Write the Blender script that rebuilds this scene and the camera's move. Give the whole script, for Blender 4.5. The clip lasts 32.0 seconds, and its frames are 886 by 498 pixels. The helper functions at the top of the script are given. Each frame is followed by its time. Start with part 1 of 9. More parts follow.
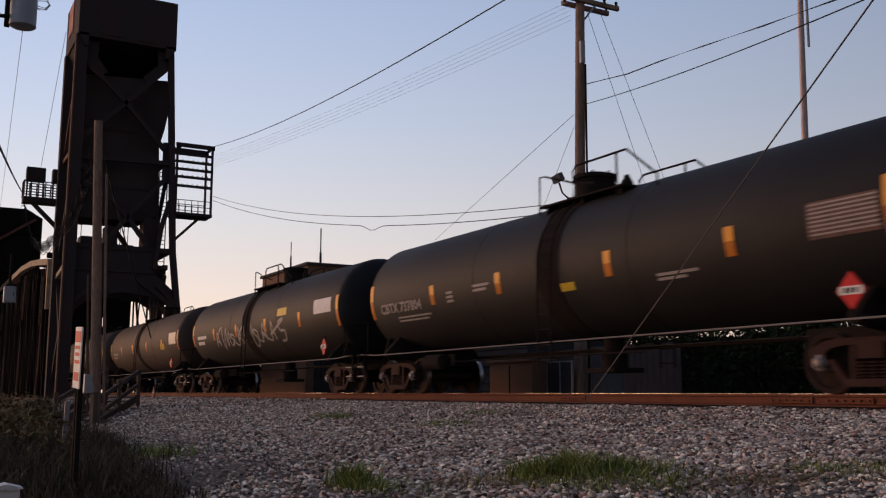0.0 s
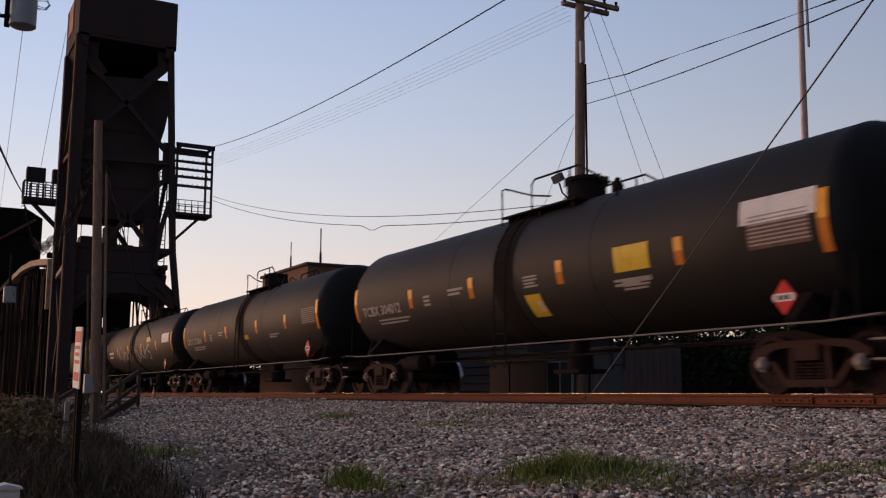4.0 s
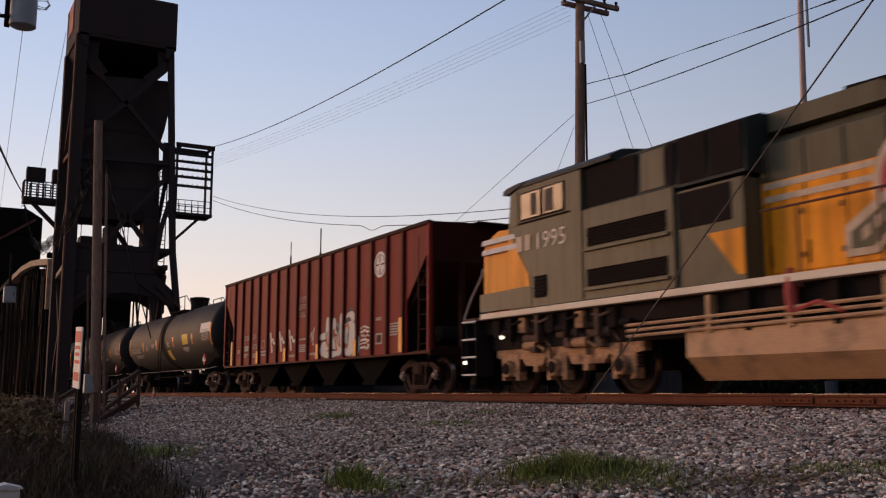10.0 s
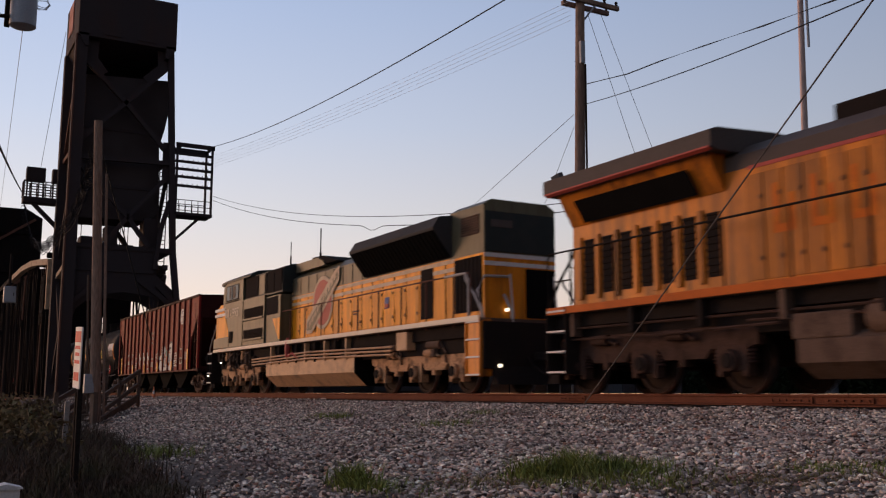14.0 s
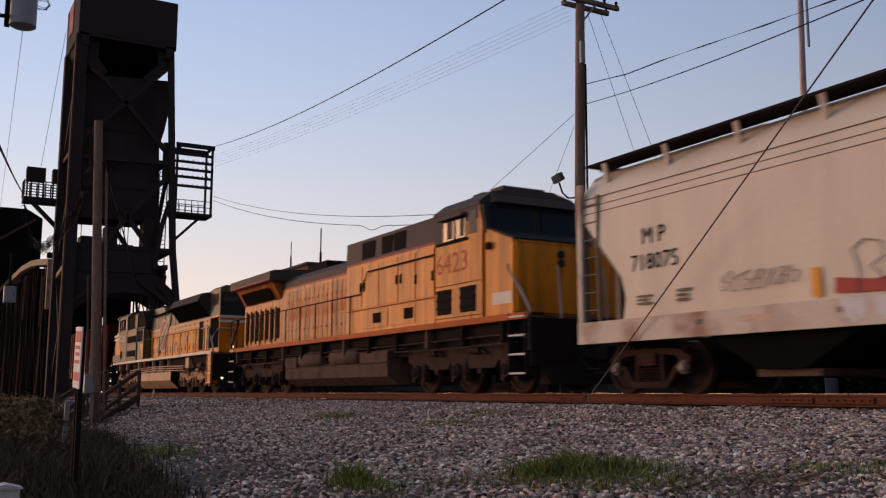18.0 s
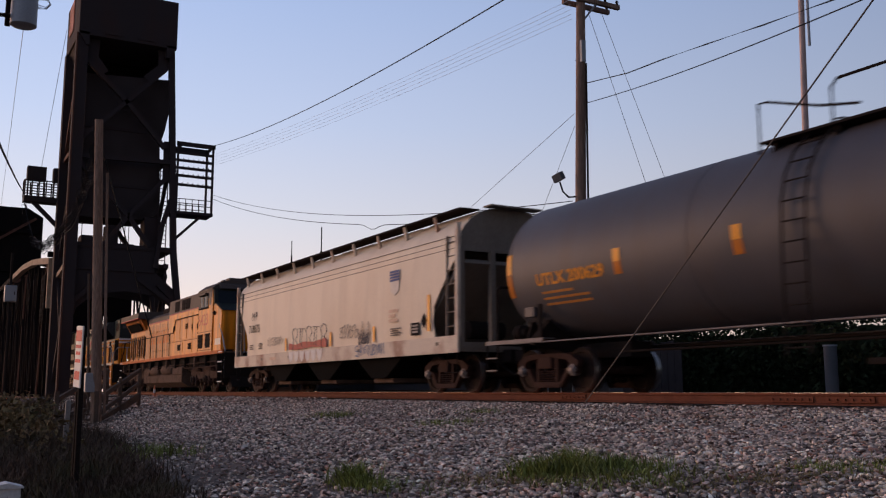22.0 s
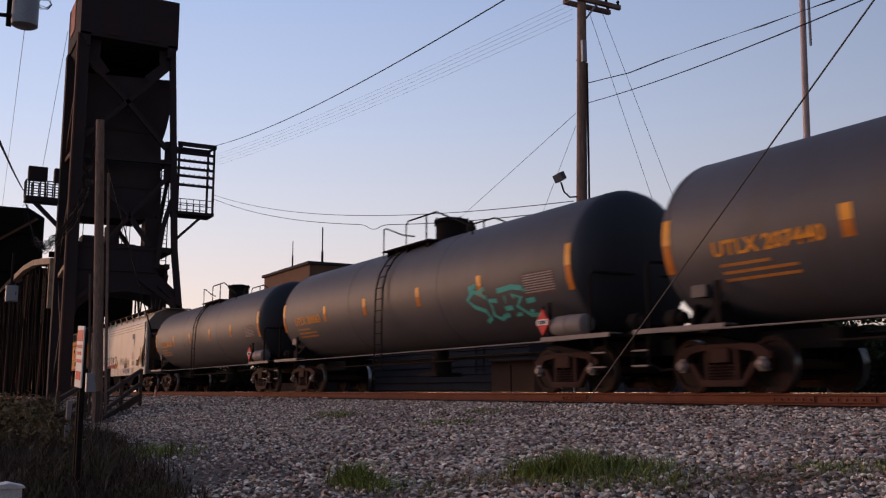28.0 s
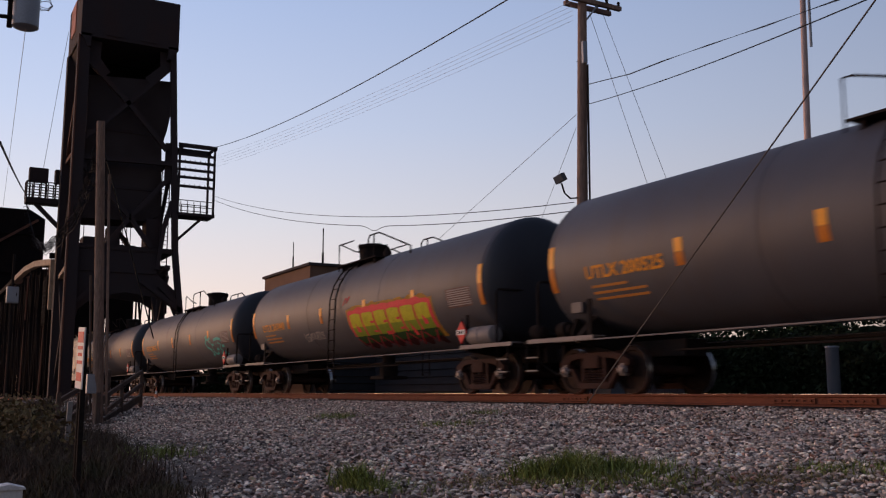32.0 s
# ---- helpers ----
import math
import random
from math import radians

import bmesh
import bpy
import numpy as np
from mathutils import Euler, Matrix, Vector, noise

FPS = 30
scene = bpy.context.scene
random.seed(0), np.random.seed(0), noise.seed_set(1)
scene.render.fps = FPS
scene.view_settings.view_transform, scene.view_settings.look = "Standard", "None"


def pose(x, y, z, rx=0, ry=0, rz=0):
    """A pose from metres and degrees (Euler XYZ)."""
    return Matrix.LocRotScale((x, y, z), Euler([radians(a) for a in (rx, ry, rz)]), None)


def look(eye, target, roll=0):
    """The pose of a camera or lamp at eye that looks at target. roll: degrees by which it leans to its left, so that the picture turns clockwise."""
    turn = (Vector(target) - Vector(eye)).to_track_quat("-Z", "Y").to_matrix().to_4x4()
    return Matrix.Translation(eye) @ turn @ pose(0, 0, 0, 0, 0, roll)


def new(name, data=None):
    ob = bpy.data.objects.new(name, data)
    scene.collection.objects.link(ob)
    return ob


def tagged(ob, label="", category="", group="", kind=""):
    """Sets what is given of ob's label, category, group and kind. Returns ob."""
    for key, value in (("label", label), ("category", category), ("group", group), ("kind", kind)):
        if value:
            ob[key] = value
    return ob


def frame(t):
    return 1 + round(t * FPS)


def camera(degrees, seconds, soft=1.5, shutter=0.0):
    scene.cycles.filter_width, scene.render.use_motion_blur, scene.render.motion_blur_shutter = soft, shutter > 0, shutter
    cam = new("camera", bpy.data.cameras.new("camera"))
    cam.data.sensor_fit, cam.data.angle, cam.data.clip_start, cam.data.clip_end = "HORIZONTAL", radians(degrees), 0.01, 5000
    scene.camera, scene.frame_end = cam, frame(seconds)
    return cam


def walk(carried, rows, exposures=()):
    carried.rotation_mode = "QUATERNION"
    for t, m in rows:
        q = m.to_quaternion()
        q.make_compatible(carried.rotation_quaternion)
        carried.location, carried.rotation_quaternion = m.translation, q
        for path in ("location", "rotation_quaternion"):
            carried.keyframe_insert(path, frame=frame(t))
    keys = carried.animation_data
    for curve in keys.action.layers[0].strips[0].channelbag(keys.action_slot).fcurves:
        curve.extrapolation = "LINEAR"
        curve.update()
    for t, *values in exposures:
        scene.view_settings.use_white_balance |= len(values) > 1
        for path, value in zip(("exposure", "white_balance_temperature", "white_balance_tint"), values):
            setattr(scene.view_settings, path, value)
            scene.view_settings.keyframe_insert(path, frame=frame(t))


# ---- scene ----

# ---------------------------------------------------------------- camera
EYE = (0.0, 0.0, 0.03)
cam = camera(49.516, 32.0, soft=1.2, shutter=0.7)
walk(cam, [
    (0.0, look(EYE, (-86.201, 48.497, 14.773))),
    (17.5, look(EYE, (-86.201, 48.497, 14.773))),
    (20.0, look(EYE, (-86.244, 48.451, 14.674))),
    (23.5, look(EYE, (-86.251, 48.438, 14.674))),
    (24.7, look(EYE, (-86.300, 48.351, 14.674))),
    (28.0, look(EYE, (-86.300, 48.351, 14.674))),
    (28.8, look(EYE, (-86.303, 48.298, 14.829))),
    (32.0, look(EYE, (-86.313, 48.290, 14.802))),
], exposures=[(0.0, 0.0, 6500, 10), (13.0, 0.0, 6500, 10), (18.0, 0.0, 6350, 11), (20.5, 0.0, 6200, 12), (24.0, 0.0, 5900, 12), (27.0, 0.0, 6080, 12), (32.0, 0.0, 6220, 12)])

# ---------------------------------------------------------------- world, sun, exposure
SUN_AZ = radians(-124)          # low in the west, beyond the left of the view
scene.view_settings.exposure = 0.0
world = bpy.data.worlds.new("dusk")
scene.world = world
world.use_nodes = True
wn, wl = world.node_tree.nodes, world.node_tree.links
sky = wn.new("ShaderNodeTexSky")
sky.sky_type = 'NISHITA'
sky.sun_disc = False
sky.sun_elevation = radians(1.0)
sky.sun_rotation = SUN_AZ
sky.air_density, sky.dust_density, sky.ozone_density = 1.0, 0.6, 3.0
# the clear dusk sky: pink towards the horizon, lavender blue above, paler on the side of the sunset
geo = wn.new("ShaderNodeTexCoord")
sep = wn.new("ShaderNodeSeparateXYZ")
wl.new(geo.outputs["Generated"], sep.inputs[0])
ramp = wn.new("ShaderNodeValToRGB")
stops = ((0.0, (0.96, 0.66, 0.52)), (0.09, (0.84, 0.67, 0.585)), (0.17, (0.69, 0.645, 0.645)), (0.27, (0.535, 0.575, 0.69)), (0.38, (0.42, 0.495, 0.675)), (0.6, (0.25, 0.30, 0.46)), (1.0, (0.15, 0.19, 0.31)))
while len(ramp.color_ramp.elements) < len(stops):
    ramp.color_ramp.elements.new(0.5)
for e, (at, c) in zip(ramp.color_ramp.elements, stops):
    e.position, e.color = at, (*c, 1)
wl.new(sep.outputs[2], ramp.inputs[0])
dotp = wn.new("ShaderNodeVectorMath")
dotp.operation = 'DOT_PRODUCT'
dotp.inputs[1].default_value = (math.sin(SUN_AZ), math.cos(SUN_AZ), 0)
wl.new(geo.outputs["Generated"], dotp.inputs[0])
side = wn.new("ShaderNodeMapRange")
side.inputs["From Min"].default_value, side.inputs["From Max"].default_value = -1.0, 1.0
side.interpolation_type = 'SMOOTHSTEP'
side.inputs["To Min"].default_value, side.inputs["To Max"].default_value = 0.26, 1.205
wl.new(dotp.outputs["Value"], side.inputs[0])
tint = wn.new("ShaderNodeVectorMath")
tint.operation = 'SCALE'
wl.new(ramp.outputs[0], tint.inputs[0])
wl.new(side.outputs[0], tint.inputs["Scale"])
both = wn.new("ShaderNodeMix")
both.data_type = 'RGBA'
both.inputs["Factor"].default_value = 0.08
wl.new(tint.outputs[0], both.inputs["A"])
wl.new(sky.outputs[0], both.inputs["B"])
wl.new(both.outputs["Result"], wn["Background"].inputs[0])
wn["Background"].inputs[1].default_value = 1.0
sun = new("sun", bpy.data.lights.new("sun", 'SUN'))
sun.data.energy, sun.data.angle, sun.data.color = 1.7, radians(22), (1.0, 0.52, 0.27)
d_sun = Vector((math.sin(SUN_AZ), math.cos(SUN_AZ), math.tan(radians(6))))
sun.matrix_world = look(d_sun * 100, (0, 0, 0))


# ---------------------------------------------------------------- materials
def mat(name, base, rough=0.6, metal=0.0, var=0.25, scale=2.0, fine=45.0, bump=0.15, stain=None, amount=0.4,
        streak=1.0, island=False, glow=0.0, spec=0.07, grime=0.0, grime_scale=5.0, each=0.0):
    """A painted, rusted or stony surface: two scales of variation, stains and a fine relief."""
    m = bpy.data.materials.new(name)
    m.use_nodes = True
    n, l = m.node_tree.nodes, m.node_tree.links
    b = n["Principled BSDF"]
    tc = n.new("ShaderNodeTexCoord")
    mp = n.new("ShaderNodeMapping")
    mp.inputs["Scale"].default_value = (1, 1, 1 / streak)
    l.new(tc.outputs["Object"], mp.inputs[0])
    big, small = n.new("ShaderNodeTexNoise"), n.new("ShaderNodeTexNoise")
    for q, s, det in ((big, scale, 6), (small, fine, 3)):
        q.inputs["Scale"].default_value, q.inputs["Detail"].default_value = s, det
        l.new(mp.outputs[0], q.inputs["Vector"])
    hsv = n.new("ShaderNodeHueSaturation")
    mix = n.new("ShaderNodeMix")
    mix.data_type = 'RGBA'
    mix.inputs["A"].default_value = (*base, 1)
    mix.inputs["B"].default_value = (*(stain or tuple(c * 0.5 for c in base)), 1)
    rmp = n.new("ShaderNodeMapRange")
    rmp.inputs["From Min"].default_value, rmp.inputs["From Max"].default_value = 0.48, 0.75
    rmp.inputs["To Max"].default_value = amount
    l.new(big.outputs[0], rmp.inputs[0])
    l.new(rmp.outputs[0], mix.inputs["Factor"])
    vr = n.new("ShaderNodeMapRange")
    vr.inputs["From Min"].default_value, vr.inputs["From Max"].default_value = 0.25, 0.75
    vr.inputs["To Min"].default_value, vr.inputs["To Max"].default_value = 1 - var, 1 + var
    l.new(small.outputs[0], vr.inputs[0])
    val = vr.outputs[0]
    if island:
        g = n.new("ShaderNodeNewGeometry")
        k = n.new("ShaderNodeMapRange")
        k.inputs["To Min"].default_value, k.inputs["To Max"].default_value = 0.35, 1.75
        l.new(g.outputs["Random Per Island"], k.inputs[0])
        mu = n.new("ShaderNodeMath")
        mu.operation = 'MULTIPLY'
        l.new(k.outputs[0], mu.inputs[0])
        l.new(val, mu.inputs[1])
        val = mu.outputs[0]
    if each:        # every panel or door a little lighter or darker than the next
        oi = n.new("ShaderNodeObjectInfo")
        k = n.new("ShaderNodeMapRange")
        k.inputs["To Min"].default_value, k.inputs["To Max"].default_value = 1 - each, 1 + each * 0.6
        l.new(oi.outputs["Random"], k.inputs[0])
        mu = n.new("ShaderNodeMath")
        mu.operation = 'MULTIPLY'
        l.new(k.outputs[0], mu.inputs[0])
        l.new(val, mu.inputs[1])
        val = mu.outputs[0]
    top = mix.outputs["Result"]
    if grime:
        gm = n.new("ShaderNodeMapping")
        gm.inputs["Scale"].default_value = (1, 1, 0.09)
        l.new(tc.outputs["Object"], gm.inputs[0])
        gn = n.new("ShaderNodeTexNoise")
        gn.inputs["Scale"].default_value, gn.inputs["Detail"].default_value = grime_scale, 7
        l.new(gm.outputs[0], gn.inputs["Vector"])
        gr = n.new("ShaderNodeMapRange")
        gr.inputs["From Min"].default_value, gr.inputs["From Max"].default_value = 0.46, 0.70
        gr.inputs["To Max"].default_value = grime
        l.new(gn.outputs[0], gr.inputs[0])
        g2 = n.new("ShaderNodeMix")
        g2.data_type = 'RGBA'
        g2.inputs["B"].default_value = (0.045, 0.024, 0.014, 1)
        l.new(gr.outputs[0], g2.inputs["Factor"])
        l.new(top, g2.inputs["A"])
        top = g2.outputs["Result"]
    l.new(top, hsv.inputs["Color"])
    l.new(val, hsv.inputs["Value"])
    l.new(hsv.outputs[0], b.inputs["Base Color"])
    rr = n.new("ShaderNodeMapRange")
    rr.inputs["To Min"].default_value, rr.inputs["To Max"].default_value = max(0.05, rough - 0.12), min(1, rough + 0.12)
    l.new(small.outputs[0], rr.inputs[0])
    l.new(rr.outputs[0], b.inputs["Roughness"])
    b.inputs["Metallic"].default_value = metal
    b.inputs["Specular IOR Level"].default_value = spec
    bp = n.new("ShaderNodeBump")
    bp.inputs["Strength"].default_value, bp.inputs["Distance"].default_value = bump, 0.02
    l.new(small.outputs[0], bp.inputs["Height"])
    l.new(bp.outputs[0], b.inputs["Normal"])
    if glow:
        b.inputs["Emission Color"].default_value = (*base, 1)
        b.inputs["Emission Strength"].default_value = glow
    return m


RUST = (0.12, 0.045, 0.025)
M_TANKBLACK = mat("tank_black", (0.0092, 0.0084, 0.0088), 0.66, var=0.16, scale=0.8, stain=(0.017, 0.0142, 0.0140), amount=0.6, streak=3, bump=0.05, spec=0.24)
M_TANKBROWN = mat("tank_brown", (0.050, 0.033, 0.026), 0.7, var=0.12, scale=0.8, stain=(0.085, 0.052, 0.038), amount=0.6, streak=3, bump=0.05, spec=0.20)
M_TANKGREY = mat("tank_grey", (0.052, 0.051, 0.061), 0.60, var=0.08, scale=0.7, stain=(0.074, 0.070, 0.077), amount=0.5, streak=3, bump=0.03, spec=0.44, grime=0.3, grime_scale=1.6)
M_BLACKSTEEL = mat("black_steel", (0.021, 0.0165, 0.0150), 0.9, var=0.3, stain=(0.034, 0.021, 0.016), spec=0.03)
M_TRUCK = mat("truck_iron", (0.042, 0.021, 0.017), 0.8, var=0.35, scale=5, stain=(0.060, 0.030, 0.021), bump=0.4)
M_WHEEL = mat("wheel_steel", (0.020, 0.012, 0.010), 0.75, 0.1, var=0.25, scale=6, stain=(0.06, 0.03, 0.02), bump=0.3)
M_TREAD = mat("wheel_tread", (0.45, 0.42, 0.40), 0.3, 1.0, var=0.1, bump=0.05)
M_BEARING = mat("bearing_cap", (0.20, 0.17, 0.16), 0.5, 0.3, var=0.2)
M_REDCAR = mat("oxide_red", (0.225, 0.023, 0.020), 0.6, var=0.12, scale=0.9, stain=(0.14, 0.020, 0.014), amount=0.6, streak=4, bump=0.08, grime=0.35)
# Dark copy of the red: shade of the car's ends put into colour.
M_REDSHADE = mat("oxide_red_frame_shade", (0.034, 0.009, 0.008), 0.7, var=0.25, stain=(0.04, 0.02, 0.015))
# Darker than the side sheet: the ribs' shadow lines put into colour.
M_REDRIB = mat("oxide_red_rib_shade", (0.080, 0.013, 0.011), 0.65, var=0.15, scale=0.9, stain=(0.07, 0.012, 0.01), streak=4, bump=0.08)
M_SCRIPT = mat("faint_grey_spray", (0.33, 0.28, 0.23), 0.7, var=0.2, scale=5)
M_CREAM = mat("cream_paint", (0.76, 0.65, 0.50), 0.6, var=0.06, scale=0.5, stain=(0.60, 0.46, 0.32), amount=0.5, streak=2, bump=0.05, grime=0.10, grime_scale=1.5, spec=0.28)
M_CREAMSILL = mat("cream_sill", (0.66, 0.56, 0.44), 0.6, var=0.15, scale=1.2, stain=(0.24, 0.075, 0.035), amount=0.9, bump=0.1)
# Dirty grey; on the cream hopper's ends it also holds their shade.
M_GREYCAR = mat("dirty_and_shaded_grey", (0.20, 0.165, 0.135), 0.65, var=0.2, scale=1.5, stain=(0.10, 0.08, 0.06), amount=0.6, streak=3)
M_YELLOW = mat("armour_yellow", (0.90, 0.330, 0.012), 0.50, var=0.1, scale=1.1, stain=(0.50, 0.15, 0.012), amount=0.6, streak=4, bump=0.06, grime=0.42, grime_scale=4.0, spec=0.13, each=0.12)
M_YELLOWDIRT = mat("armour_yellow_dull", (0.57, 0.175, 0.011), 0.46, var=0.2, spec=0.16, scale=1.5, stain=(0.11, 0.045, 0.018), amount=0.55, streak=6, bump=0.08, grime=0.75, grime_scale=4.0, each=0.30)
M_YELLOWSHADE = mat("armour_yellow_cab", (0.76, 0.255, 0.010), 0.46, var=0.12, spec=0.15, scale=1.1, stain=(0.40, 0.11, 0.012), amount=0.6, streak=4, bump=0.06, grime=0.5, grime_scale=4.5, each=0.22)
M_OLIVE = mat("heritage_olive", (0.118, 0.104, 0.062), 0.5, spec=0.16, var=0.12, scale=1.2, stain=(0.08, 0.07, 0.05), bump=0.05, grime=0.45, grime_scale=6.0)
M_DKGREEN = mat("hood_dark_green", (0.030, 0.036, 0.034), 0.5, var=0.15, stain=(0.05, 0.045, 0.04))
M_LGREY = mat("roof_grey", (0.090, 0.071, 0.063), 0.6, var=0.2, scale=1.5, stain=(0.06, 0.045, 0.04))
M_SILVER = mat("dusty_tan_steel", (0.50, 0.295, 0.160), 0.6, var=0.3, spec=0.25, scale=2.5, stain=(0.16, 0.10, 0.07), amount=0.7, bump=0.2)
M_TRUCKTAN = mat("dusty_rust_truck", (0.43, 0.240, 0.130), 0.75, var=0.4, scale=4.0, fine=18, stain=(0.05, 0.03, 0.02), amount=1.0, bump=0.4, spec=0.1)
M_TRUCKDARK = mat("dark_brown_truck", (0.062, 0.036, 0.028), 0.85, var=0.35, scale=4.0, stain=(0.025, 0.016, 0.012), amount=0.8, bump=0.3, spec=0.05)
# Black of the screens; also puts shade into hopper bays and a tank end.
M_SCREENSHADE = mat("black_screen_and_shade", (0.0075, 0.007, 0.007), 0.9, var=0.2, spec=0.02)
M_HOODTOP = mat("radiator_top", (0.055, 0.050, 0.048), 0.7, var=0.2, scale=1.5, stain=(0.03, 0.027, 0.025))
M_STRAW = mat("dry_straw", (0.24, 0.18, 0.075), 0.9, var=0.3, scale=1.5, stain=(0.10, 0.06, 0.035), amount=0.8, island=True)
M_GREYTANK = mat("grey_underframe", (0.120, 0.078, 0.058), 0.85, var=0.3, scale=2.5, stain=(0.05, 0.03, 0.022), amount=0.8, bump=0.3, spec=0.04)
M_WHITE = mat("white_paint", (0.70, 0.66, 0.62), 0.5, var=0.12, scale=4, stain=(0.4, 0.36, 0.33))
M_WHITEDIM = mat("faded_white", (0.34, 0.30, 0.27), 0.6, var=0.2, scale=4)
M_ORANGERED = mat("orange_red_stripe", (0.50, 0.115, 0.02), 0.6, var=0.2, scale=2, stain=(0.2, 0.06, 0.02), amount=0.6)
M_ORANGE = mat("orange_lettering", (0.72, 0.29, 0.035), 0.5, var=0.15, scale=4)
M_REFLECT = mat("reflective_amber", (0.82, 0.36, 0.05), 0.35, var=0.1, scale=5)
M_REFLECTDEEP = mat("reflective_deep_orange", (0.52, 0.17, 0.025), 0.4, var=0.15, scale=5)
M_SIGNYEL = mat("placard_yellow", (0.62, 0.41, 0.04), 0.4, var=0.1, scale=5)
M_RED = mat("red_paint", (0.55, 0.035, 0.035), 0.5, var=0.15, scale=4)
M_LOGORED = mat("faded_red", (0.42, 0.085, 0.07), 0.5, var=0.12, scale=4)
M_PINKRED = mat("number_red", (0.48, 0.085, 0.035), 0.5, var=0.15, scale=4)
M_BLUE = mat("blue_paint", (0.08, 0.12, 0.28), 0.5, var=0.15, scale=4)
M_TEAL = mat("teal_spray", (0.10, 0.42, 0.36), 0.6, var=0.15, scale=6)
M_OLIVESPRAY = mat("olive_spray", (0.23, 0.27, 0.03), 0.6, var=0.2, scale=6)
M_TANKHEAD = mat("tank_head", (0.020, 0.020, 0.025), 0.55, var=0.12, scale=0.9, stain=(0.035, 0.032, 0.034), amount=0.5, streak=3, bump=0.03, spec=0.4)
M_PINK = mat("pink_spray", (0.68, 0.075, 0.075), 0.6, var=0.15, scale=6)
M_LIME = mat("lime_spray", (0.50, 0.44, 0.03), 0.6, var=0.2, scale=6)
M_GRNSPRAY = mat("green_spray", (0.026, 0.060, 0.018), 0.6, var=0.2, scale=6)
M_DKSPRAY = mat("dark_red_spray", (0.040, 0.012, 0.014), 0.6, var=0.2, scale=6)
M_MIST = mat("orange_mist_spray", (0.36, 0.19, 0.03), 0.7, var=0.35, scale=7)
M_PINKDARK = mat("dark_pink_spray", (0.34, 0.04, 0.05), 0.7, var=0.3, scale=6)
M_FADEDPINK = mat("faded_pinkish_white", (0.62, 0.48, 0.34), 0.6, var=0.2, scale=3, stain=(0.34, 0.22, 0.13), amount=0.7, streak=3)
M_FADEDORANGE = mat("faded_orange", (0.66, 0.47, 0.34), 0.6, var=0.2, scale=5)
M_FADEDORANGE2 = mat("worn_orange_lettering", (0.46, 0.19, 0.045), 0.6, var=0.2, scale=5)
M_DARKSCRIPT = mat("dark_grey_spray", (0.11, 0.10, 0.105), 0.7, var=0.2, scale=5)
M_BLUESCRIPT = mat("blue_grey_spray", (0.20, 0.23, 0.31), 0.7, var=0.2, scale=5)
M_CHROME = mat("silver_spray", (0.55, 0.53, 0.50), 0.5, var=0.2, scale=6, stain=(0.5, 0.3, 0.2))
M_HANDRAIL = mat("grey_handrail", (0.22, 0.19, 0.175), 0.5, var=0.2)
M_PALEGREY = mat("pale_grey_rail", (0.40, 0.36, 0.33), 0.5, var=0.15)
M_FADEDRED = mat("faded_red_letter", (0.56, 0.135, 0.018), 0.6, var=0.3, scale=3, stain=(0.64, 0.205, 0.012), amount=1.0)
M_FADEDWHITE = mat("faded_shield_white", (0.74, 0.66, 0.56), 0.6, var=0.1, scale=4)
M_RUSTPANEL = mat("rusty_panel", (0.15, 0.085, 0.065), 0.8, var=0.4, scale=6, stain=(0.05, 0.045, 0.05), amount=0.9)
M_RUSTLINE = mat("rusty_seam", (0.16, 0.055, 0.02), 0.7, var=0.3)
M_GLASS = bpy.data.materials.new("window_glass")
M_GLASS.use_nodes = True
_b = M_GLASS.node_tree.nodes["Principled BSDF"]
_b.inputs["Base Color"].default_value, _b.inputs["Roughness"].default_value = (0.012, 0.016, 0.022, 1), 0.10
_b.inputs["Specular IOR Level"].default_value = 0.18
M_LAMPON = mat("lit_lamp", (1.0, 0.86, 0.62), 0.3, glow=2.0)
M_REDLAMP = mat("red_lamp", (1.0, 0.06, 0.03), 0.3, glow=3.0)
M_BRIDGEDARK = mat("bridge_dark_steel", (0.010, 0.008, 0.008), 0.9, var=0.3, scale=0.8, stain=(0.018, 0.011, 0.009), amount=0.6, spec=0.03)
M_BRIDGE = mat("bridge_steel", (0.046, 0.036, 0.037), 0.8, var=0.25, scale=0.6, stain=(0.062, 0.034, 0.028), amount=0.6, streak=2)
# Bright rust red that carries the low sun on the tower's side panel.
M_PANELLIT = mat("panel_rust_lit", (0.52, 0.24, 0.18), 0.8, var=0.2, scale=1.0, stain=(0.22, 0.08, 0.05), amount=0.6)
# Rust, and also the lighter brown of sunlit bridge members.
M_BRIDGERUSTLIT = mat("bridge_rust_and_lit", (0.13, 0.062, 0.045), 0.8, var=0.3, scale=1.5, stain=(0.07, 0.03, 0.02), amount=0.6)
# Tan for steel on the sunlit side: the warm light put into colour.
M_TANLIT = mat("tan_steel", (0.42, 0.31, 0.21), 0.8, var=0.25, scale=1.5, stain=(0.12, 0.07, 0.04), amount=0.6)
M_CONCRETE = mat("counterweight", (0.055, 0.043, 0.042), 0.9, var=0.25, scale=0.4, stain=(0.03, 0.02, 0.018), amount=0.6)
M_RAIL = mat("rail_rust", (0.145, 0.052, 0.030), 0.8, var=0.3, scale=2, stain=(0.08, 0.03, 0.02), amount=0.6, bump=0.3)
M_RAILTOP = mat("rail_top", (0.50, 0.46, 0.44), 0.3, 1.0, var=0.1, bump=0.03)
M_RAILTOPDULL = mat("rail_top_dull", (0.15, 0.058, 0.036), 0.8, 0.0, var=0.2, bump=0.1)
M_TIE = mat("tie_wood", (0.070, 0.052, 0.042), 0.9, var=0.4, scale=4, bump=0.5)
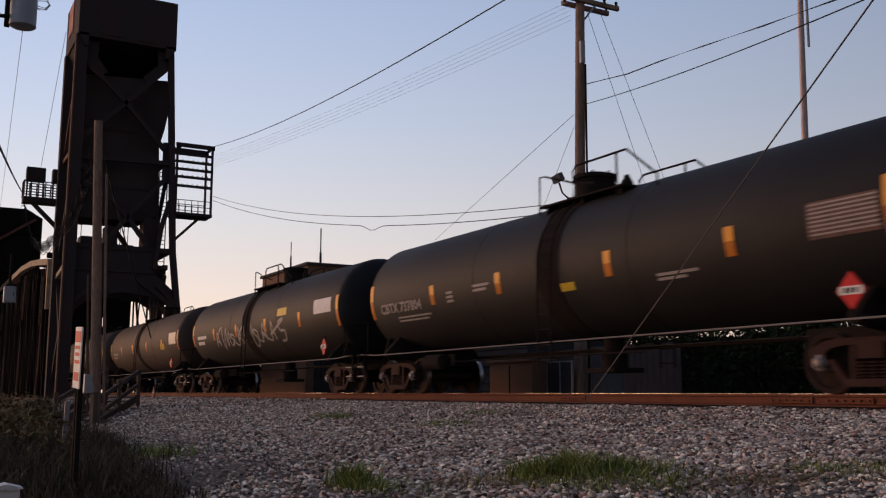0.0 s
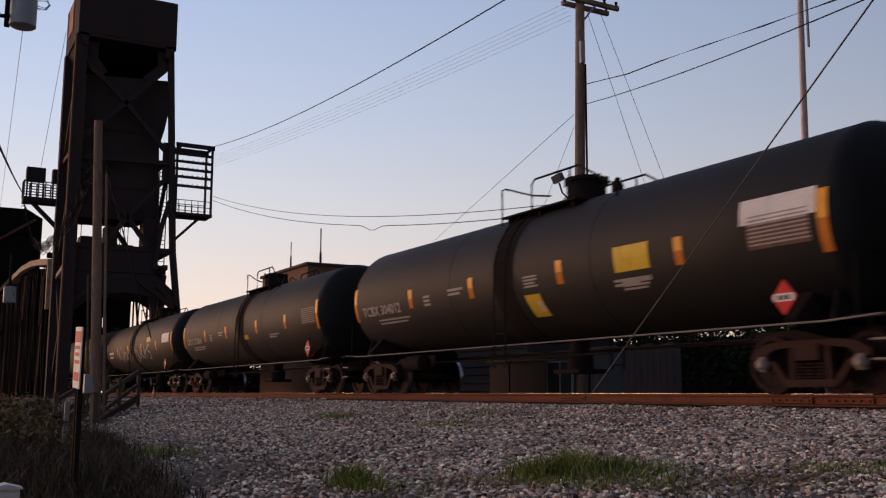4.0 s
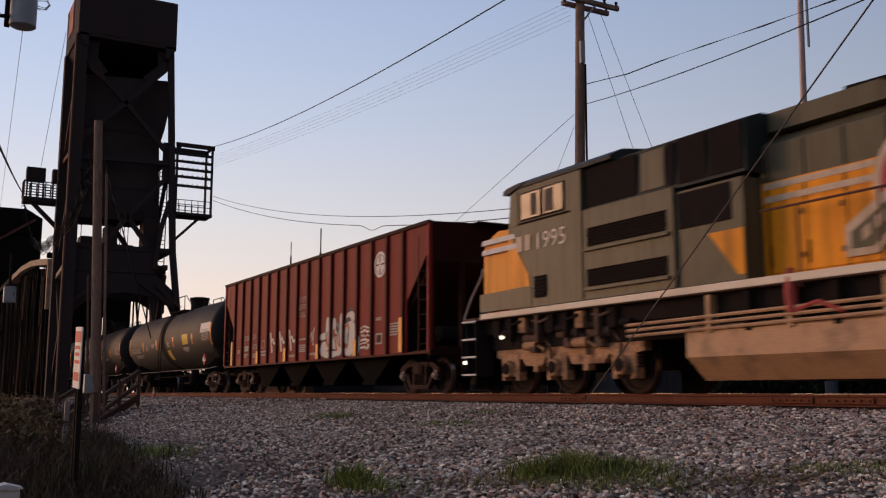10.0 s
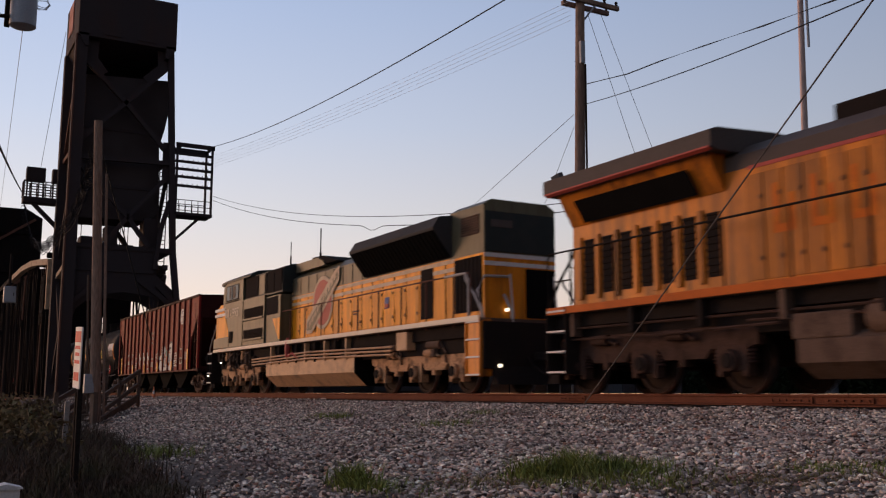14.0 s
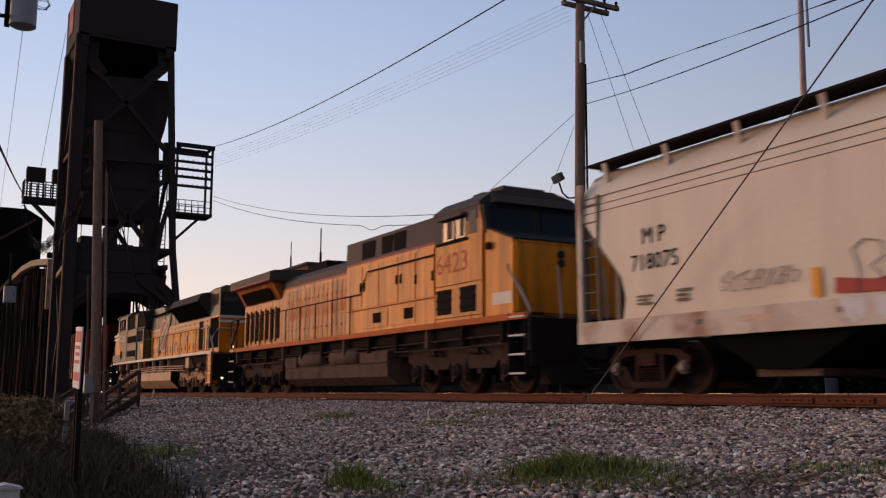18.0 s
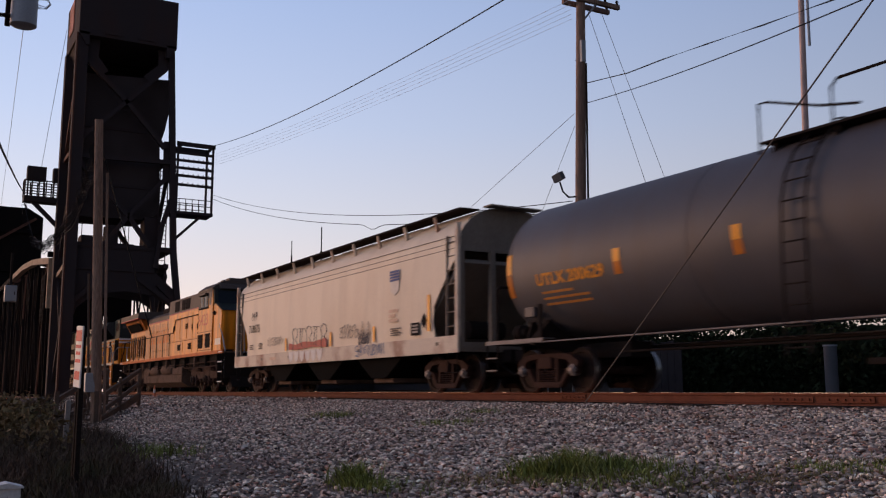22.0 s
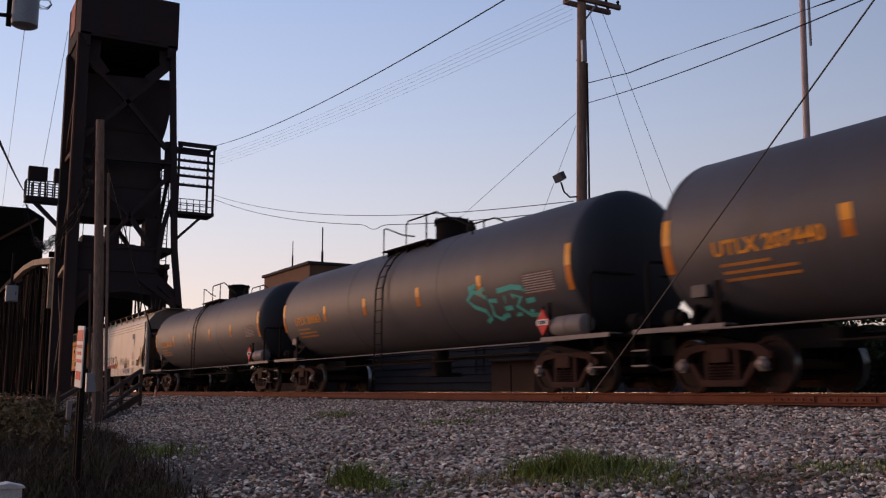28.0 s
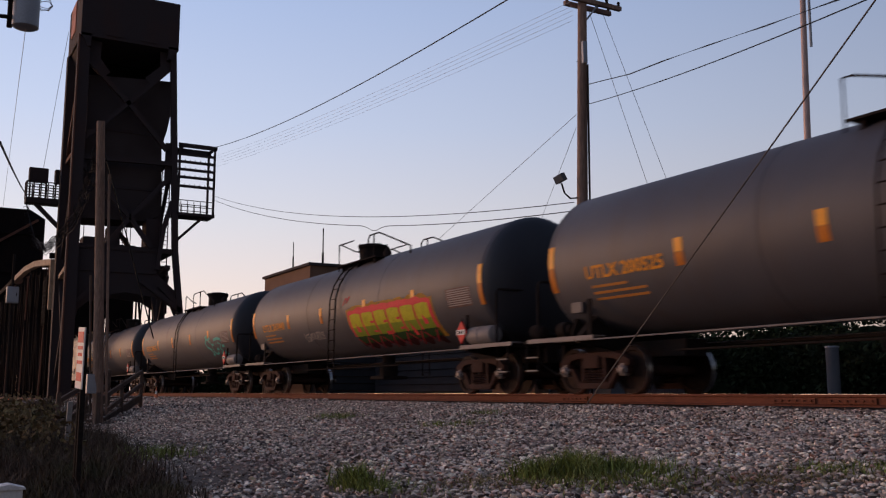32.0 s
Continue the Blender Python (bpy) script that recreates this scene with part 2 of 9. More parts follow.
M_STONE = mat("ballast_stone", (0.300, 0.238, 0.225), 0.85, var=0.25, scale=0.9, fine=60, stain=(0.23, 0.14, 0.12), amount=0.7, island=True, bump=0.3)
def stone_colours(m):
    """Every stone its own colour: dark, mauve grey, pinkish, buff or pale."""
    n, l = m.node_tree.nodes, m.node_tree.links
    g = n.new("ShaderNodeNewGeometry")
    r = n.new("ShaderNodeValToRGB")
    r.color_ramp.interpolation = 'CONSTANT'
    cols = ((0.0, (0.10, 0.075, 0.065)), (0.15, (0.38, 0.3, 0.24)), (0.34, (0.55, 0.445, 0.36)), (0.56, (0.66, 0.49, 0.385)), (0.70, (0.38, 0.21, 0.15)), (0.80, (0.72, 0.60, 0.46)), (0.95, (0.76, 0.67, 0.55)))
    while len(r.color_ramp.elements) < len(cols):
        r.color_ramp.elements.new(0.5)
    for e, (at, c) in zip(r.color_ramp.elements, cols):
        e.position, e.color = at, (*c, 1)
    wn_ = n.new("ShaderNodeTexWhiteNoise")
    wn_.noise_dimensions = '1D'
    l.new(g.outputs["Random Per Island"], wn_.inputs["W"])
    l.new(wn_.outputs["Value"], r.inputs[0])
    mix = [q for q in n if q.bl_idname == "ShaderNodeMix"][0]
    l.new(r.outputs[0], mix.inputs["A"])


stone_colours(M_STONE)
M_WOODPOLE = mat("weathered_pole", (0.270, 0.180, 0.135), 0.9, var=0.35, scale=1.5, fine=30, streak=10, stain=(0.10, 0.06, 0.045), amount=0.7, bump=0.5)
M_GREYWOOD = mat("grey_timber", (0.115, 0.082, 0.064), 0.9, var=0.35, scale=2, stain=(0.10, 0.07, 0.05), amount=0.6, bump=0.4)
M_GALV = mat("galvanised", (0.30, 0.31, 0.33), 0.5, 0.3, var=0.15, scale=2)
M_MAST = mat("pink_grey_mast", (0.42, 0.31, 0.28), 0.45, 0.3, var=0.15, scale=2)
M_WIRE = mat("black_wire", (0.010, 0.010, 0.012), 0.6, var=0.2)
M_WIREPALE = mat("pale_wire", (0.50, 0.50, 0.56), 0.6, var=0.1)
M_GUY = mat("grey_strand", (0.10, 0.085, 0.078), 0.6, var=0.2)
M_WIRELIGHT = mat("thin_wire", (0.24, 0.23, 0.25), 0.5, 0.4, var=0.2)
M_BRICK = mat("brown_wall", (0.200, 0.115, 0.075), 0.85, var=0.2, scale=1.0, stain=(0.14, 0.08, 0.055), amount=0.5)
M_SIDING = mat("grey_siding", (0.105, 0.105, 0.112), 0.7, var=0.15, scale=0.8, stain=(0.06, 0.055, 0.055))
M_SHED = mat("shed_siding", (0.050, 0.046, 0.047), 0.8, var=0.2, scale=0.8, stain=(0.03, 0.026, 0.024), spec=0.03)
M_ROOF = mat("dark_roof", (0.06, 0.05, 0.05), 0.8, var=0.2)
M_LEAF = mat("leaf", (0.050, 0.075, 0.022), 0.6, var=0.3, scale=0.7, stain=(0.08, 0.09, 0.02), island=True, bump=0.05)
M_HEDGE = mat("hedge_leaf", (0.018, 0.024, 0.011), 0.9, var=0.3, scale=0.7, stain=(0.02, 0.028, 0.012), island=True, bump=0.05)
M_GRASS = mat("grass_blade", (0.185, 0.205, 0.050), 0.6, var=0.3, scale=1.5, stain=(0.25, 0.22, 0.065), amount=0.9, island=True, bump=0.05)
M_WEED = mat("dry_weed", (0.085, 0.056, 0.040), 0.9, var=0.3, scale=1.0, stain=(0.065, 0.070, 0.028), amount=0.8, island=True, bump=0.05)
M_BRUSH = mat("brush_leaf", (0.150, 0.100, 0.052), 0.9, var=0.3, scale=1.0, stain=(0.075, 0.085, 0.030), amount=0.8, island=True, bump=0.05)
M_BARK = mat("bark", (0.07, 0.05, 0.04), 0.9, var=0.3)
M_ROADCONE = mat("cone_orange", (0.62, 0.20, 0.10), 0.5, var=0.1)


# ---------------------------------------------------------------- mesh helpers
def box(bm, x0, x1, y0, y1, z0, z1, m=None, bevel=0.0):
    """A box between two corners, placed by the matrix m."""
    b2 = bm if not bevel else bmesh.new()
    vs = [b2.verts.new((x, y, z)) for x in (x0, x1) for y in (y0, y1) for z in (z0, z1)]
    for f in ((0, 1, 3, 2), (4, 6, 7, 5), (0, 4, 5, 1), (2, 3, 7, 6), (0, 2, 6, 4), (1, 5, 7, 3)):
        b2.faces.new([vs[i] for i in f])
    if bevel:
        bmesh.ops.bevel(b2, geom=list(b2.edges), offset=bevel, segments=2, affect='EDGES', profile=0.6)
        if m is not None:
            bmesh.ops.transform(b2, matrix=m, verts=b2.verts)
        join(bm, b2)
    elif m is not None:
        for v in vs:
            v.co = m @ v.co
    return bm


def join(bm, other):
    tmp = bpy.data.meshes.new("tmp")
    other.to_mesh(tmp)
    other.free()
    bm.from_mesh(tmp)
    bpy.data.meshes.remove(tmp)


def rod(bm, a, b, r0, r1=None, n=8, caps=True):
    """A round bar from a to b."""
    a, b = Vector(a), Vector(b)
    r1 = r0 if r1 is None else r1
    q = (b - a).to_track_quat('Z', 'Y').to_matrix()
    rings = []
    for c, r in ((a, r0), (b, r1)):
        rings.append([bm.verts.new(c + q @ Vector((r * math.cos(2 * math.pi * i / n), r * math.sin(2 * math.pi * i / n), 0))) for i in range(n)])
    for i in range(n):
        bm.faces.new((rings[0][i], rings[0][(i + 1) % n], rings[1][(i + 1) % n], rings[1][i]))
    if caps:
        bm.faces.new(rings[0][::-1])
        bm.faces.new(rings[1])
    return bm


def pipe(bm, pts, r, n=6):
    """A bent bar through several points, as one tube."""
    pts = [Vector(p) for p in pts]
    rings = []
    for i, p in enumerate(pts):
        d = (pts[min(i + 1, len(pts) - 1)] - pts[max(i - 1, 0)]).normalized()
        q = d.to_track_quat('Z', 'Y').to_matrix()
        rings.append([bm.verts.new(p + q @ Vector((r * math.cos(2 * math.pi * k / n), r * math.sin(2 * math.pi * k / n), 0))) for k in range(n)])
    for a, b in zip(rings, rings[1:]):
        best = min(range(n), key=lambda s: (a[0].co - b[s].co).length)
        for k in range(n):
            bm.faces.new((a[k], a[(k + 1) % n], b[(k + 1 + best) % n], b[(k + best) % n]))
    bm.faces.new(rings[0][::-1])
    bm.faces.new(rings[-1])
    return bm


def beam(bm, a, b, w, h):
    """A square bar from a to b, w wide and h deep."""
    a, b = Vector(a), Vector(b)
    m = Matrix.Translation(a) @ (b - a).to_track_quat('Z', 'Y').to_matrix().to_4x4()
    return box(bm, -w / 2, w / 2, -h / 2, h / 2, 0, (b - a).length, m)


def prism(bm, poly, y0, y1):
    """A plate whose outline poly lies in x and z, from y0 to y1."""
    a = [bm.verts.new((x, y0, z)) for x, z in poly]
    b = [bm.verts.new((x, y1, z)) for x, z in poly]
    n = len(poly)
    bm.faces.new(a)
    bm.faces.new(b[::-1])
    for i in range(n):
        bm.faces.new((a[i], b[i], b[(i + 1) % n], a[(i + 1) % n]))
    return bm


def prism_x(bm, poly, x0, x1):
    """A bar whose outline poly lies in y and z, from x0 to x1."""
    a = [bm.verts.new((x0, y, z)) for y, z in poly]
    b = [bm.verts.new((x1, y, z)) for y, z in poly]
    n = len(poly)
    bm.faces.new(a)
    bm.faces.new(b[::-1])
    for i in range(n):
        bm.faces.new((a[i], b[i], b[(i + 1) % n], a[(i + 1) % n]))
    return bm


def lathe(bm, profile, axis='Z', n=24, at=(0, 0, 0)):
    """A turned body: profile of (radius, height) along an axis."""
    at = Vector(at)
    rings = []
    for r, h in profile:
        ring = []
        for i in range(n):
            c, s = math.cos(2 * math.pi * i / n), math.sin(2 * math.pi * i / n)
            p = {'Z': (r * c, r * s, h), 'Y': (r * c, h, r * s), 'X': (h, r * c, r * s)}[axis]
            ring.append(bm.verts.new(at + Vector(p)))
        rings.append(ring)
    for a, b in zip(rings, rings[1:]):
        for i in range(n):
            bm.faces.new((a[i], a[(i + 1) % n], b[(i + 1) % n], b[i]))
    bm.faces.new(rings[0][::-1])
    bm.faces.new(rings[-1])
    return bm


def data_of(bm, name, material, smooth=False):
    bmesh.ops.recalc_face_normals(bm, faces=bm.faces)
    me = bpy.data.meshes.new(name)
    bm.to_mesh(me)
    bm.free()
    for m in material if isinstance(material, (list, tuple)) else (material,):
        me.materials.append(m)
    if smooth:
        me.polygons.foreach_set("use_smooth", [True] * len(me.polygons))
        me.set_sharp_from_angle(angle=radians(35))
    return me


def part(name, bm, material, parent, label="", smooth=False):
    """One mesh object under a thing or under a part."""
    me = bm if isinstance(bm, bpy.types.Mesh) else data_of(bm, name, material, smooth)
    ob = new(name, me)
    ob.parent = parent
    if label:
        tagged(ob, label)
    return ob


def thing(name, label, category, at=None, group="", kind=""):
    ob = new(name)
    if at is not None:
        ob.matrix_basis = at
    return tagged(ob, label, category, group, kind)


def solid(name, bm, material, label, category, group="", kind="", smooth=False, at=None):
    ob = new(name, data_of(bm, name, material, smooth))
    if at is not None:
        ob.matrix_basis = at
    return tagged(ob, label, category, group, kind)


def lettering(text, size, fat=0.0):
    """Triangles of a line of writing: points (x, z) and faces, in Blender's own font."""
    cu = bpy.data.curves.new("lettering", 'FONT')
    cu.body, cu.size, cu.resolution_u, cu.offset = text, size, 2, fat
    ob = bpy.data.objects.new("lettering", cu)
    me = bpy.data.meshes.new_from_object(ob)
    bm = bmesh.new()
    bm.from_mesh(me)
    bmesh.ops.triangulate(bm, faces=bm.faces)
    bpy.data.meshes.remove(me)
    bpy.data.objects.remove(ob)
    bpy.data.curves.remove(cu)
    return bm


def letter_plate(text, size, x, z, y, squeeze=1.0):
    """Writing on a flat side that faces -y."""
    bm = lettering(text, size)
    for v in bm.verts:
        v.co = (x + v.co.x * squeeze, y, z + v.co.y)
    return bm


def bars_plate(rows, x, z, y, w, h):
    """Unreadable lines of writing on a flat side: rows of relative widths."""
    bm = bmesh.new()
    n = len(rows)
    for i, k in enumerate(rows):
        zz = z - i * h * 1.6
        box(bm, x, x + w * k, y - 0.003, y, zz - h, zz)
    return bm


M0 = (random.Random(3), random.Random(11))


# ---------------------------------------------------------------- ground, track
TRACK_Y = 12.85


def ground_z(x, y):
    z = -0.24 - 0.07 * min(max(11.2 - y, 0.0), 12.0)
    if y > 14.5:
        z -= 0.02
    if x < -17 and y < 6.5:            # the bank falls away beside the stairs
        z -= min(1.0, (-17 - x) * 0.05) * min(1.0, (6.5 - y) * 0.25) * 0.9
    if x < -74:                        # river bank under the bridge
        z -= min(4.0, (-74 - x) * 0.5)
    if y > 28.5 and x > -40:            # a low rise behind the hedge
        z += min(1.0, (y - 28.5) * 0.4)
    return z + 0.03 * noise.noise(Vector((x * 0.6, y * 0.6, 0)))


def build_ground():
    xs = sorted(set([-3000, -1500, -700, -350, -200, -150, -120, -100] + [round(-90 + i * 1.0, 2) for i in range(55)] +
                    [round(-35 + i * 0.5, 2) for i in range(91)] + [12, 16, 22, 30, 45, 70, 120, 250, 600, 1400, 3000]))
    ys = sorted(set([-3000, -1400, -600, -250, -100, -50, -25, -14] + [round(-10 + i * 0.5, 2) for i in range(57)] +
                    [20, 23, 28, 35, 45, 60, 90, 150, 300, 700, 1500, 3000]))
    bm = bmesh.new()
    g = [[bm.verts.new((x, y, ground_z(x, y))) for y in ys] for x in xs]
    for i in range(len(xs) - 1):
        for j in range(len(ys) - 1):
            bm.faces.new((g[i][j], g[i + 1][j], g[i + 1][j + 1], g[i][j + 1]))
    m = mat("ground_gravel", (0.150, 0.117, 0.096), 0.95, var=0.45, scale=0.35, fine=22, stain=(0.075, 0.056, 0.044), amount=0.8, bump=0.9)
    solid("ground", bm, m, "stony ground of pinkish grey gravel and dirt sloping from the track", "ground", kind="structure", smooth=True)


build_ground()


def build_track():
    track = thing("railway_track", "single railway track with rusty rails on wooden ties in gravel", "railway track", kind="structure")
    prof = [(-0.07, -0.18), (0.07, -0.18), (0.07, -0.166), (0.012, -0.145), (0.012, -0.045), (0.036, -0.036), (0.036, -0.004), (0.028, 0.0),
            (-0.028, 0.0), (-0.036, -0.004), (-0.036, -0.036), (-0.012, -0.045), (-0.012, -0.145), (-0.07, -0.166)]
    joints = [-160.0, -48.0, -16.05, -10.48, -9.42, 60.0]
    for side, y in (("near", TRACK_Y - 0.753), ("far", TRACK_Y + 0.753)):
        for a, b in zip(joints, joints[1:]):
            bm = bmesh.new()
            prism_x(bm, [(y + p, q) for p, q in prof], a + 0.006, b - 0.006)
            part("rail", bm, M_RAIL, track)
            bm = bmesh.new()
            box(bm, a + 0.006, b - 0.006, y - 0.026, y + 0.026, 0.0005, 0.004)
            # Sheen set by stretch: bright steel past the joint, dull brown before it.
            part("rail_head", bm, M_RAILTOP if a > -10.6 or side == "far" else M_RAILTOPDULL, track, "worn top of the rail")
    for x in (-16.05, -10.48, -9.42):
        bm = bmesh.new()
        y = TRACK_Y - 0.753
        box(bm, x - 0.42, x + 0.42, y - 0.04, y - 0.02, -0.14, -0.05, bevel=0.006)
        for k in range(6):
            rod(bm, (x - 0.35 + k * 0.14, y - 0.065, -0.095), (x - 0.35 + k * 0.14, y - 0.03, -0.095), 0.018, n=6)
        part("joint_bar", bm, M_RAIL, track, "rusty bolted joint bar")
    bm = bmesh.new()
    box(bm, -0.115, 0.115, TRACK_Y - 1.3, TRACK_Y + 1.3, -0.36, -0.185, bevel=0.012)
    me = data_of(bm, "tie", M_TIE)
    x = -96.0
    while x < 6:
        t = part("tie", me, M_TIE, track)
        t.location = (x, 0, random.uniform(-0.012, 0.0))
        x += 0.56 if x > -60 else 0.75


build_track()


def stones(name, count, x0, x1, y0, y1, size, seed, detail, label, near_far=None):
    """Loose stones, thrown over a stretch of the bank; one object of many small rocks."""
    rng = np.random.default_rng(seed)
    t = (1 + 5 ** 0.5) / 2
    if detail:
        base = np.array([(-1, t, 0), (1, t, 0), (-1, -t, 0), (1, -t, 0), (0, -1, t), (0, 1, t), (0, -1, -t), (0, 1, -t), (t, 0, -1), (t, 0, 1), (-t, 0, -1), (-t, 0, 1)]) / 1.9
        tri = np.array([(0, 11, 5), (0, 5, 1), (0, 1, 7), (0, 7, 10), (0, 10, 11), (1, 5, 9), (5, 11, 4), (11, 10, 2), (10, 7, 6), (7, 1, 8),
                        (3, 9, 4), (3, 4, 2), (3, 2, 6), (3, 6, 8), (3, 8, 9), (4, 9, 5), (2, 4, 11), (6, 2, 10), (8, 6, 7), (9, 8, 1)])
    else:
        base = np.array([(1, 0, 0), (0, 1, 0), (-1, 0, 0), (0, -1, 0), (0, 0, 1), (0, 0, -1)], float)
        tri = np.array([(0, 1, 4), (1, 2, 4), (2, 3, 4), (3, 0, 4), (1, 0, 5), (2, 1, 5), (3, 2, 5), (0, 3, 5)])
    px, py = rng.uniform(x0, x1, count), rng.uniform(y0, y1, count)
    keep = py > y0 + 0.9 * rng.uniform(0, 1, count) ** 2
    keep &= py + 0.3 * rng.normal(0, 1, count) > np.minimum(4.3, 2.15 + 0.12 * np.maximum(0, -px - 8.4))
    thick = np.clip((py - 2.3 - 0.1 * np.maximum(0, -px - 8.4)) / 2.6, 0.3, 1.0) * np.clip(np.hypot((px + 4.6) / 1.9, (py - 5.3) / 1.3), 0.4, 1.0)
    keep &= rng.uniform(0, 1, count) < thick
    if near_far:
        keep &= near_far(px, py + 0.25 * rng.normal(0, 1, count))
    px, py = px[keep], py[keep]
    n = len(px)
    pz = np.array([ground_z(a, b) for a, b in zip(px, py)])
    s = size * np.minimum(rng.lognormal(0.02, 0.48, n), 2.0)
    v = base[None] * rng.uniform(0.62, 1.25, (n, len(base), 1)) * (s[:, None, None] * rng.uniform(0.65, 1.2, (n, 1, 3)))
    v[:, :, 2] *= 0.52
    a, b = rng.uniform(0, 6.28, n), rng.normal(0, 0.38, n)
    ca, sa, cb, sb = np.cos(a), np.sin(a), np.cos(b), np.sin(b)
    y2 = v[:, :, 1] * cb[:, None] - v[:, :, 2] * sb[:, None]
    z2 = v[:, :, 1] * sb[:, None] + v[:, :, 2] * cb[:, None]
    x3 = v[:, :, 0] * ca[:, None] - y2 * sa[:, None]
    y3 = v[:, :, 0] * sa[:, None] + y2 * ca[:, None]
    co = np.stack([x3 + px[:, None], y3 + py[:, None], z2 + (pz + s * rng.uniform(-0.1, 0.75, n))[:, None]], -1).reshape(-1, 3)
    fc = (tri[None] + (np.arange(n) * len(base))[:, None, None]).reshape(-1, 3)
    me = bpy.data.meshes.new(name)
    me.from_pydata(co.tolist(), [], fc.tolist())
    me.materials.append(M_STONE)
    ob = new(name, me)
    return tagged(ob, label, "gravel", kind="stuff")


def wedge(lo, hi):
    """Keeps the stretch of the bank between two directions from the west, seen from the origin."""
    def inside(x, y):
        a = np.degrees(np.arctan2(y, -x))
        return (a > lo) & (a < hi)
    return inside


stones("gravel_near", 112000, -9.0, -2.0, 1.2, 12.0, 0.0164, 5, True, "loose pinkish grey ballast stones on the bank", wedge(2, 60))
stones("gravel_middle", 150000, -28.0, -8.6, 2.5, 12.0, 0.0198, 6, False, "loose pinkish grey ballast stones beside the rail", wedge(6, 60))
stones("gravel_far", 46000, -66.0, -28.0, 4.6, 12.0, 0.033, 7, False, "loose pinkish grey ballast stones towards the bridge", wedge(7, 30))


def blades(name, patches, material, label, category, seed, height, lean=0.5, width=0.006, segs=3):
    """Tufts of grass: bent tapering blades in several patches (x, y, spread, count)."""
    rng = random.Random(seed)
    vs, fs = [], []
    for x, y, spread, count, hk in patches:
        for _ in range(count):
            px, py = rng.gauss(x, spread), rng.gauss(y, spread * 0.7)
            h = height * hk * rng.uniform(0.45, 1.25)
            a = rng.uniform(0, 6.283)
            dx, dy, w = math.cos(a), math.sin(a), width * rng.uniform(0.6, 1.4)
            z0, bend = ground_z(px, py) - 0.02, rng.uniform(0.1, lean) * h
            i0 = len(vs)
            for k in range(segs + 1):
                f = k / segs
                cx, cy, cz = px + dx * bend * f * f, py + dy * bend * f * f, z0 + h * f * (1 - 0.25 * f)
                ww = w * (1 - f * 0.9)
                vs.append((cx - dy * ww, cy + dx * ww, cz))
                vs.append((cx + dy * ww, cy - dx * ww, cz))
                if k:
                    j = i0 + 2 * k
                    fs.append((j - 2, j - 1, j + 1, j))
    me = bpy.data.meshes.new(name)
    me.from_pydata(vs, [], fs)
    me.materials.append(material)
    return tagged(new(name, me), label, category, kind="stuff")


blades("grass", [(-6.85, 4.72, 0.13, 420, 1.0), (-6.85, 5.1, 0.12, 420, 1.15), (-6.65, 4.98, 0.14, 480, 1.0), (-6.75, 5.45, 0.12, 360, 0.75), (-6.45, 5.5, 0.2, 260, 0.7), (-6.1, 5.1, 0.32, 500, 0.55), (-6.35, 4.7, 0.3, 350, 0.5), (-7.85, 3.50, 0.12, 420, 1.0), (-7.55, 3.42, 0.10, 260, 0.7), (-7.3, 3.50, 0.14, 200, 0.55), (-7.0, 3.9, 0.35, 140, 0.4), (-7.3, 4.6, 0.4, 60, 0.35),
                 (-5.0, 6.6, 0.35, 160, 0.4), (-5.2, 6.3, 0.2, 300, 0.4), (-4.95, 6.7, 0.22, 350, 0.4), (-6.0, 5.0, 0.5, 300, 0.45), (-18.1, 7.7, 0.35, 350, 0.7), (-13.4, 7.6, 0.35, 260, 0.6), (-15.0, 9.3, 0.25, 150, 0.6), (-13.2, 3.0, 0.35, 450, 0.9)],
       M_GRASS, "tufts of green and yellowing grass between the stones", "grass", 21, 0.25, 0.95, 0.007)
blades("dry_straw", [(-6.6, 4.45, 0.3, 500, 1.3), (-7.0, 4.35, 0.3, 400, 1.2), (-6.3, 4.9, 0.3, 500, 1.4), (-7.4, 3.7, 0.3, 300, 1.0), (-5.6, 5.3, 0.35, 700, 1.0), (-5.2, 5.7, 0.3, 600, 1.0), (-6.0, 4.9, 0.3, 500, 1.0), (-4.9, 6.2, 0.3, 500, 1.0), (-5.4, 4.9, 0.3, 400, 0.9), (-7.2, 4.2, 0.35, 350, 0.8), (-6.3, 6.1, 0.4, 300, 0.8)],
       M_STRAW, "flattened dry straw among the stones", "dry grass", 27, 0.075, 1.6, 0.005)
blades("dry_weeds", [(-9.2 - 0.8 * i, 0.8 + 0.085 * i + 0.36 * (i % 3), 0.5, 1000, 0.55 + 0.10 * (i % 4)) for i in range(20)] + [(-8.3 - 0.9 * i, 1.65 + 0.115 * i, 0.4, 650, 0.30 + 0.08 * (i % 3)) for i in range(16)] + [(-9.0, 1.75, 0.25, 700, 0.35), (-9.5, 1.9, 0.25, 700, 0.4), (-8.6, 1.95, 0.25, 500, 0.3), (-9.9, 1.55, 0.3, 700, 0.45)] + [(-27.0 - 2.2 * i, 2.6 + 0.25 * i + 0.5 * (i % 2), 0.9, 700, 1.25) for i in range(12)],
       M_WEED, "dark dry weeds and brush on the shaded bank", "weeds", 22, 0.55, 0.8, 0.007)


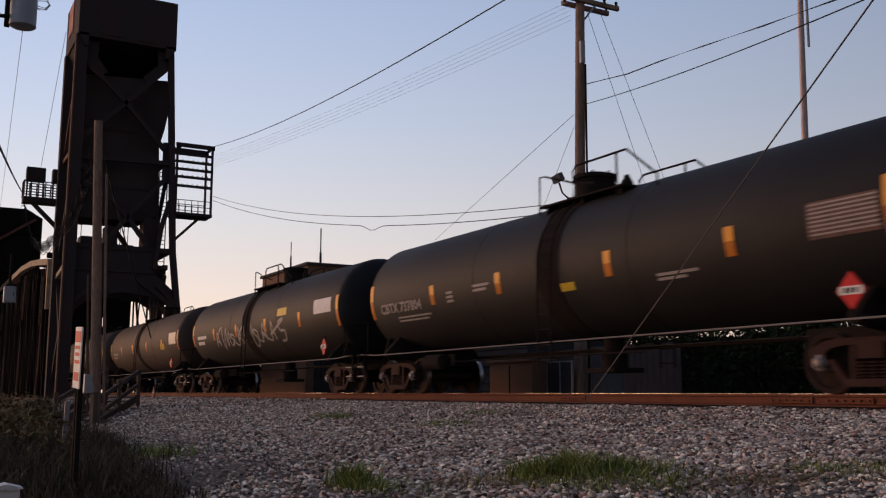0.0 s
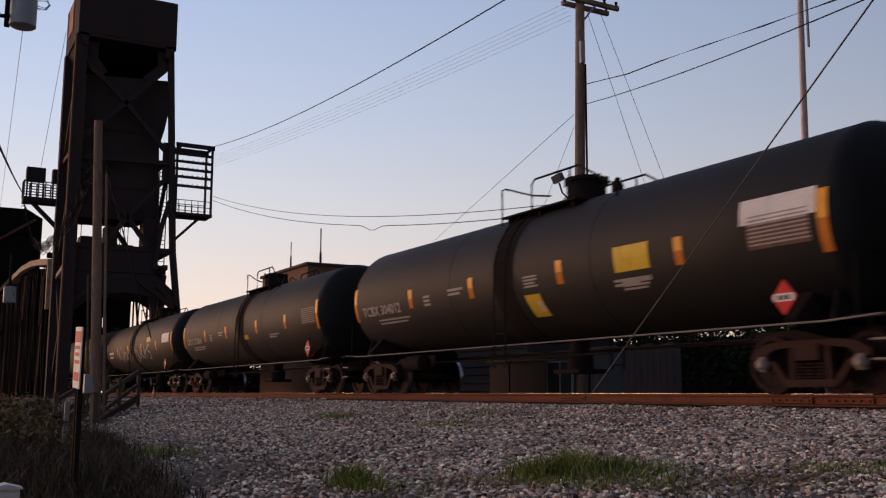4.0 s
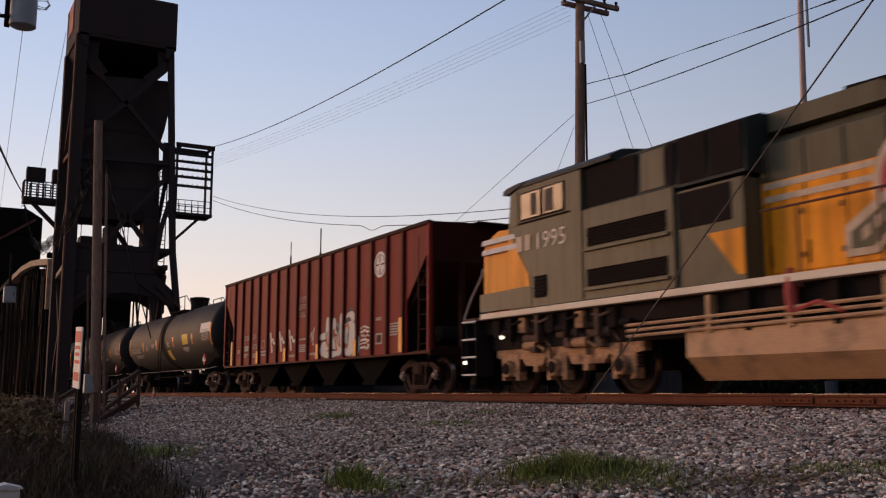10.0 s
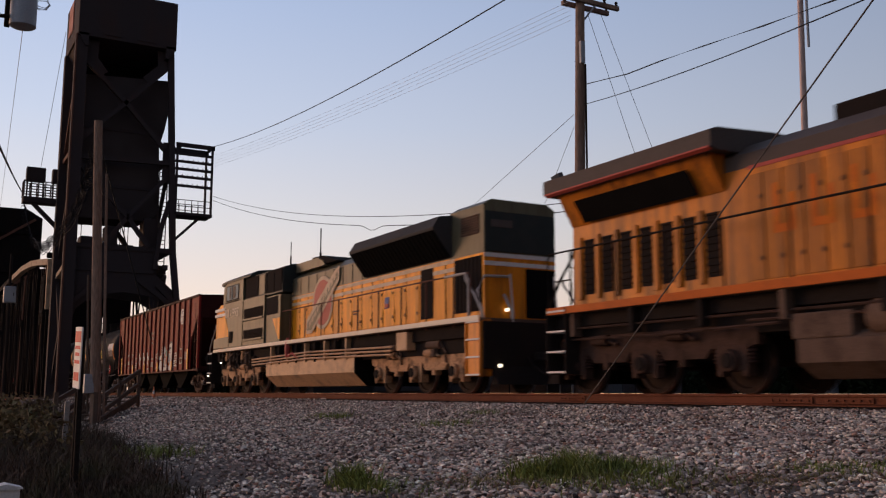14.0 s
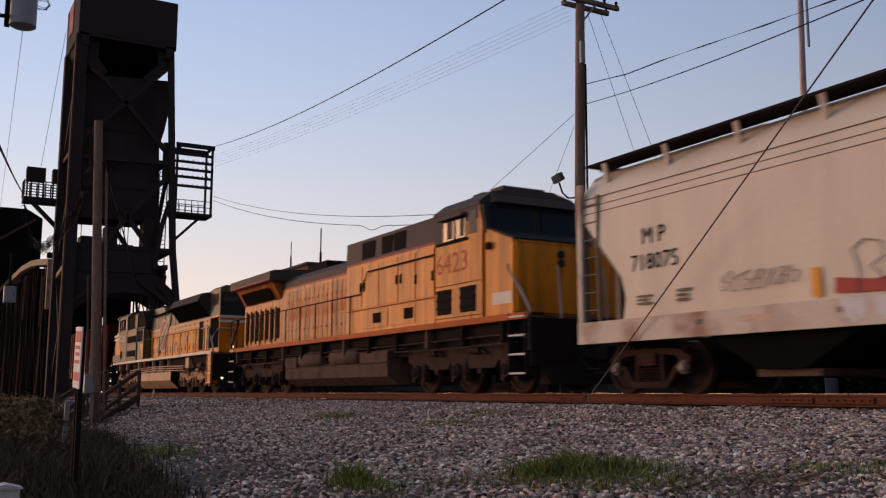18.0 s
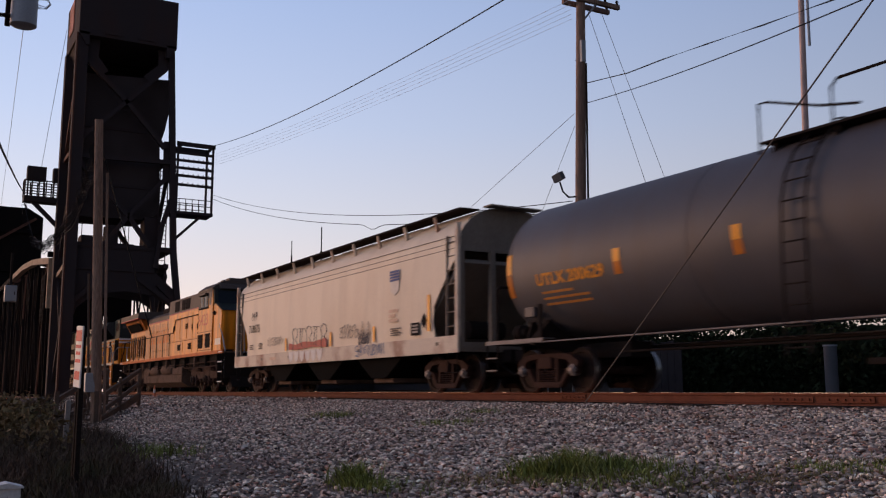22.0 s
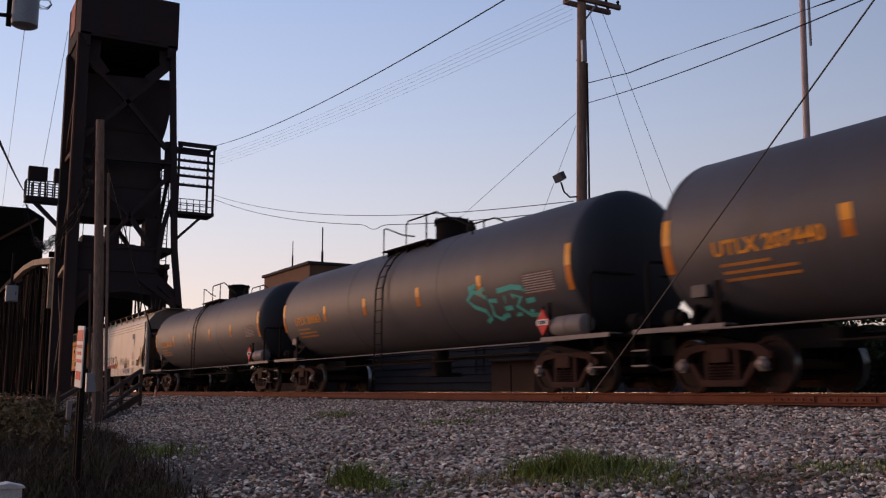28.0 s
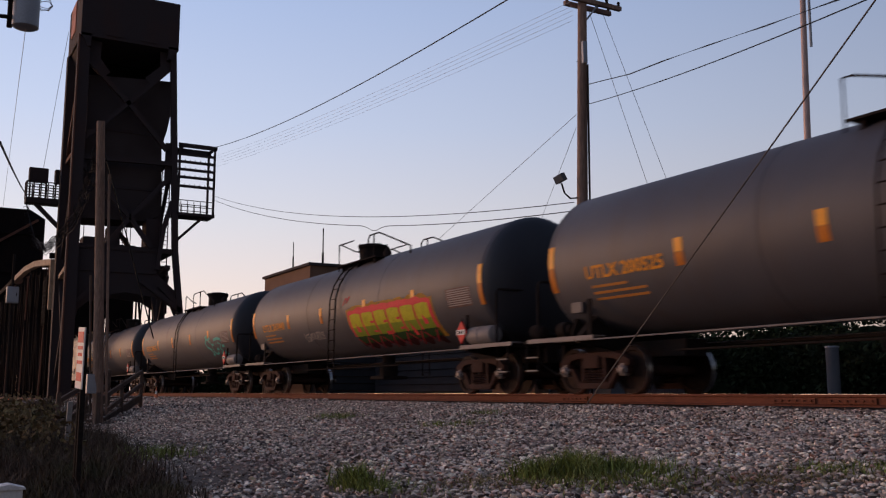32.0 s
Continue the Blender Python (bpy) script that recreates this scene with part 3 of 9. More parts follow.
# ---------------------------------------------------------------- lift bridge
def wire(pts, r, material, name, label, sag=0.0, kink=None):
    """A hanging wire; between its two ends it sags."""
    a, b = Vector(pts[0]), Vector(pts[-1])
    if len(pts) == 2:
        pts = []
        for i in range(25 if kink is None else 97):
            f = i / (24 if kink is None else 96)
            p = a.lerp(b, f)
            dip = 0 if kink is None else 0.22 * math.exp(-((f - kink) / 0.018) ** 2)
            pts.append((p.x, p.y, p.z - 4 * sag * f * (1 - f) - dip))
    bm = bmesh.new()
    pipe(bm, pts, r, 5)
    return solid(name, bm, material, label, "wire", group="overhead wires")


def lift_tower():
    t = thing("lift_tower", "tall dark rusty steel lift-bridge tower with a counterweight", "bridge tower")
    xf, xb = -67.0, -72.0
    ya, yb = 9.3, 15.4
    def leg(pts, w, label=""):
        bm = bmesh.new()
        for p, q in zip(pts, pts[1:]):
            beam(bm, p, q, w, w)
        part("leg", bm, M_BRIDGE, t, label)
    leg([(xf, ya, -0.6), (xf, ya, 24.2)], 0.75, "riveted steel leg")
    leg([(xf, 17.0, -0.6), (xf, 16.55, 5.4), (xf, 16.05, 9.7), (xf, yb - 0.05, 24.2)], 0.40)
    leg([(xb, ya, -3.0), (xb, ya, 24.2)], 0.75)
    leg([(xb, 16.9, -3.0), (xb, 16.45, 5.4), (xb, 15.95, 9.7), (xb, yb - 0.05, 24.2)], 0.40)
    # flanges on the near front leg
    # The strip's colour carries the thin lit line along the leg.
    bm = bmesh.new()
    box(bm, xf + 0.36, xf + 0.42, ya - 0.41, ya - 0.31, -0.6, 24.2)
    part("leg_flange", bm, M_BRIDGERUSTLIT, t, "flange strip with its lit line put into the rust colour")
    # machinery house on top
    bm = bmesh.new()
    box(bm, xb - 0.3, xf + 0.5, ya - 0.3, yb + 0.22, 24.1, 27.6, bevel=0.05)
    part("sheave_house", bm, M_BRIDGE, t, "dark plated housing at the top")
    for a, b in ((-1.2, 0.0), (1.0, 2.2)):
        bm = bmesh.new()
        box(bm, xf + 0.5, xf + 0.55, ya + 2.6 + a, ya + 2.6 + b, 24.35, 24.6)
        part("trim", bm, M_BRIDGE, t)
    for s, yy in ((-1, ya - 0.3), (1, yb + 0.22)):
        bm = bmesh.new()
        prism_x(bm, [(yy, 24.3), (yy - s * 0.5, 23.4), (yy - s * 0.7, 23.4), (yy - s * 0.7, 24.3)], xb - 0.3, xf + 0.5)
        part("housing_skirt", bm, M_BRIDGE, t)
    # The panel's sunlight is painted as a brighter red.
    bm = bmesh.new()
    prism(bm, [(-70.9, 25.2), (-69.0, 25.2), (-69.0, 27.4), (-70.9, 27.4)], ya - 0.36, ya - 0.30)
    part("side_panel", bm, M_PANELLIT, t, "side panel with the warm light put into its rust-red colour")
    # counterweight between the legs; its top stays below the housing, so a dark gap shows
    bm = bmesh.new()
    prism_x(bm, [(9.85, 11.75), (14.2, 11.85), (15.1, 12.4), (15.1, 14.6), (15.0, 17.3), (15.32, 18.5), (15.72, 20.8), (15.75, 22.2), (9.85, 21.8)], xb + 1.0, xf - 0.8)
    part("counterweight", bm, M_CONCRETE, t, "huge dark counterweight block")
    # Dark sheet added behind the gap, for the shade under the housing.
    for x, m in ((xb + 0.3, M_BRIDGEDARK),):
        bm = bmesh.new()
        box(bm, x - 0.05, x + 0.05, ya + 0.3, yb, 21.0, 24.15)
        part("recess_sheet", bm, m, t, "dark sheet for the shade under the housing")
    for x in (xf, xb):
        for poly in ([(9.45, 24.05), (10.5, 24.05), (10.45, 22.85), (11.15, 21.95), (10.7, 21.6), (9.45, 22.7)],
                     [(15.3, 24.05), (14.45, 24.05), (14.5, 22.95), (13.5, 21.95), (13.9, 21.6), (15.3, 22.8)],
                     [(15.12, 17.45), (15.75, 17.5), (15.85, 14.5), (15.12, 14.5)],
                     [(12.0, 20.3), (12.9, 20.3), (13.1, 19.9), (12.7, 19.3), (12.2, 19.3), (11.8, 19.9)],
                     [(12.3, 12.5), (13.5, 12.5), (13.3, 11.5), (12.5, 11.5)]):
            bm = bmesh.new()
            prism_x(bm, poly, x - 0.13, x - 0.07)
            part("gusset_plate", bm, M_BRIDGE, t)
    for z in (14.0, 18.0):
        bm = bmesh.new()
        box(bm, xf - 0.8, xf - 0.74, ya + 0.6, yb - 0.5, z, z + 0.2)
        part("counterweight_rib", bm, M_BRIDGE, t)
    # bracing
    def brace(a, b, w=0.35, m=M_BRIDGE):
        bm = bmesh.new()
        beam(bm, a, b, w, 0.3)
        part("brace", bm, m, t)
    for x in (xf, xb):
        brace((x, 9.6, 22.6), (x, 12.44, 19.9))
        brace((x, 15.05, 22.7), (x, 12.44, 19.9))
        brace((x, 12.44, 19.9), (x, 9.6, 17.0))
        brace((x, 12.44, 19.9), (x, 15.2, 16.9))
        brace((x, ya, 15.75), (x, 15.6, 15.95), 0.32)
        brace((x, 15.3, 14.75), (x, 12.9, 11.9))
        brace((x, 9.6, 15.3), (x, 12.9, 11.9))
        brace((x, 12.9, 11.9), (x, 14.4, 9.9), 0.3)
        brace((x, 12.9, 11.9), (x, 11.4, 9.8), 0.3)
        brace((x, 15.75, 13.3), (x, 15.2, 11.3), 0.3)
        brace((x, 15.2, 11.3), (x, 14.85, 8.4), 0.3)
        brace((x, 16.6, 5.6), (x, 13.8, 7.6), 0.4)
        brace((x, ya, 5.6), (x, 11.4, 7.6), 0.4)
        brace((x, 15.1, 7.3), (x, 16.55, 5.9), 0.3)
    for x in (xf - 0.15, xb + 0.15):
        bm = bmesh.new()
        prism_x(bm, [(ya, 9.75), (14.8, 9.75), (14.8, 8.2), (16.3, 6.9), (16.3, 5.0), (15.9, 5.9), (14.9, 6.5), (12.9, 6.75), (10.9, 6.4), (9.9, 5.5), (ya, 3.4)], x - 0.1, x + 0.1)
        part("portal_girder", bm, M_BRIDGE, t, "deep plated portal girder with an arched edge")
        for z in (9.72, 8.15):
            bm = bmesh.new()
            box(bm, x - 0.2, x + 0.2, ya, 14.8, z - 0.08, z + 0.08)
            part("girder_flange", bm, M_BRIDGE, t)
    # Near-side braces in the lighter brown: side light put into their colour.
    brace((xf, ya, 23.5), (xb, ya, 16.5), 0.22, M_BRIDGERUSTLIT)
    for y in (ya, 15.6):
        brace((xf, y, 16.3), (xb, y, 16.3), 0.3, M_BRIDGERUSTLIT if y < 10 else M_BRIDGE)
        brace((xf, y, 16.3), (xb, y, 9.0), 0.22)
        brace((xf, y, 8.6), (xb, y, 8.0), 0.35, M_TANLIT if y < 10 else M_BRIDGE)
        brace((xf, y, 8.0), (xb, y, 0.3), 0.2)
        brace((xb, y, 8.0), (xf, y, 0.3), 0.2)
    # machinery deck
    bm = bmesh.new()
    box(bm, xb, xf, ya + 0.4, 16.0, 9.55, 9.9)
    part("machine_deck", bm, M_BRIDGE, t)
    for x, y0, y1, h in ((-68.0, 10.0, 10.8, 0.55), (-68.0, 14.1, 15.2, 2.1), (-68.5, 11.7, 12.5, 1.45), (-69.5, 12.6, 13.8, 0.35)):
        bm = bmesh.new()
        box(bm, x - 0.8, x + 0.6, y0, y1, 9.9, 9.9 + h, bevel=0.08)
        part("machinery", bm, M_BRIDGE, t)
    # ropes of the counterweight
    for k in range(8):
        bm = bmesh.new()
        y = (10.0 if k < 4 else 13.3) + (k % 4) * 0.28
        rod(bm, (-72.9, y, 9.9), (-72.9, y, 24.3), 0.03, n=5)
        part("rope", bm, M_WIRE, t)
    # balcony with racks on the far side
    bm = bmesh.new()
    box(bm, xf - 1.6, xf + 0.2, 16.0, 18.7, 12.35, 12.55)
    part("balcony_deck", bm, M_BRIDGE, t)
    bm = bmesh.new()
    for y in (16.1, 18.6):
        for x in (xf - 1.5, xf + 0.1):
            box(bm, x - 0.07, x + 0.07, y - 0.07, y + 0.07, 12.5, 17.4)
    box(bm, xf + 0.03, xf + 0.17, 16.0, 18.75, 17.25, 17.55)
    box(bm, xf - 1.57, xf - 1.43, 16.0, 18.75, 17.25, 17.55)
    for y in (16.4, 18.6):
        box(bm, xf - 1.5, xf + 0.1, y - 0.05, y + 0.05, 17.3, 17.5)
    part("balcony_frame", bm, M_BRIDGE, t)
    for z in (16.75, 16.2, 15.65, 15.1, 14.45):
        bm = bmesh.new()
        box(bm, xf + 0.03, xf + 0.15, 15.7, 18.6, z - 0.09, z + 0.09)
        for k in range(6):
            rod(bm, (xf + 0.09, 16.5 + k * 0.36, z), (xf + 0.09, 16.5 + k * 0.36, z + 0.18), 0.04, 0.025, 6)
        part("crossarm", bm, M_BRIDGE, t, "dark crossarm with insulators")
    for x in (xf + 0.1, xf - 1.5):
        bm = bmesh.new()
        for z in (13.0, 13.45):
            rod(bm, (x, 16.2, z), (x, 18.6, z), 0.03, n=5)
        for k in range(6):
            rod(bm, (x, 16.3 + k * 0.46, 12.5), (x, 16.3 + k * 0.46, 13.45), 0.025, n=5)
        part("balcony_rail", bm, M_BRIDGE, t)
    bm = bmesh.new()
    beam(bm, (xf - 0.3, 16.2, 10.6), (xf - 0.3, 18.0, 12.4), 0.18, 0.18)
    part("bracket", bm, M_BRIDGE, t)
    # caged ladder on the far leg
    bm = bmesh.new()
    for k in (0, 0.55):
        rod(bm, (xf - 0.2, 15.0 + k, 5.0), (xf - 0.2, 15.0 + k, 16.0), 0.04, n=5)
    for k in range(36):
        rod(bm, (xf - 0.2, 15.0, 5.1 + k * 0.3), (xf - 0.2, 15.55, 5.1 + k * 0.3), 0.025, n=4)
    part("ladder", bm, M_BRIDGE, t)
    # platform with boxes on the near side, towards the river
    bm = bmesh.new()
    box(bm, xb - 1.6, xb - 0.5, ya - 2.5, ya - 0.1, 13.35, 13.75)
    part("side_platform", bm, M_BRIDGE, t)
    bm = bmesh.new()
    for z in (14.1, 14.5, 14.9):
        for x in (xb - 1.55, xb - 0.55):
            rod(bm, (x, ya - 2.48, z), (x, ya - 0.1, z), 0.04, n=5)
        rod(bm, (xb - 1.55, ya - 2.48, z), (xb - 0.55, ya - 2.48, z), 0.04, n=5)
    for k in range(6):
        for x in (xb - 1.55, xb - 0.55):
            rod(bm, (x, ya - 2.48 + k * 0.47, 13.75), (x, ya - 2.48 + k * 0.47, 14.9), 0.05, n=5)
    part("side_platform_rail", bm, M_BRIDGE, t)
    for y0, y1 in ((ya - 2.35, ya - 1.08), (ya - 0.62, ya - 0.12)):
        bm = bmesh.new()
        box(bm, xb - 1.4, xb - 0.7, y0, y1, 14.95, 15.95, bevel=0.04)
        for y in (y0 + 0.1, y1 - 0.1):
            box(bm, xb - 1.1, xb - 1.0, y - 0.05, y + 0.05, 13.75, 15.0)
        part("speaker_box", bm, M_BRIDGE, t, "dark equipment box on the platform")
    bm = bmesh.new()
    beam(bm, (xb - 0.8, ya - 1.9, 13.4), (xb - 0.6, ya - 0.1, 11.6), 0.3, 0.3)
    part("bracket", bm, M_BRIDGE, t)
    return t


lift_tower()


def truss_span():
    """The lowered span beyond the tower, and the plated girder house above it."""
    t = thing("truss_span", "dark steel truss span with a tan curved top chord", "bridge span")
    for y in (9.0, 16.9):
        chord = [(-73.5, 9.3), (-78.5, 9.85), (-84.0, 10.38), (-91.0, 10.75), (-102.0, 10.8), (-130.0, 10.8)]
        for (xa, za), (xb, zb) in zip(chord, chord[1:]):
            bm = bmesh.new()
            beam(bm, (xa, y, za), (xb, y, zb), 0.45, 0.45)
            # Near chord in the lit tan, far chord dark: light put into colour.
            part("top_chord", bm, M_TANLIT if y < 10 and xa > -95 else M_BRIDGEDARK, t, "top chord with the warm light put into its tan colour" if y < 10 and xa > -90 else "")
        bm = bmesh.new()
        box(bm, -130.0, -75.0, y - 0.25, y + 0.25, -0.95, -0.40, bevel=0.02)
        part("bottom_chord", bm, M_BRIDGERUSTLIT, t, "rusty bottom chord")
        bm = bmesh.new()
        beam(bm, (-73.5, y, 9.5), (-73.5, y, 5.9), 0.40, 0.45)
        # End posts likewise: lit colour near, dark colour far.
        part("end_post", bm, M_TANLIT if y < 10 else M_BRIDGEDARK, t)
        x = -74.2
        i = 0
        while x > -129:
            step = (3.9, 5.2, 4.4)[i % 3]
            bm = bmesh.new()
            z = 9.9 if x < -80 else 9.3
            beam(bm, (x, y, -0.5), (x, y, z), 0.16, 0.12)
            part("hanger", bm, M_BRIDGEDARK, t)
            for a, b, w, m in ((x, x - step, 0.16, M_BRIDGEDARK), (x - step, x - step * 0.45, 0.10, M_BRIDGEDARK), (x - step * 0.6, x - step * 0.75, 0.08, M_BRIDGEDARK)):
                bm = bmesh.new()
                beam(bm, (a, y, -0.5), (b, y, z), w, 0.12)
                # Some near diagonals lighter, as if lit from the side, by colour alone.
                part("diagonal", bm, M_BRIDGERUSTLIT if y < 10 and w == 0.10 and i % 3 == 0 else m, t)
            x -= step
            i += 1
    # pier and plated machinery wall under and behind the span
    for x in (-84.0, -97.0, -112.0):
        bm = bmesh.new()
        prism_x(bm, [(9.3, -0.4), (10.6, -0.4), (10.9, 6.2), (14.9, 6.2), (15.2, -0.4), (16.8, -0.4), (16.8, 10.0), (9.3, 10.0)], x - 0.1, x + 0.1)
        part("sway_frame", bm, M_BRIDGEDARK, t, "dark plated sway frame across the span")
    for x in range(-130, -75, 6):
        bm = bmesh.new()
        beam(bm, (x, 9.0, 10.1), (x, 16.9, 10.1), 0.35, 0.4)
        part("top_strut", bm, M_BRIDGEDARK, t)
        bm = bmesh.new()
        beam(bm, (x, 9.0, -0.75), (x, 16.9, -0.75), 0.35, 0.5)
        part("floor_beam", bm, M_BRIDGEDARK, t)
    bm = bmesh.new()
    box(bm, -130.0, -74.5, 11.6, 14.1, -0.62, -0.37)
    part("deck", bm, M_TIE, t, "dark timber bridge deck")
    bm = bmesh.new()
    for k in range(5):
        box(bm, -76.0 - k * 0.42, -75.85 - k * 0.42, 8.9, 9.1, 5.0, 8.6)
    for k in range(9):
        box(bm, -78.2, -75.8, 8.92, 9.08, 5.2 + k * 0.38, 5.36 + k * 0.38)
    part("lattice", bm, M_BRIDGEDARK, t)
    h = thing("far_tower_house", "dark plated steel tower of the bridge beyond the span", "bridge tower")
    bm = bmesh.new()
    prism_x(bm, [(6.5, -3.0), (14.9, -3.0), (14.85, 22.2), (13.0, 23.3), (6.5, 23.3)], -140.0, -132.0)
    part("plate_wall", bm, M_BRIDGEDARK, h)
    for z in (5.0, 10.0, 15.0, 20.0):
        bm = bmesh.new()
        box(bm, -132.0, -131.7, 6.4, 14.4, z, z + 0.5)
        part("girt", bm, M_BRIDGEDARK, h)
    for k in range(3):
        bm = bmesh.new()
        beam(bm, (-131.8, 6.8, 3.0 + k * 7), (-131.8, 14.0, 8.0 + k * 7), 0.3, 0.3)
        part("brace", bm, M_BRIDGERUSTLIT, h)


truss_span()


# ---------------------------------------------------------------- poles and wires
def utility_pole():
    p = thing("utility_pole", "weathered brown wooden utility pole with crossarms and a floodlight", "utility pole")
    base, top = Vector((-22.7, 17.35, -0.4)), Vector((-22.54, 17.58, 13.6))
    bm = bmesh.new()
    rod(bm, base, top, 0.19, 0.13, 16)
    part("pole", bm, M_WOODPOLE, p, smooth=True)
    for x, y0, y1, z in ((-22.42, 17.0, 18.95, 11.97), (-22.80, 17.05, 18.85, 11.93)):
        bm = bmesh.new()
        box(bm, x - 0.06, x + 0.06, y0, y1, z - 0.07, z + 0.07, bevel=0.01)
        part("crossarm", bm, M_WOODPOLE, p, "wooden crossarm")
        for y in (y0 + 0.1, y1 - 0.55, y1 - 0.08):
            bm = bmesh.new()
            lathe(bm, [(0.02, 0.05), (0.05, 0.10), (0.035, 0.14), (0.055, 0.17), (0.03, 0.22)], 'Z', 10, (x, y, z))
            part("insulator", bm, M_BLACKSTEEL, p)
    bm = bmesh.new()
    beam(bm, (-22.5, 17.5, 11.2), (-22.42, 18.05, 11.93), 0.05, 0.05)
    part("arm_brace", bm, M_GALV, p)
    bm = bmesh.new()
    box(bm, -22.52, -22.38, 17.42, 17.58, 9.95, 10.65, bevel=0.02)
    part("fuse_box", bm, M_GALV, p, "grey metal box on the pole")
    bm = bmesh.new()
    for k in range(10):
        z = 1.5 + k * 0.95
        rod(bm, (-22.65, 17.36, z), (-22.5, 17.62, z), 0.012, n=5)
    part("pole_steps", bm, M_BLACKSTEEL, p)
    bm = bmesh.new()
    pipe(bm, [(-22.65, 17.34, 5.80), (-22.78, 17.12, 5.78), (-22.88, 16.98, 5.95), (-22.94, 16.92, 6.25)], 0.03)
    part("lamp_arm", bm, M_BLACKSTEEL, p)
    bm = bmesh.new()
    m = Matrix.Translation((-22.96, 16.885, 6.40)) @ Euler((radians(20), radians(-15), radians(10))).to_matrix().to_4x4()
    box(bm, -0.17, 0.17, -0.10, 0.10, -0.12, 0.12, m, bevel=0.02)
    part("floodlight", bm, M_SIDING, p, "grey floodlight head")
    bm = bmesh.new()
    pipe(bm, [(-22.42, 17.48, 0.0), (-22.38, 17.53, 5.0), (-22.36, 17.55, 9.9)], 0.035)
    part("conduit", bm, M_BLACKSTEEL, p)


utility_pole()


def tall_mast():
    m = thing("light_mast", "slender pinkish grey steel light mast", "mast")
    bm = bmesh.new()
    rod(bm, (-24.2, 29.1, -0.4), (-23.5, 28.9, 20.0), 0.16, 0.09, 14)
    part("mast", bm, M_MAST, m, smooth=True)
    bm = bmesh.new()
    rod(bm, (-23.45, 29.0, 12.9), (-23.40, 29.0, 20.0), 0.05, n=8)
    part("side_pipe", bm, M_GALV, m)
    p = thing("fence_post", "round grey steel post behind the track", "post")
    bm = bmesh.new()
    rod(bm, (-20.45, 25.42, -0.4), (-20.45, 25.42, 1.42), 0.2, n=16)
    part("post", bm, M_SIDING, p, smooth=True)
    bm = bmesh.new()
    rod(bm, (-20.45, 25.42, 1.42), (-20.45, 25.42, 1.47), 0.22, n=16)
    part("cap", bm, M_GALV, p)
    g = thing("grey_pole", "plain grey pole beside the light mast", "pole")
    bm = bmesh.new()
    rod(bm, (-24.1, 30.3, -0.4), (-24.0, 30.3, 8.6), 0.22, 0.2, 14)
    part("pole", bm, M_SIDING, g, smooth=True)
    bm = bmesh.new()
    rod(bm, (-24.0, 30.3, 8.6), (-24.0, 30.3, 8.68), 0.23, n=14)
    part("cap", bm, M_SIDING, g)


tall_mast()


def wooden_pole():
    p = thing("wooden_pole", "bare grey-brown wooden pole with a conduit and meter box", "utility pole")
    bm = bmesh.new()
    rod(bm, (-29.6, 5.09, -1.2), (-28.55, 4.55, 7.85), 0.16, 0.115, 14)
    part("pole", bm, M_WOODPOLE, p, smooth=True)
    bm = bmesh.new()
    rod(bm, (-29.45, 5.27, -0.6), (-28.55, 4.86, 6.3), 0.04, n=8)
    part("conduit", bm, M_WOODPOLE, p)
    bm = bmesh.new()
    rod(bm, (-29.6, 4.85, -0.6), (-29.2, 4.6, 3.4), 0.035, n=8)
    part("conduit", bm, M_GREYWOOD, p)
    bm = bmesh.new()
    box(bm, -29.65, -29.3, 4.68, 4.95, 0.0, 0.55, bevel=0.02)
    part("meter_box", bm, M_GALV, p)
    wire([(-28.6, 4.6, 7.3), (-32.5, 7.2, 1.8)], 0.02, M_WIRE, "guy_wire", "dark guy wire of the bare pole")


wooden_pole()


def bridge_signal():
    """A grey equipment box on a dark pole and the red lamps under the span."""
    b = thing("equipment_box", "pale grey metal box on a dark pole beside the bridge", "equipment box")
    bm = bmesh.new()
    rod(bm, (-40.06, 3.52, -1.6), (-40.06, 3.48, 5.3), 0.06, 0.05, 8)
    part("pole", bm, M_BLACKSTEEL, b)
    bm = bmesh.new()
    box(bm, -40.0, -39.75, 3.27, 3.70, 3.40, 4.02, bevel=0.03)
    bx = part("cabinet", bm, M_GALV, b)
    bm = bmesh.new()
    box(bm, -39.75, -39.735, 3.31, 3.66, 3.44, 3.98, bevel=0.004)
    part("door", bm, M_GALV, bx)
    bm = bmesh.new()
    box(bm, -39.735, -39.72, 3.60, 3.63, 3.65, 3.78)
    part("handle", bm, M_BLACKSTEEL, bx)
    s = thing("signal_lamp", "small red signal lamp on the bridge girder", "signal lamp")
    bm = bmesh.new()
    lathe(bm, [(0.10, 0.0), (0.14, 0.02), (0.14, 0.25), (0.16, 0.34)], 'X', 12, (-97.4, 8.70, -0.60))
    part("housing", bm, M_BLACKSTEEL, s)
    bm = bmesh.new()
    lathe(bm, [(0.10, 0.26), (0.12, 0.29), (0.06, 0.35)], 'X', 12, (-97.4, 8.70, -0.60))
    part("lens", bm, M_REDLAMP, s, "glowing red lens")


bridge_signal()


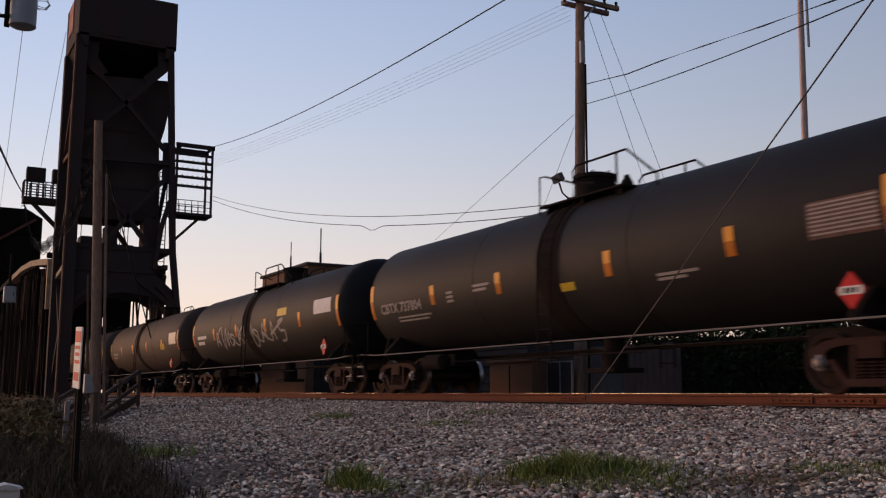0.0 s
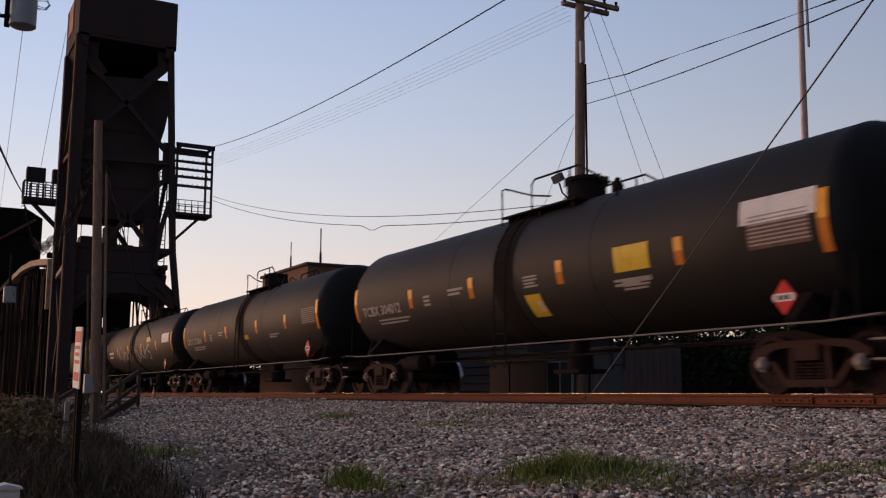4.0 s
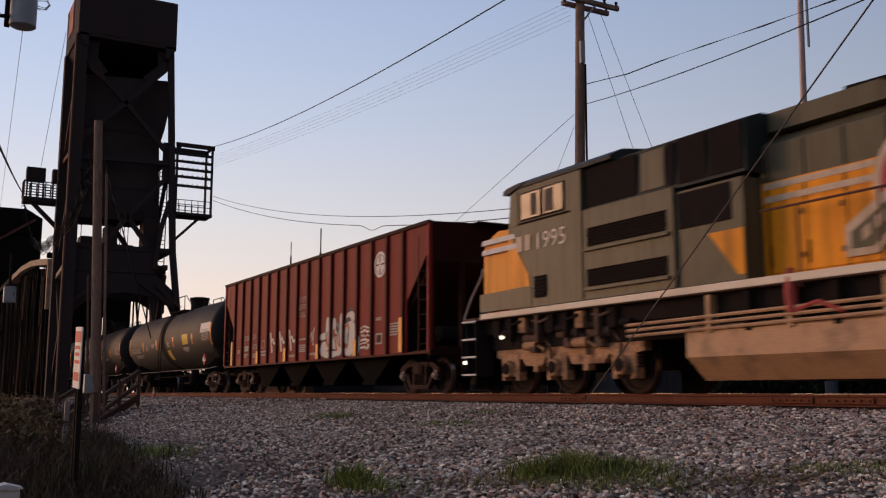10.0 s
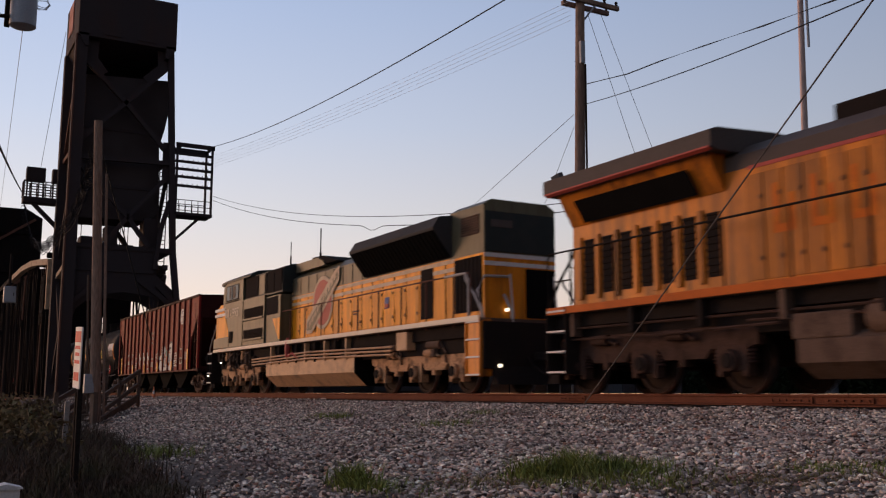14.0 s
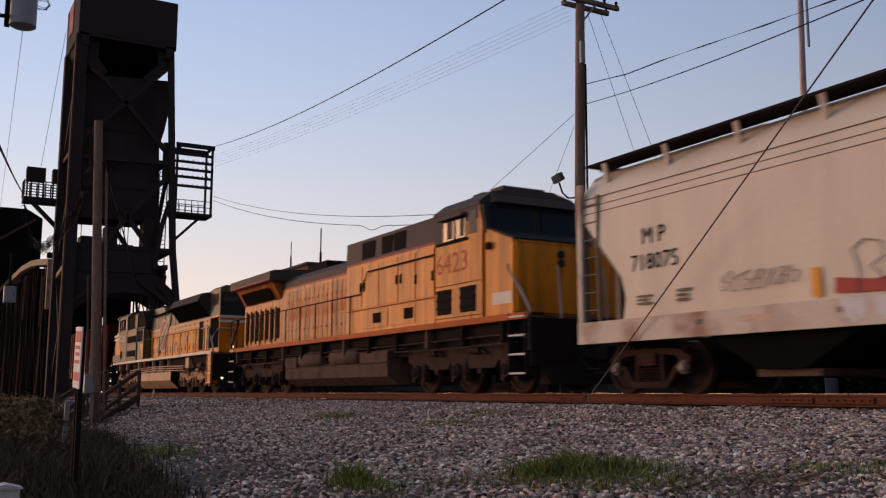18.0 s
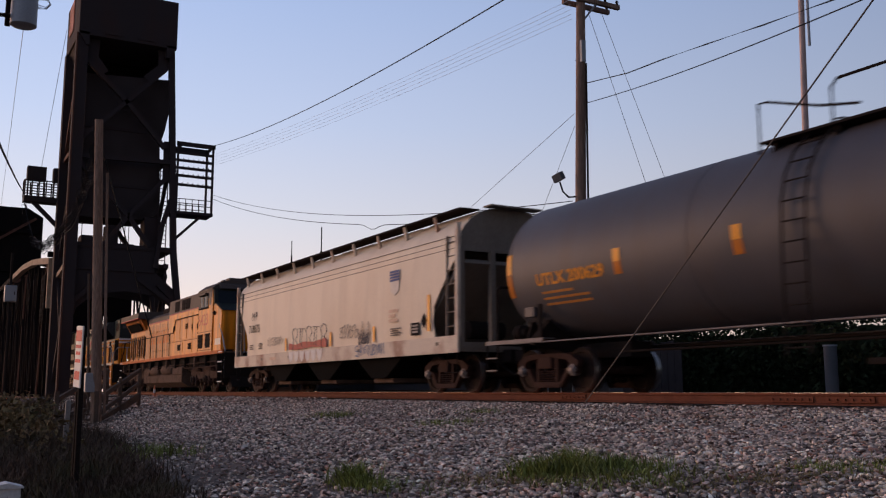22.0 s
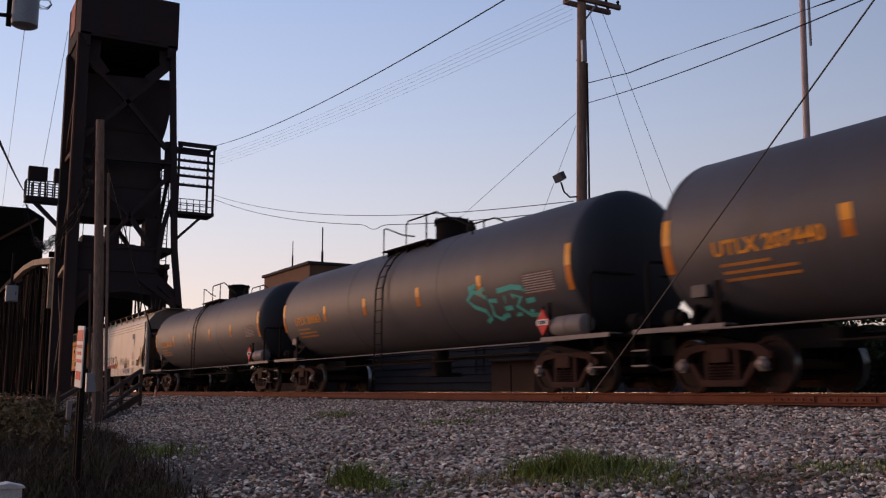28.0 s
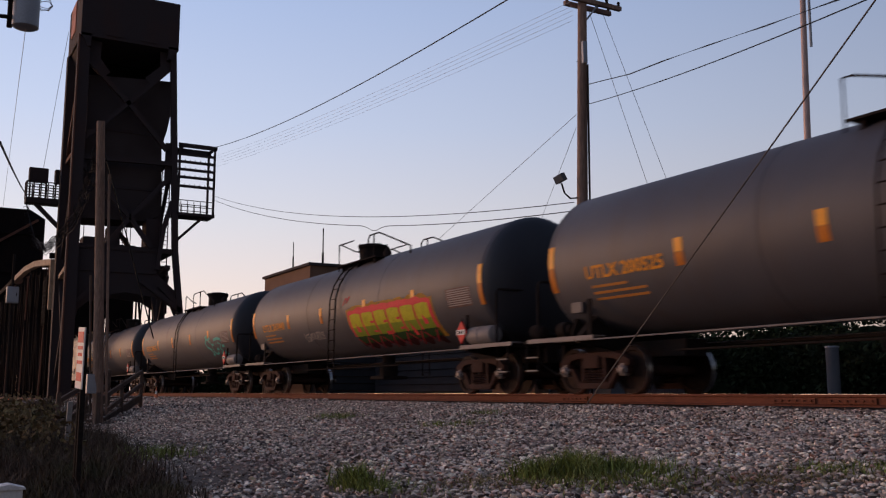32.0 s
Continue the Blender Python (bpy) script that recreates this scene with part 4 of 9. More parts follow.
def transformer():
    t = thing("pole_transformer", "grey cylindrical pole-mounted transformer", "transformer")
    c = Vector((-18.82, 1.56, 0))
    bm = bmesh.new()
    lathe(bm, [(0.20, 6.78), (0.235, 6.80), (0.235, 7.62), (0.22, 7.66), (0.1, 7.72)], 'Z', 24, c)
    part("can", bm, M_GALV, t, smooth=True)
    bm = bmesh.new()
    box(bm, c.x - 0.35, c.x - 0.2, c.y - 0.3, c.y - 0.2, 6.85, 7.5, bevel=0.02)
    rod(bm, (c.x, c.y - 0.2, 7.3), (c.x - 0.1, c.y - 0.75, 7.3), 0.04)
    rod(bm, (c.x, c.y - 0.2, 6.95), (c.x - 0.1, c.y - 0.75, 6.95), 0.04)
    part("bracket", bm, M_BLACKSTEEL, t)
    bm = bmesh.new()
    rod(bm, (c.x - 0.1, c.y - 0.85, -1.2), (c.x - 0.1, c.y - 0.85, 9.5), 0.16, 0.13, 14)
    part("pole", bm, M_WOODPOLE, t)
    bm = bmesh.new()
    for k in range(3):
        pts = [(c.x + 0.05 * math.cos(i), c.y + 0.32 + 0.13 * math.cos(i * 1.05 + k), 7.28 + 0.10 * math.sin(i * 1.05 + k) + 0.03 * k) for i in range(8)]
        pipe(bm, pts, 0.008, 4)
    part("wire_coil", bm, M_WIRELIGHT, t)


transformer()


def wires():
    w, th = "long black overhead wire", "thin pale overhead wire"
    wire([(-66.62, 18.53, 17.46), (-18.6, 13.3, 10.28)], 0.020, M_WIRE, "overhead_wire", w, 0.57)
    for k in range(5):
        wire([(-66.64 - 0.02 * k, 18.68, 16.86 - 0.2 * k), (-22.25, 16.92 + 0.01 * k, 11.76 - 0.15 * k)], 0.0048, M_WIREPALE, "overhead_wire", th, 0.29)
    wire([(-22.31, 17.5, 9.25), (-18.61, 15.97, 8.22), (-16.32, 15.05, 7.71), (-14.01, 14.17, 7.18), (-11.37, 12.89, 6.44), (-8.79, 11.52, 5.69), (-7.53, 10.78, 5.30)], 0.016, M_WIRE, "overhead_wire", w)
    wire([(-22.39, 17.5, 8.64), (-8.59, 11.88, 5.69)], 0.012, M_WIRE, "overhead_wire", w, 0.11)
    wire([(-67.07, 18.7, 13.97), (-23.0, 17.42, 5.73)], 0.014, M_WIRE, "overhead_wire", w, 0.90)
    wire([(-67.11, 18.7, 13.69), (-23.1, 17.34, 5.46)], 0.016, M_WIRE, "overhead_wire", w, 1.04, 0.66)
    wire([(-22.63, 17.29, 8.36), (-38.92, 21.47, 7.08)], 0.009, M_WIRELIGHT, "overhead_wire", th)
    wire([(-22.68, 17.32, 7.98), (-27.49, 19.39, 6.15)], 0.007, M_WIRELIGHT, "guy_wire", "thin guy wire of the wooden pole")
    wire([(-22.3, 17.6, 11.6), (-24.6, 23.1, 3.76)], 0.008, M_WIRELIGHT, "guy_wire", "thin guy wire behind the train")
    wire([(-22.3, 18.1, 11.7), (-24.2, 23.9, 3.76)], 0.008, M_WIRELIGHT, "guy_wire", "thin guy wire behind the train")
    wire([(-14.9, 11.35, -0.34), (-7.68, 10.8, 5.125), (-7.17, 10.75, 5.49)], 0.013, M_GUY, "guy_wire", "dark guy wire anchored in the gravel beside the rail")
    wire([(-18.85, 1.57, 6.76), (-43.3, 3.2, 7.58)], 0.006, M_WIRELIGHT, "overhead_wire", th)
    wire([(-70.5, 8.71, 25.57), (-73.3, 7.895, 15.95)], 0.016, M_WIRELIGHT, "overhead_wire", th)
    wire([(-26.9, 1.81, 6.49), (-73.0, 6.82, 14.0)], 0.035, M_WIRE, "overhead_wire", "thick black cable to the bridge platform", 0.1)
    # a messenger cable with a bundle of looped hangers between pole and platform
    b = thing("cable_bundle", "sagging bundle of dark looped cables", "cable", group="overhead wires")
    way = [(-28.6, 4.55, 7.2), (-38.7, 5.8, 8.2), (-47.9, 6.7, 8.55), (-57.2, 7.0, 8.7), (-63.5, 7.2, 9.1), (-70.0, 7.3, 10.4), (-72.0, 7.0, 12.2), (-73.4, 6.9, 13.4)]
    for k in range(4):
        bm = bmesh.new()
        pts = []
        for p, q in zip(way, way[1:]):
            for i in range(5):
                r = Vector(p).lerp(Vector(q), i / 5)
                n = len(pts)
                pts.append((r.x, r.y + 0.04 * k, r.z - 0.22 * k * math.sin(min(1, n / 34) * math.pi) + 0.07 * math.sin(n * 1.9 + k)))
        pts.append(way[-1])
        pipe(bm, pts, 0.02, 5)
        part("cable", bm, M_WIRE, b)
    for k in range(3):
        pts = []
        for p, q in zip(way, way[1:]):
            n = int((Vector(q) - Vector(p)).length * 14)
            for i in range(n):
                r, a = Vector(p).lerp(Vector(q), i / n), len(pts) * 0.9 + k * 2
                w = 0.13 + 0.07 * math.sin(len(pts) * 0.11 + k)
                pts.append((r.x, r.y + w * math.cos(a), r.z - 0.12 - 0.16 * k + w * math.sin(a)))
        bm = bmesh.new()
        pipe(bm, pts, 0.012, 4)
        part("coiled_cable", bm, M_WIRE, b, "loosely coiled dark cable")


wires()


# ---------------------------------------------------------------- buildings, hedge and trees behind the track
def buildings():
    b = thing("brick_building", "low brown building with a flat roof and two antennas", "building")
    x0, x1, y0, y1, h = -49.5, -42.9, 16.72, 26.5, 6.05
    bm = bmesh.new()
    box(bm, x0, x1, y0, y1, -0.4, h)
    part("wall", bm, M_BRICK, b, "plain brown wall")
    bm = bmesh.new()
    box(bm, x0 - 0.12, x1 + 0.12, y0 - 0.12, y1 + 0.12, h, h + 0.14, bevel=0.02)
    part("roof", bm, M_ROOF, b)
    for k in range(9):
        bm = bmesh.new()
        z = -0.2 + k * 0.33
        prism(bm, [(x1 + 0.0, z), (x1 + 0.05, z + 0.01), (x1 + 0.015, z + 0.32), (x1 + 0.0, z + 0.32)], y0 + 0.4, y1)
        part("siding_board", bm, M_SHED, b)
    for x, y, hh, r in ((-45.6, 16.85, 1.5, 0.022), (-43.5, 17.6, 1.95, 0.03)):
        bm = bmesh.new()
        rod(bm, (x, y, h + 0.1), (x, y, h + 0.75), r * 2, n=8)
        rod(bm, (x, y, h + 0.7), (x, y, h + hh), r, n=6)
        part("antenna", bm, M_BLACKSTEEL, b)
    sh = thing("metal_shed", "long low grey shed with horizontal siding", "shed")
    bm = bmesh.new()
    box(bm, -41.5, -28.6, 19.6, 23.5, -0.4, 2.3)
    part("wall", bm, M_SHED, sh)
    for k in range(8):
        bm = bmesh.new()
        z = -0.25 + k * 0.31
        prism_x(bm, [(19.6, z), (19.53, z + 0.01), (19.58, z + 0.30), (19.6, z + 0.30)], -41.5, -28.6)
        part("siding_board", bm, M_SHED, sh)
    bm = bmesh.new()
    prism_x(bm, [(19.3, 2.25), (23.8, 2.25), (23.8, 2.34), (21.5, 2.75), (19.3, 2.34)], -41.7, -28.4)
    part("roof", bm, M_ROOF, sh)
    wl_ = thing("dark_fence", "dark board fence behind the cabinets", "fence")
    for k in range(22):
        bm = bmesh.new()
        box(bm, -28.55 + k * 0.30, -28.27 + k * 0.30, 20.6, 20.64, -0.35, 1.5 + 0.03 * (k % 3))
        part("board", bm, M_ROOF, wl_)
    c = thing("utility_cabinet", "brown metal utility cabinet beside the track", "cabinet")
    bm = bmesh.new()
    box(bm, -26.3, -23.9, 16.5, 17.3, -0.3, 0.95, bevel=0.04)
    part("body", bm, M_BRICK, c)
    bm = bmesh.new()
    box(bm, -26.35, -23.85, 16.42, 17.38, 0.95, 1.02, bevel=0.02)
    part("lid", bm, M_BRICK, c)
    bm = bmesh.new()
    box(bm, -25.15, -25.11, 16.485, 16.5, -0.2, 0.85)
    part("door_seam", bm, M_BLACKSTEEL, c)
    g = thing("wire_gate", "grey metal gate in a white frame", "gate")
    bm = bmesh.new()
    for x in (-23.85, -23.2, -22.62):
        box(bm, x - 0.025, x + 0.025, 17.0, 17.05, -0.35, 0.95)
    for z in (-0.2, 0.92):
        box(bm, -23.85, -22.62, 17.0, 17.05, z - 0.02, z + 0.02)
    part("gate_frame", bm, M_GALV, g)
    bm = bmesh.new()
    box(bm, -23.83, -22.64, 17.02, 17.035, -0.2, 0.9)
    part("gate_panel", bm, M_SHED, g)
    k = thing("concrete_post", "square grey post beside the gate", "post")
    bm = bmesh.new()
    box(bm, -22.12, -21.45, 17.4, 17.9, -0.35, 1.25, bevel=0.03)
    part("post", bm, M_SIDING, k)
    bm = bmesh.new()
    box(bm, -22.16, -21.41, 17.36, 17.94, 1.25, 1.31, bevel=0.02)
    part("cap", bm, M_SIDING, k)


buildings()


def leaf_cloud(name, blobs, count, size, material, label, category, seed, kind="stuff", parent=None):
    """Many small leaves, thrown into several uneven lobes (x, y, z, radius)."""
    rng = np.random.default_rng(seed)
    tot = sum(b[3] ** 2 for b in blobs)
    vs, fs = [], []
    for bx, by, bz, br in blobs:
        n = int(count * br * br / tot)
        d = rng.normal(size=(n, 3))
        d /= np.linalg.norm(d, axis=1)[:, None]
        r = br * rng.uniform(0.45, 1.08, n) ** 0.6
        c = np.array((bx, by, bz)) + d * r[:, None] * np.array((1, 1, 0.85))
        u = rng.normal(size=(n, 3))
        u /= np.linalg.norm(u, axis=1)[:, None]
        w = np.cross(u, rng.normal(size=(n, 3)))
        w /= np.linalg.norm(w, axis=1)[:, None]
        s = size * rng.uniform(0.5, 1.4, n)
        i0 = len(vs)
        quad = np.stack([c - u * s[:, None], c + w * (s * 0.5)[:, None], c + u * s[:, None], c - w * (s * 0.5)[:, None]], 1).reshape(-1, 3)
        vs += quad.tolist()
        fs += [(i0 + 4 * i, i0 + 4 * i + 1, i0 + 4 * i + 2, i0 + 4 * i + 3) for i in range(n)]
    me = bpy.data.meshes.new(name)
    me.from_pydata(vs, [], fs)
    me.materials.append(material)
    ob = new(name, me)
    if parent:
        ob.parent = parent
        return ob
    return tagged(ob, label, category, kind=kind)


def greenery():
    rng = random.Random(9)
    blobs = []
    for i in range(70):
        x = -33.0 + i * 0.75
        for z, r in ((0.35, 0.95), (1.15, 0.9), (1.85, 0.75)):
            blobs.append((x + rng.uniform(-0.3, 0.3), 27.0 + rng.uniform(-0.6, 0.6), z + rng.uniform(-0.2, 0.25), r * rng.uniform(0.85, 1.15)))
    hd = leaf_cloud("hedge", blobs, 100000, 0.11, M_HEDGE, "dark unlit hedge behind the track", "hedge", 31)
    # Solid dark core added inside the leaves so no sky shows through.
    bm = bmesh.new()
    prev = None
    for i in range(106):
        x = -33.6 + i * 0.5
        ring = [bm.verts.new((x, 27.0 + a * (0.55 + 0.2 * noise.noise(Vector((x, z, 3)))), z + 0.3 * noise.noise(Vector((x * 0.9, a, 0))) * (z > 0))) for a, z in ((-1, -0.4), (-1, 1.2), (-0.4, 2.0), (0.4, 2.0), (1, 1.2), (1, -0.4))]
        if prev:
            for k in range(5):
                bm.faces.new((prev[k], prev[k + 1], ring[k + 1], ring[k]))
        prev = ring
    core = part("backing_core", bm, M_HEDGE, hd, "solid dark core added behind the leaves")
    low = []
    for i in range(44):
        x = -86.0 + i * 0.88
        low.append((x, 18.6 + rng.uniform(-0.5, 0.5), 0.2 + rng.uniform(-0.2, 0.2), rng.uniform(0.7, 1.0)))
        low.append((x + 0.4, 19.2 + rng.uniform(-0.5, 0.5), 0.9 + rng.uniform(-0.2, 0.3), rng.uniform(0.6, 0.9)))
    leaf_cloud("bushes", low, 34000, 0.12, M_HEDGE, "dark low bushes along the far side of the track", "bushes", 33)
    brush = []
    for i in range(26):
        x = -13.5 - i * 1.1
        for k in range(2):
            y = 0.2 + i * 0.055 + k * 1.2 + rng.uniform(-0.4, 0.4)
            brush.append((x, y, ground_z(x, y) + 0.15 + rng.uniform(0, 0.25) + 0.02 * i, rng.uniform(0.35, 0.7) + 0.012 * i))
    leaf_cloud("brush", brush, 30000, 0.045, M_BRUSH, "dark tangled brush on the bank by the sign", "brush", 35)
    for x, y, h, seed, wide in ((-24.9, 29.9, 6.5, 1, 1.1), (-22.1, 31.6, 8.4, 2, 1.9)):
        t = thing("tree", "slender leafy green tree behind the hedge", "tree", group="trees behind the track")
        r2 = random.Random(seed)
        bm = bmesh.new()
        rod(bm, (x, y, -0.4), (x + 0.15, y, h * 0.55), 0.26, 0.14, 10)
        tr = part("trunk", bm, M_BARK, t, smooth=True)
        lobes = []
        for k in range(int(9 * wide)):
            a = k * 2.4
            rr = r2.uniform(0.3, 1.0) * wide
            e = (x + rr * math.cos(a), y + rr * math.sin(a), h * r2.uniform(0.35, 0.82))
            bm = bmesh.new()
            rod(bm, (x, y, h * 0.3 + 0.2 * min(k, 8) * 0.4), e, 0.09, 0.03, 6)
            part("limb", bm, M_BARK, tr)
            lobes.append((*e, r2.uniform(0.45, 0.8) * (0.5 + 0.5 * wide)))
        lobes.append((x, y, h * 0.85, 0.7))
        leaf_cloud("crown", lobes, int(7500 * wide), 0.095, M_LEAF, "", "", seed + 40, parent=t)


greenery()


# ---------------------------------------------------------------- near the camera: sign, stairs, small things
def warning_sign():
    s = thing("warning_sign", "narrow white sign with red bands on a dark post", "sign")
    bm = bmesh.new()
    box(bm, -9.44, -9.39, 1.445, 1.49, -1.15, 0.60, bevel=0.006)
    part("post", bm, M_BLACKSTEEL, s)
    bm = bmesh.new()
    box(bm, -9.50, -9.45, 1.435, 1.485, -1.15, 0.03, bevel=0.008)
    part("wood_post", bm, M_BLACKSTEEL, s)
    m = Matrix.Translation((-9.40, 1.432, 0.345)) @ Matrix.Rotation(radians(1.5), 4, 'Z') @ Matrix.Rotation(radians(3), 4, 'Y') @ Matrix.Scale(0.78, 4)
    bm = bmesh.new()
    box(bm, -0.20, 0.20, -0.008, 0.008, -0.36, 0.36, m, bevel=0.004)
    part("board", bm, M_WHITE, s)
    bm = bmesh.new()
    box(bm, -0.17, 0.17, -0.012, -0.0085, 0.18, 0.31, m)
    part("red_band", bm, M_RED, s)
    bm = bmesh.new()
    box(bm, -0.15, 0.15, -0.012, -0.0085, -0.27, -0.17, m)
    part("red_band", bm, M_RED, s)
    bm = bmesh.new()
    for z, w in ((0.12, 0.15), (0.04, 0.12), (-0.05, 0.15)):
        box(bm, -w, w, -0.012, -0.0085, z - 0.02, z + 0.02, m)
    part("writing", bm, M_RED, s)
    e = thing("leaning_board", "pale narrow board leaning in the weeds", "board")
    bm = bmesh.new()
    m2 = Matrix.Translation((-15.1, 2.18, -0.55)) @ Euler((0, radians(7), radians(5))).to_matrix().to_4x4()
    box(bm, -0.02, 0.02, -0.035, 0.035, -0.55, 0.45, m2, bevel=0.004)
    part("board", bm, M_WHITEDIM, e)
    b = thing("mailbox_top", "small white roofed box in the weeds", "box")
    bm = bmesh.new()
    box(bm, -8.48, -8.29, 0.675, 0.893, -1.12, -0.716, bevel=0.01)
    part("body", bm, M_WHITE, b)
    bm = bmesh.new()
    prism_x(bm, [(0.645, -0.716), (0.911, -0.716), (0.911, -0.705), (0.795, -0.675), (0.645, -0.70)], -8.50, -8.27)
    part("lid", bm, M_WHITE, b)


warning_sign()


def timber_stairs():
    t = thing("timber_stairs", "weathered grey timber stairs with sloping handrails", "stairs")
    a, b = Vector((-29.5, 4.5, -0.97)), Vector((-35.0, 6.85, -0.2))
    d = (b - a).normalized()
    side = Vector((d.y, -d.x, 0)).normalized()
    for s in (-0.55, 0.55):
        off = side * s
        bm = bmesh.new()
        beam(bm, a + off + Vector((0, 0, 0.05)), b + off + Vector((0, 0, 0.05)), 0.06, 0.25)
        part("stringer", bm, M_GREYWOOD, t)
        for h in (0.95, 0.5):
            bm = bmesh.new()
            beam(bm, a + off + Vector((0, 0, h - 0.2)), b + off + Vector((0, 0, h)), 0.06, 0.14)
            part("handrail", bm, M_GREYWOOD, t)
        for f in (0.0, 0.5, 1.0):
            p = a.lerp(b, f) + off
            bm = bmesh.new()
            box(bm, p.x - 0.06, p.x + 0.06, p.y - 0.06, p.y + 0.06, p.z - 0.4, p.z + 1.0, bevel=0.008)
            part("post", bm, M_GREYWOOD, t)
    for k in range(6):
        p = a.lerp(b, (k + 0.5) / 6)
        bm = bmesh.new()
        box(bm, -0.14, 0.14, -0.6, 0.6, -0.025, 0.025, Matrix.Translation(p + Vector((0, 0, 0.12))) @ Matrix.Rotation(math.atan2(d.y, d.x), 4, 'Z'), bevel=0.006)
        part("tread", bm, M_GREYWOOD, t)
    c = thing("traffic_cone", "small orange and white cone beside the rail", "traffic cone")
    z = ground_z(-48.5, 11.0)
    bm = bmesh.new()
    lathe(bm, [(0.12, z), (0.12, z + 0.03), (0.085, z + 0.04), (0.06, z + 0.2)], 'Z', 14, (-48.5, 11.0, 0))
    part("base", bm, M_ROADCONE, c)
    bm = bmesh.new()
    lathe(bm, [(0.062, z + 0.2), (0.045, z + 0.36)], 'Z', 14, (-48.5, 11.0, 0))
    part("band", bm, M_WHITE, c)
    bm = bmesh.new()
    lathe(bm, [(0.046, z + 0.36), (0.02, z + 0.55)], 'Z', 14, (-48.5, 11.0, 0))
    part("tip", bm, M_ROADCONE, c)


timber_stairs()


# ---------------------------------------------------------------- train: running gear
def train_x(t):
    """How far the train has gone at t seconds: it rolls away towards the bridge, gaining a little speed."""
    q = (t - 16) / 16
    return -85.918 * q - 2.375 * q * q + 0.265 * q ** 3


WHEELSETS = []
WHEEL_DATA = {}


def wheel_data(r):
    if r not in WHEEL_DATA:
        bm = bmesh.new()
        lathe(bm, [(0.06, -0.085), (0.13, -0.085), (0.15, -0.05), (r - 0.11, -0.035), (r - 0.085, -0.07), (r - 0.005, -0.07), (r, -0.06), (r, 0.035), (r + 0.027, 0.045), (r + 0.027, 0.065),
                   (r - 0.08, 0.065), (r - 0.1, 0.02), (0.16, 0.02), (0.13, 0.09), (0.06, 0.09)], 'Y', 32)
        w = data_of(bm, "wheel", [M_WHEEL, M_TREAD], True)
        for p in w.polygons:
            c = p.center
            if abs(math.hypot(c.x, c.z) - r) < 0.006 and abs(p.normal.y) < 0.5 and c.y < 0.03:
                p.material_index = 1
        bm = bmesh.new()
        lathe(bm, [(0.075, -1.0), (0.09, -0.68), (0.09, 0.68), (0.075, 1.0)], 'Y', 12)
        axle = data_of(bm, "axle", M_TRUCK, True)
        bm = bmesh.new()
        lathe(bm, [(0.07, -1.14), (0.085, -1.13), (0.085, -1.09), (0.12, -1.08), (0.12, -0.95)], 'Y', 14)
        for k in range(3):
            a = k * 2.094
            rod(bm, (0.055 * math.cos(a), -1.16, 0.055 * math.sin(a)), (0.055 * math.cos(a), -1.13, 0.055 * math.sin(a)), 0.016, n=6)
        cap = data_of(bm, "bearing_cap", M_BEARING, True)
        WHEEL_DATA[r] = (w, axle, cap)
    return WHEEL_DATA[r]


def wheelset(car, x, r):
    w, axle, cap = wheel_data(r)
    ws = part("wheelset", axle, None, car)
    ws.location = (x, 0, r)
    for y, turn in ((-0.78, 0), (0.78, math.pi)):
        ob = part("wheel", w, None, ws)
        ob.location, ob.rotation_euler = (0, y, 0), (0, 0, turn)
        ob = part("bearing_cap", cap, None, ws)
        ob.location, ob.rotation_euler = (0, 0, 0), (0, 0, turn)
    WHEELSETS.append((ws, x, r))


FRAME_DATA = {}


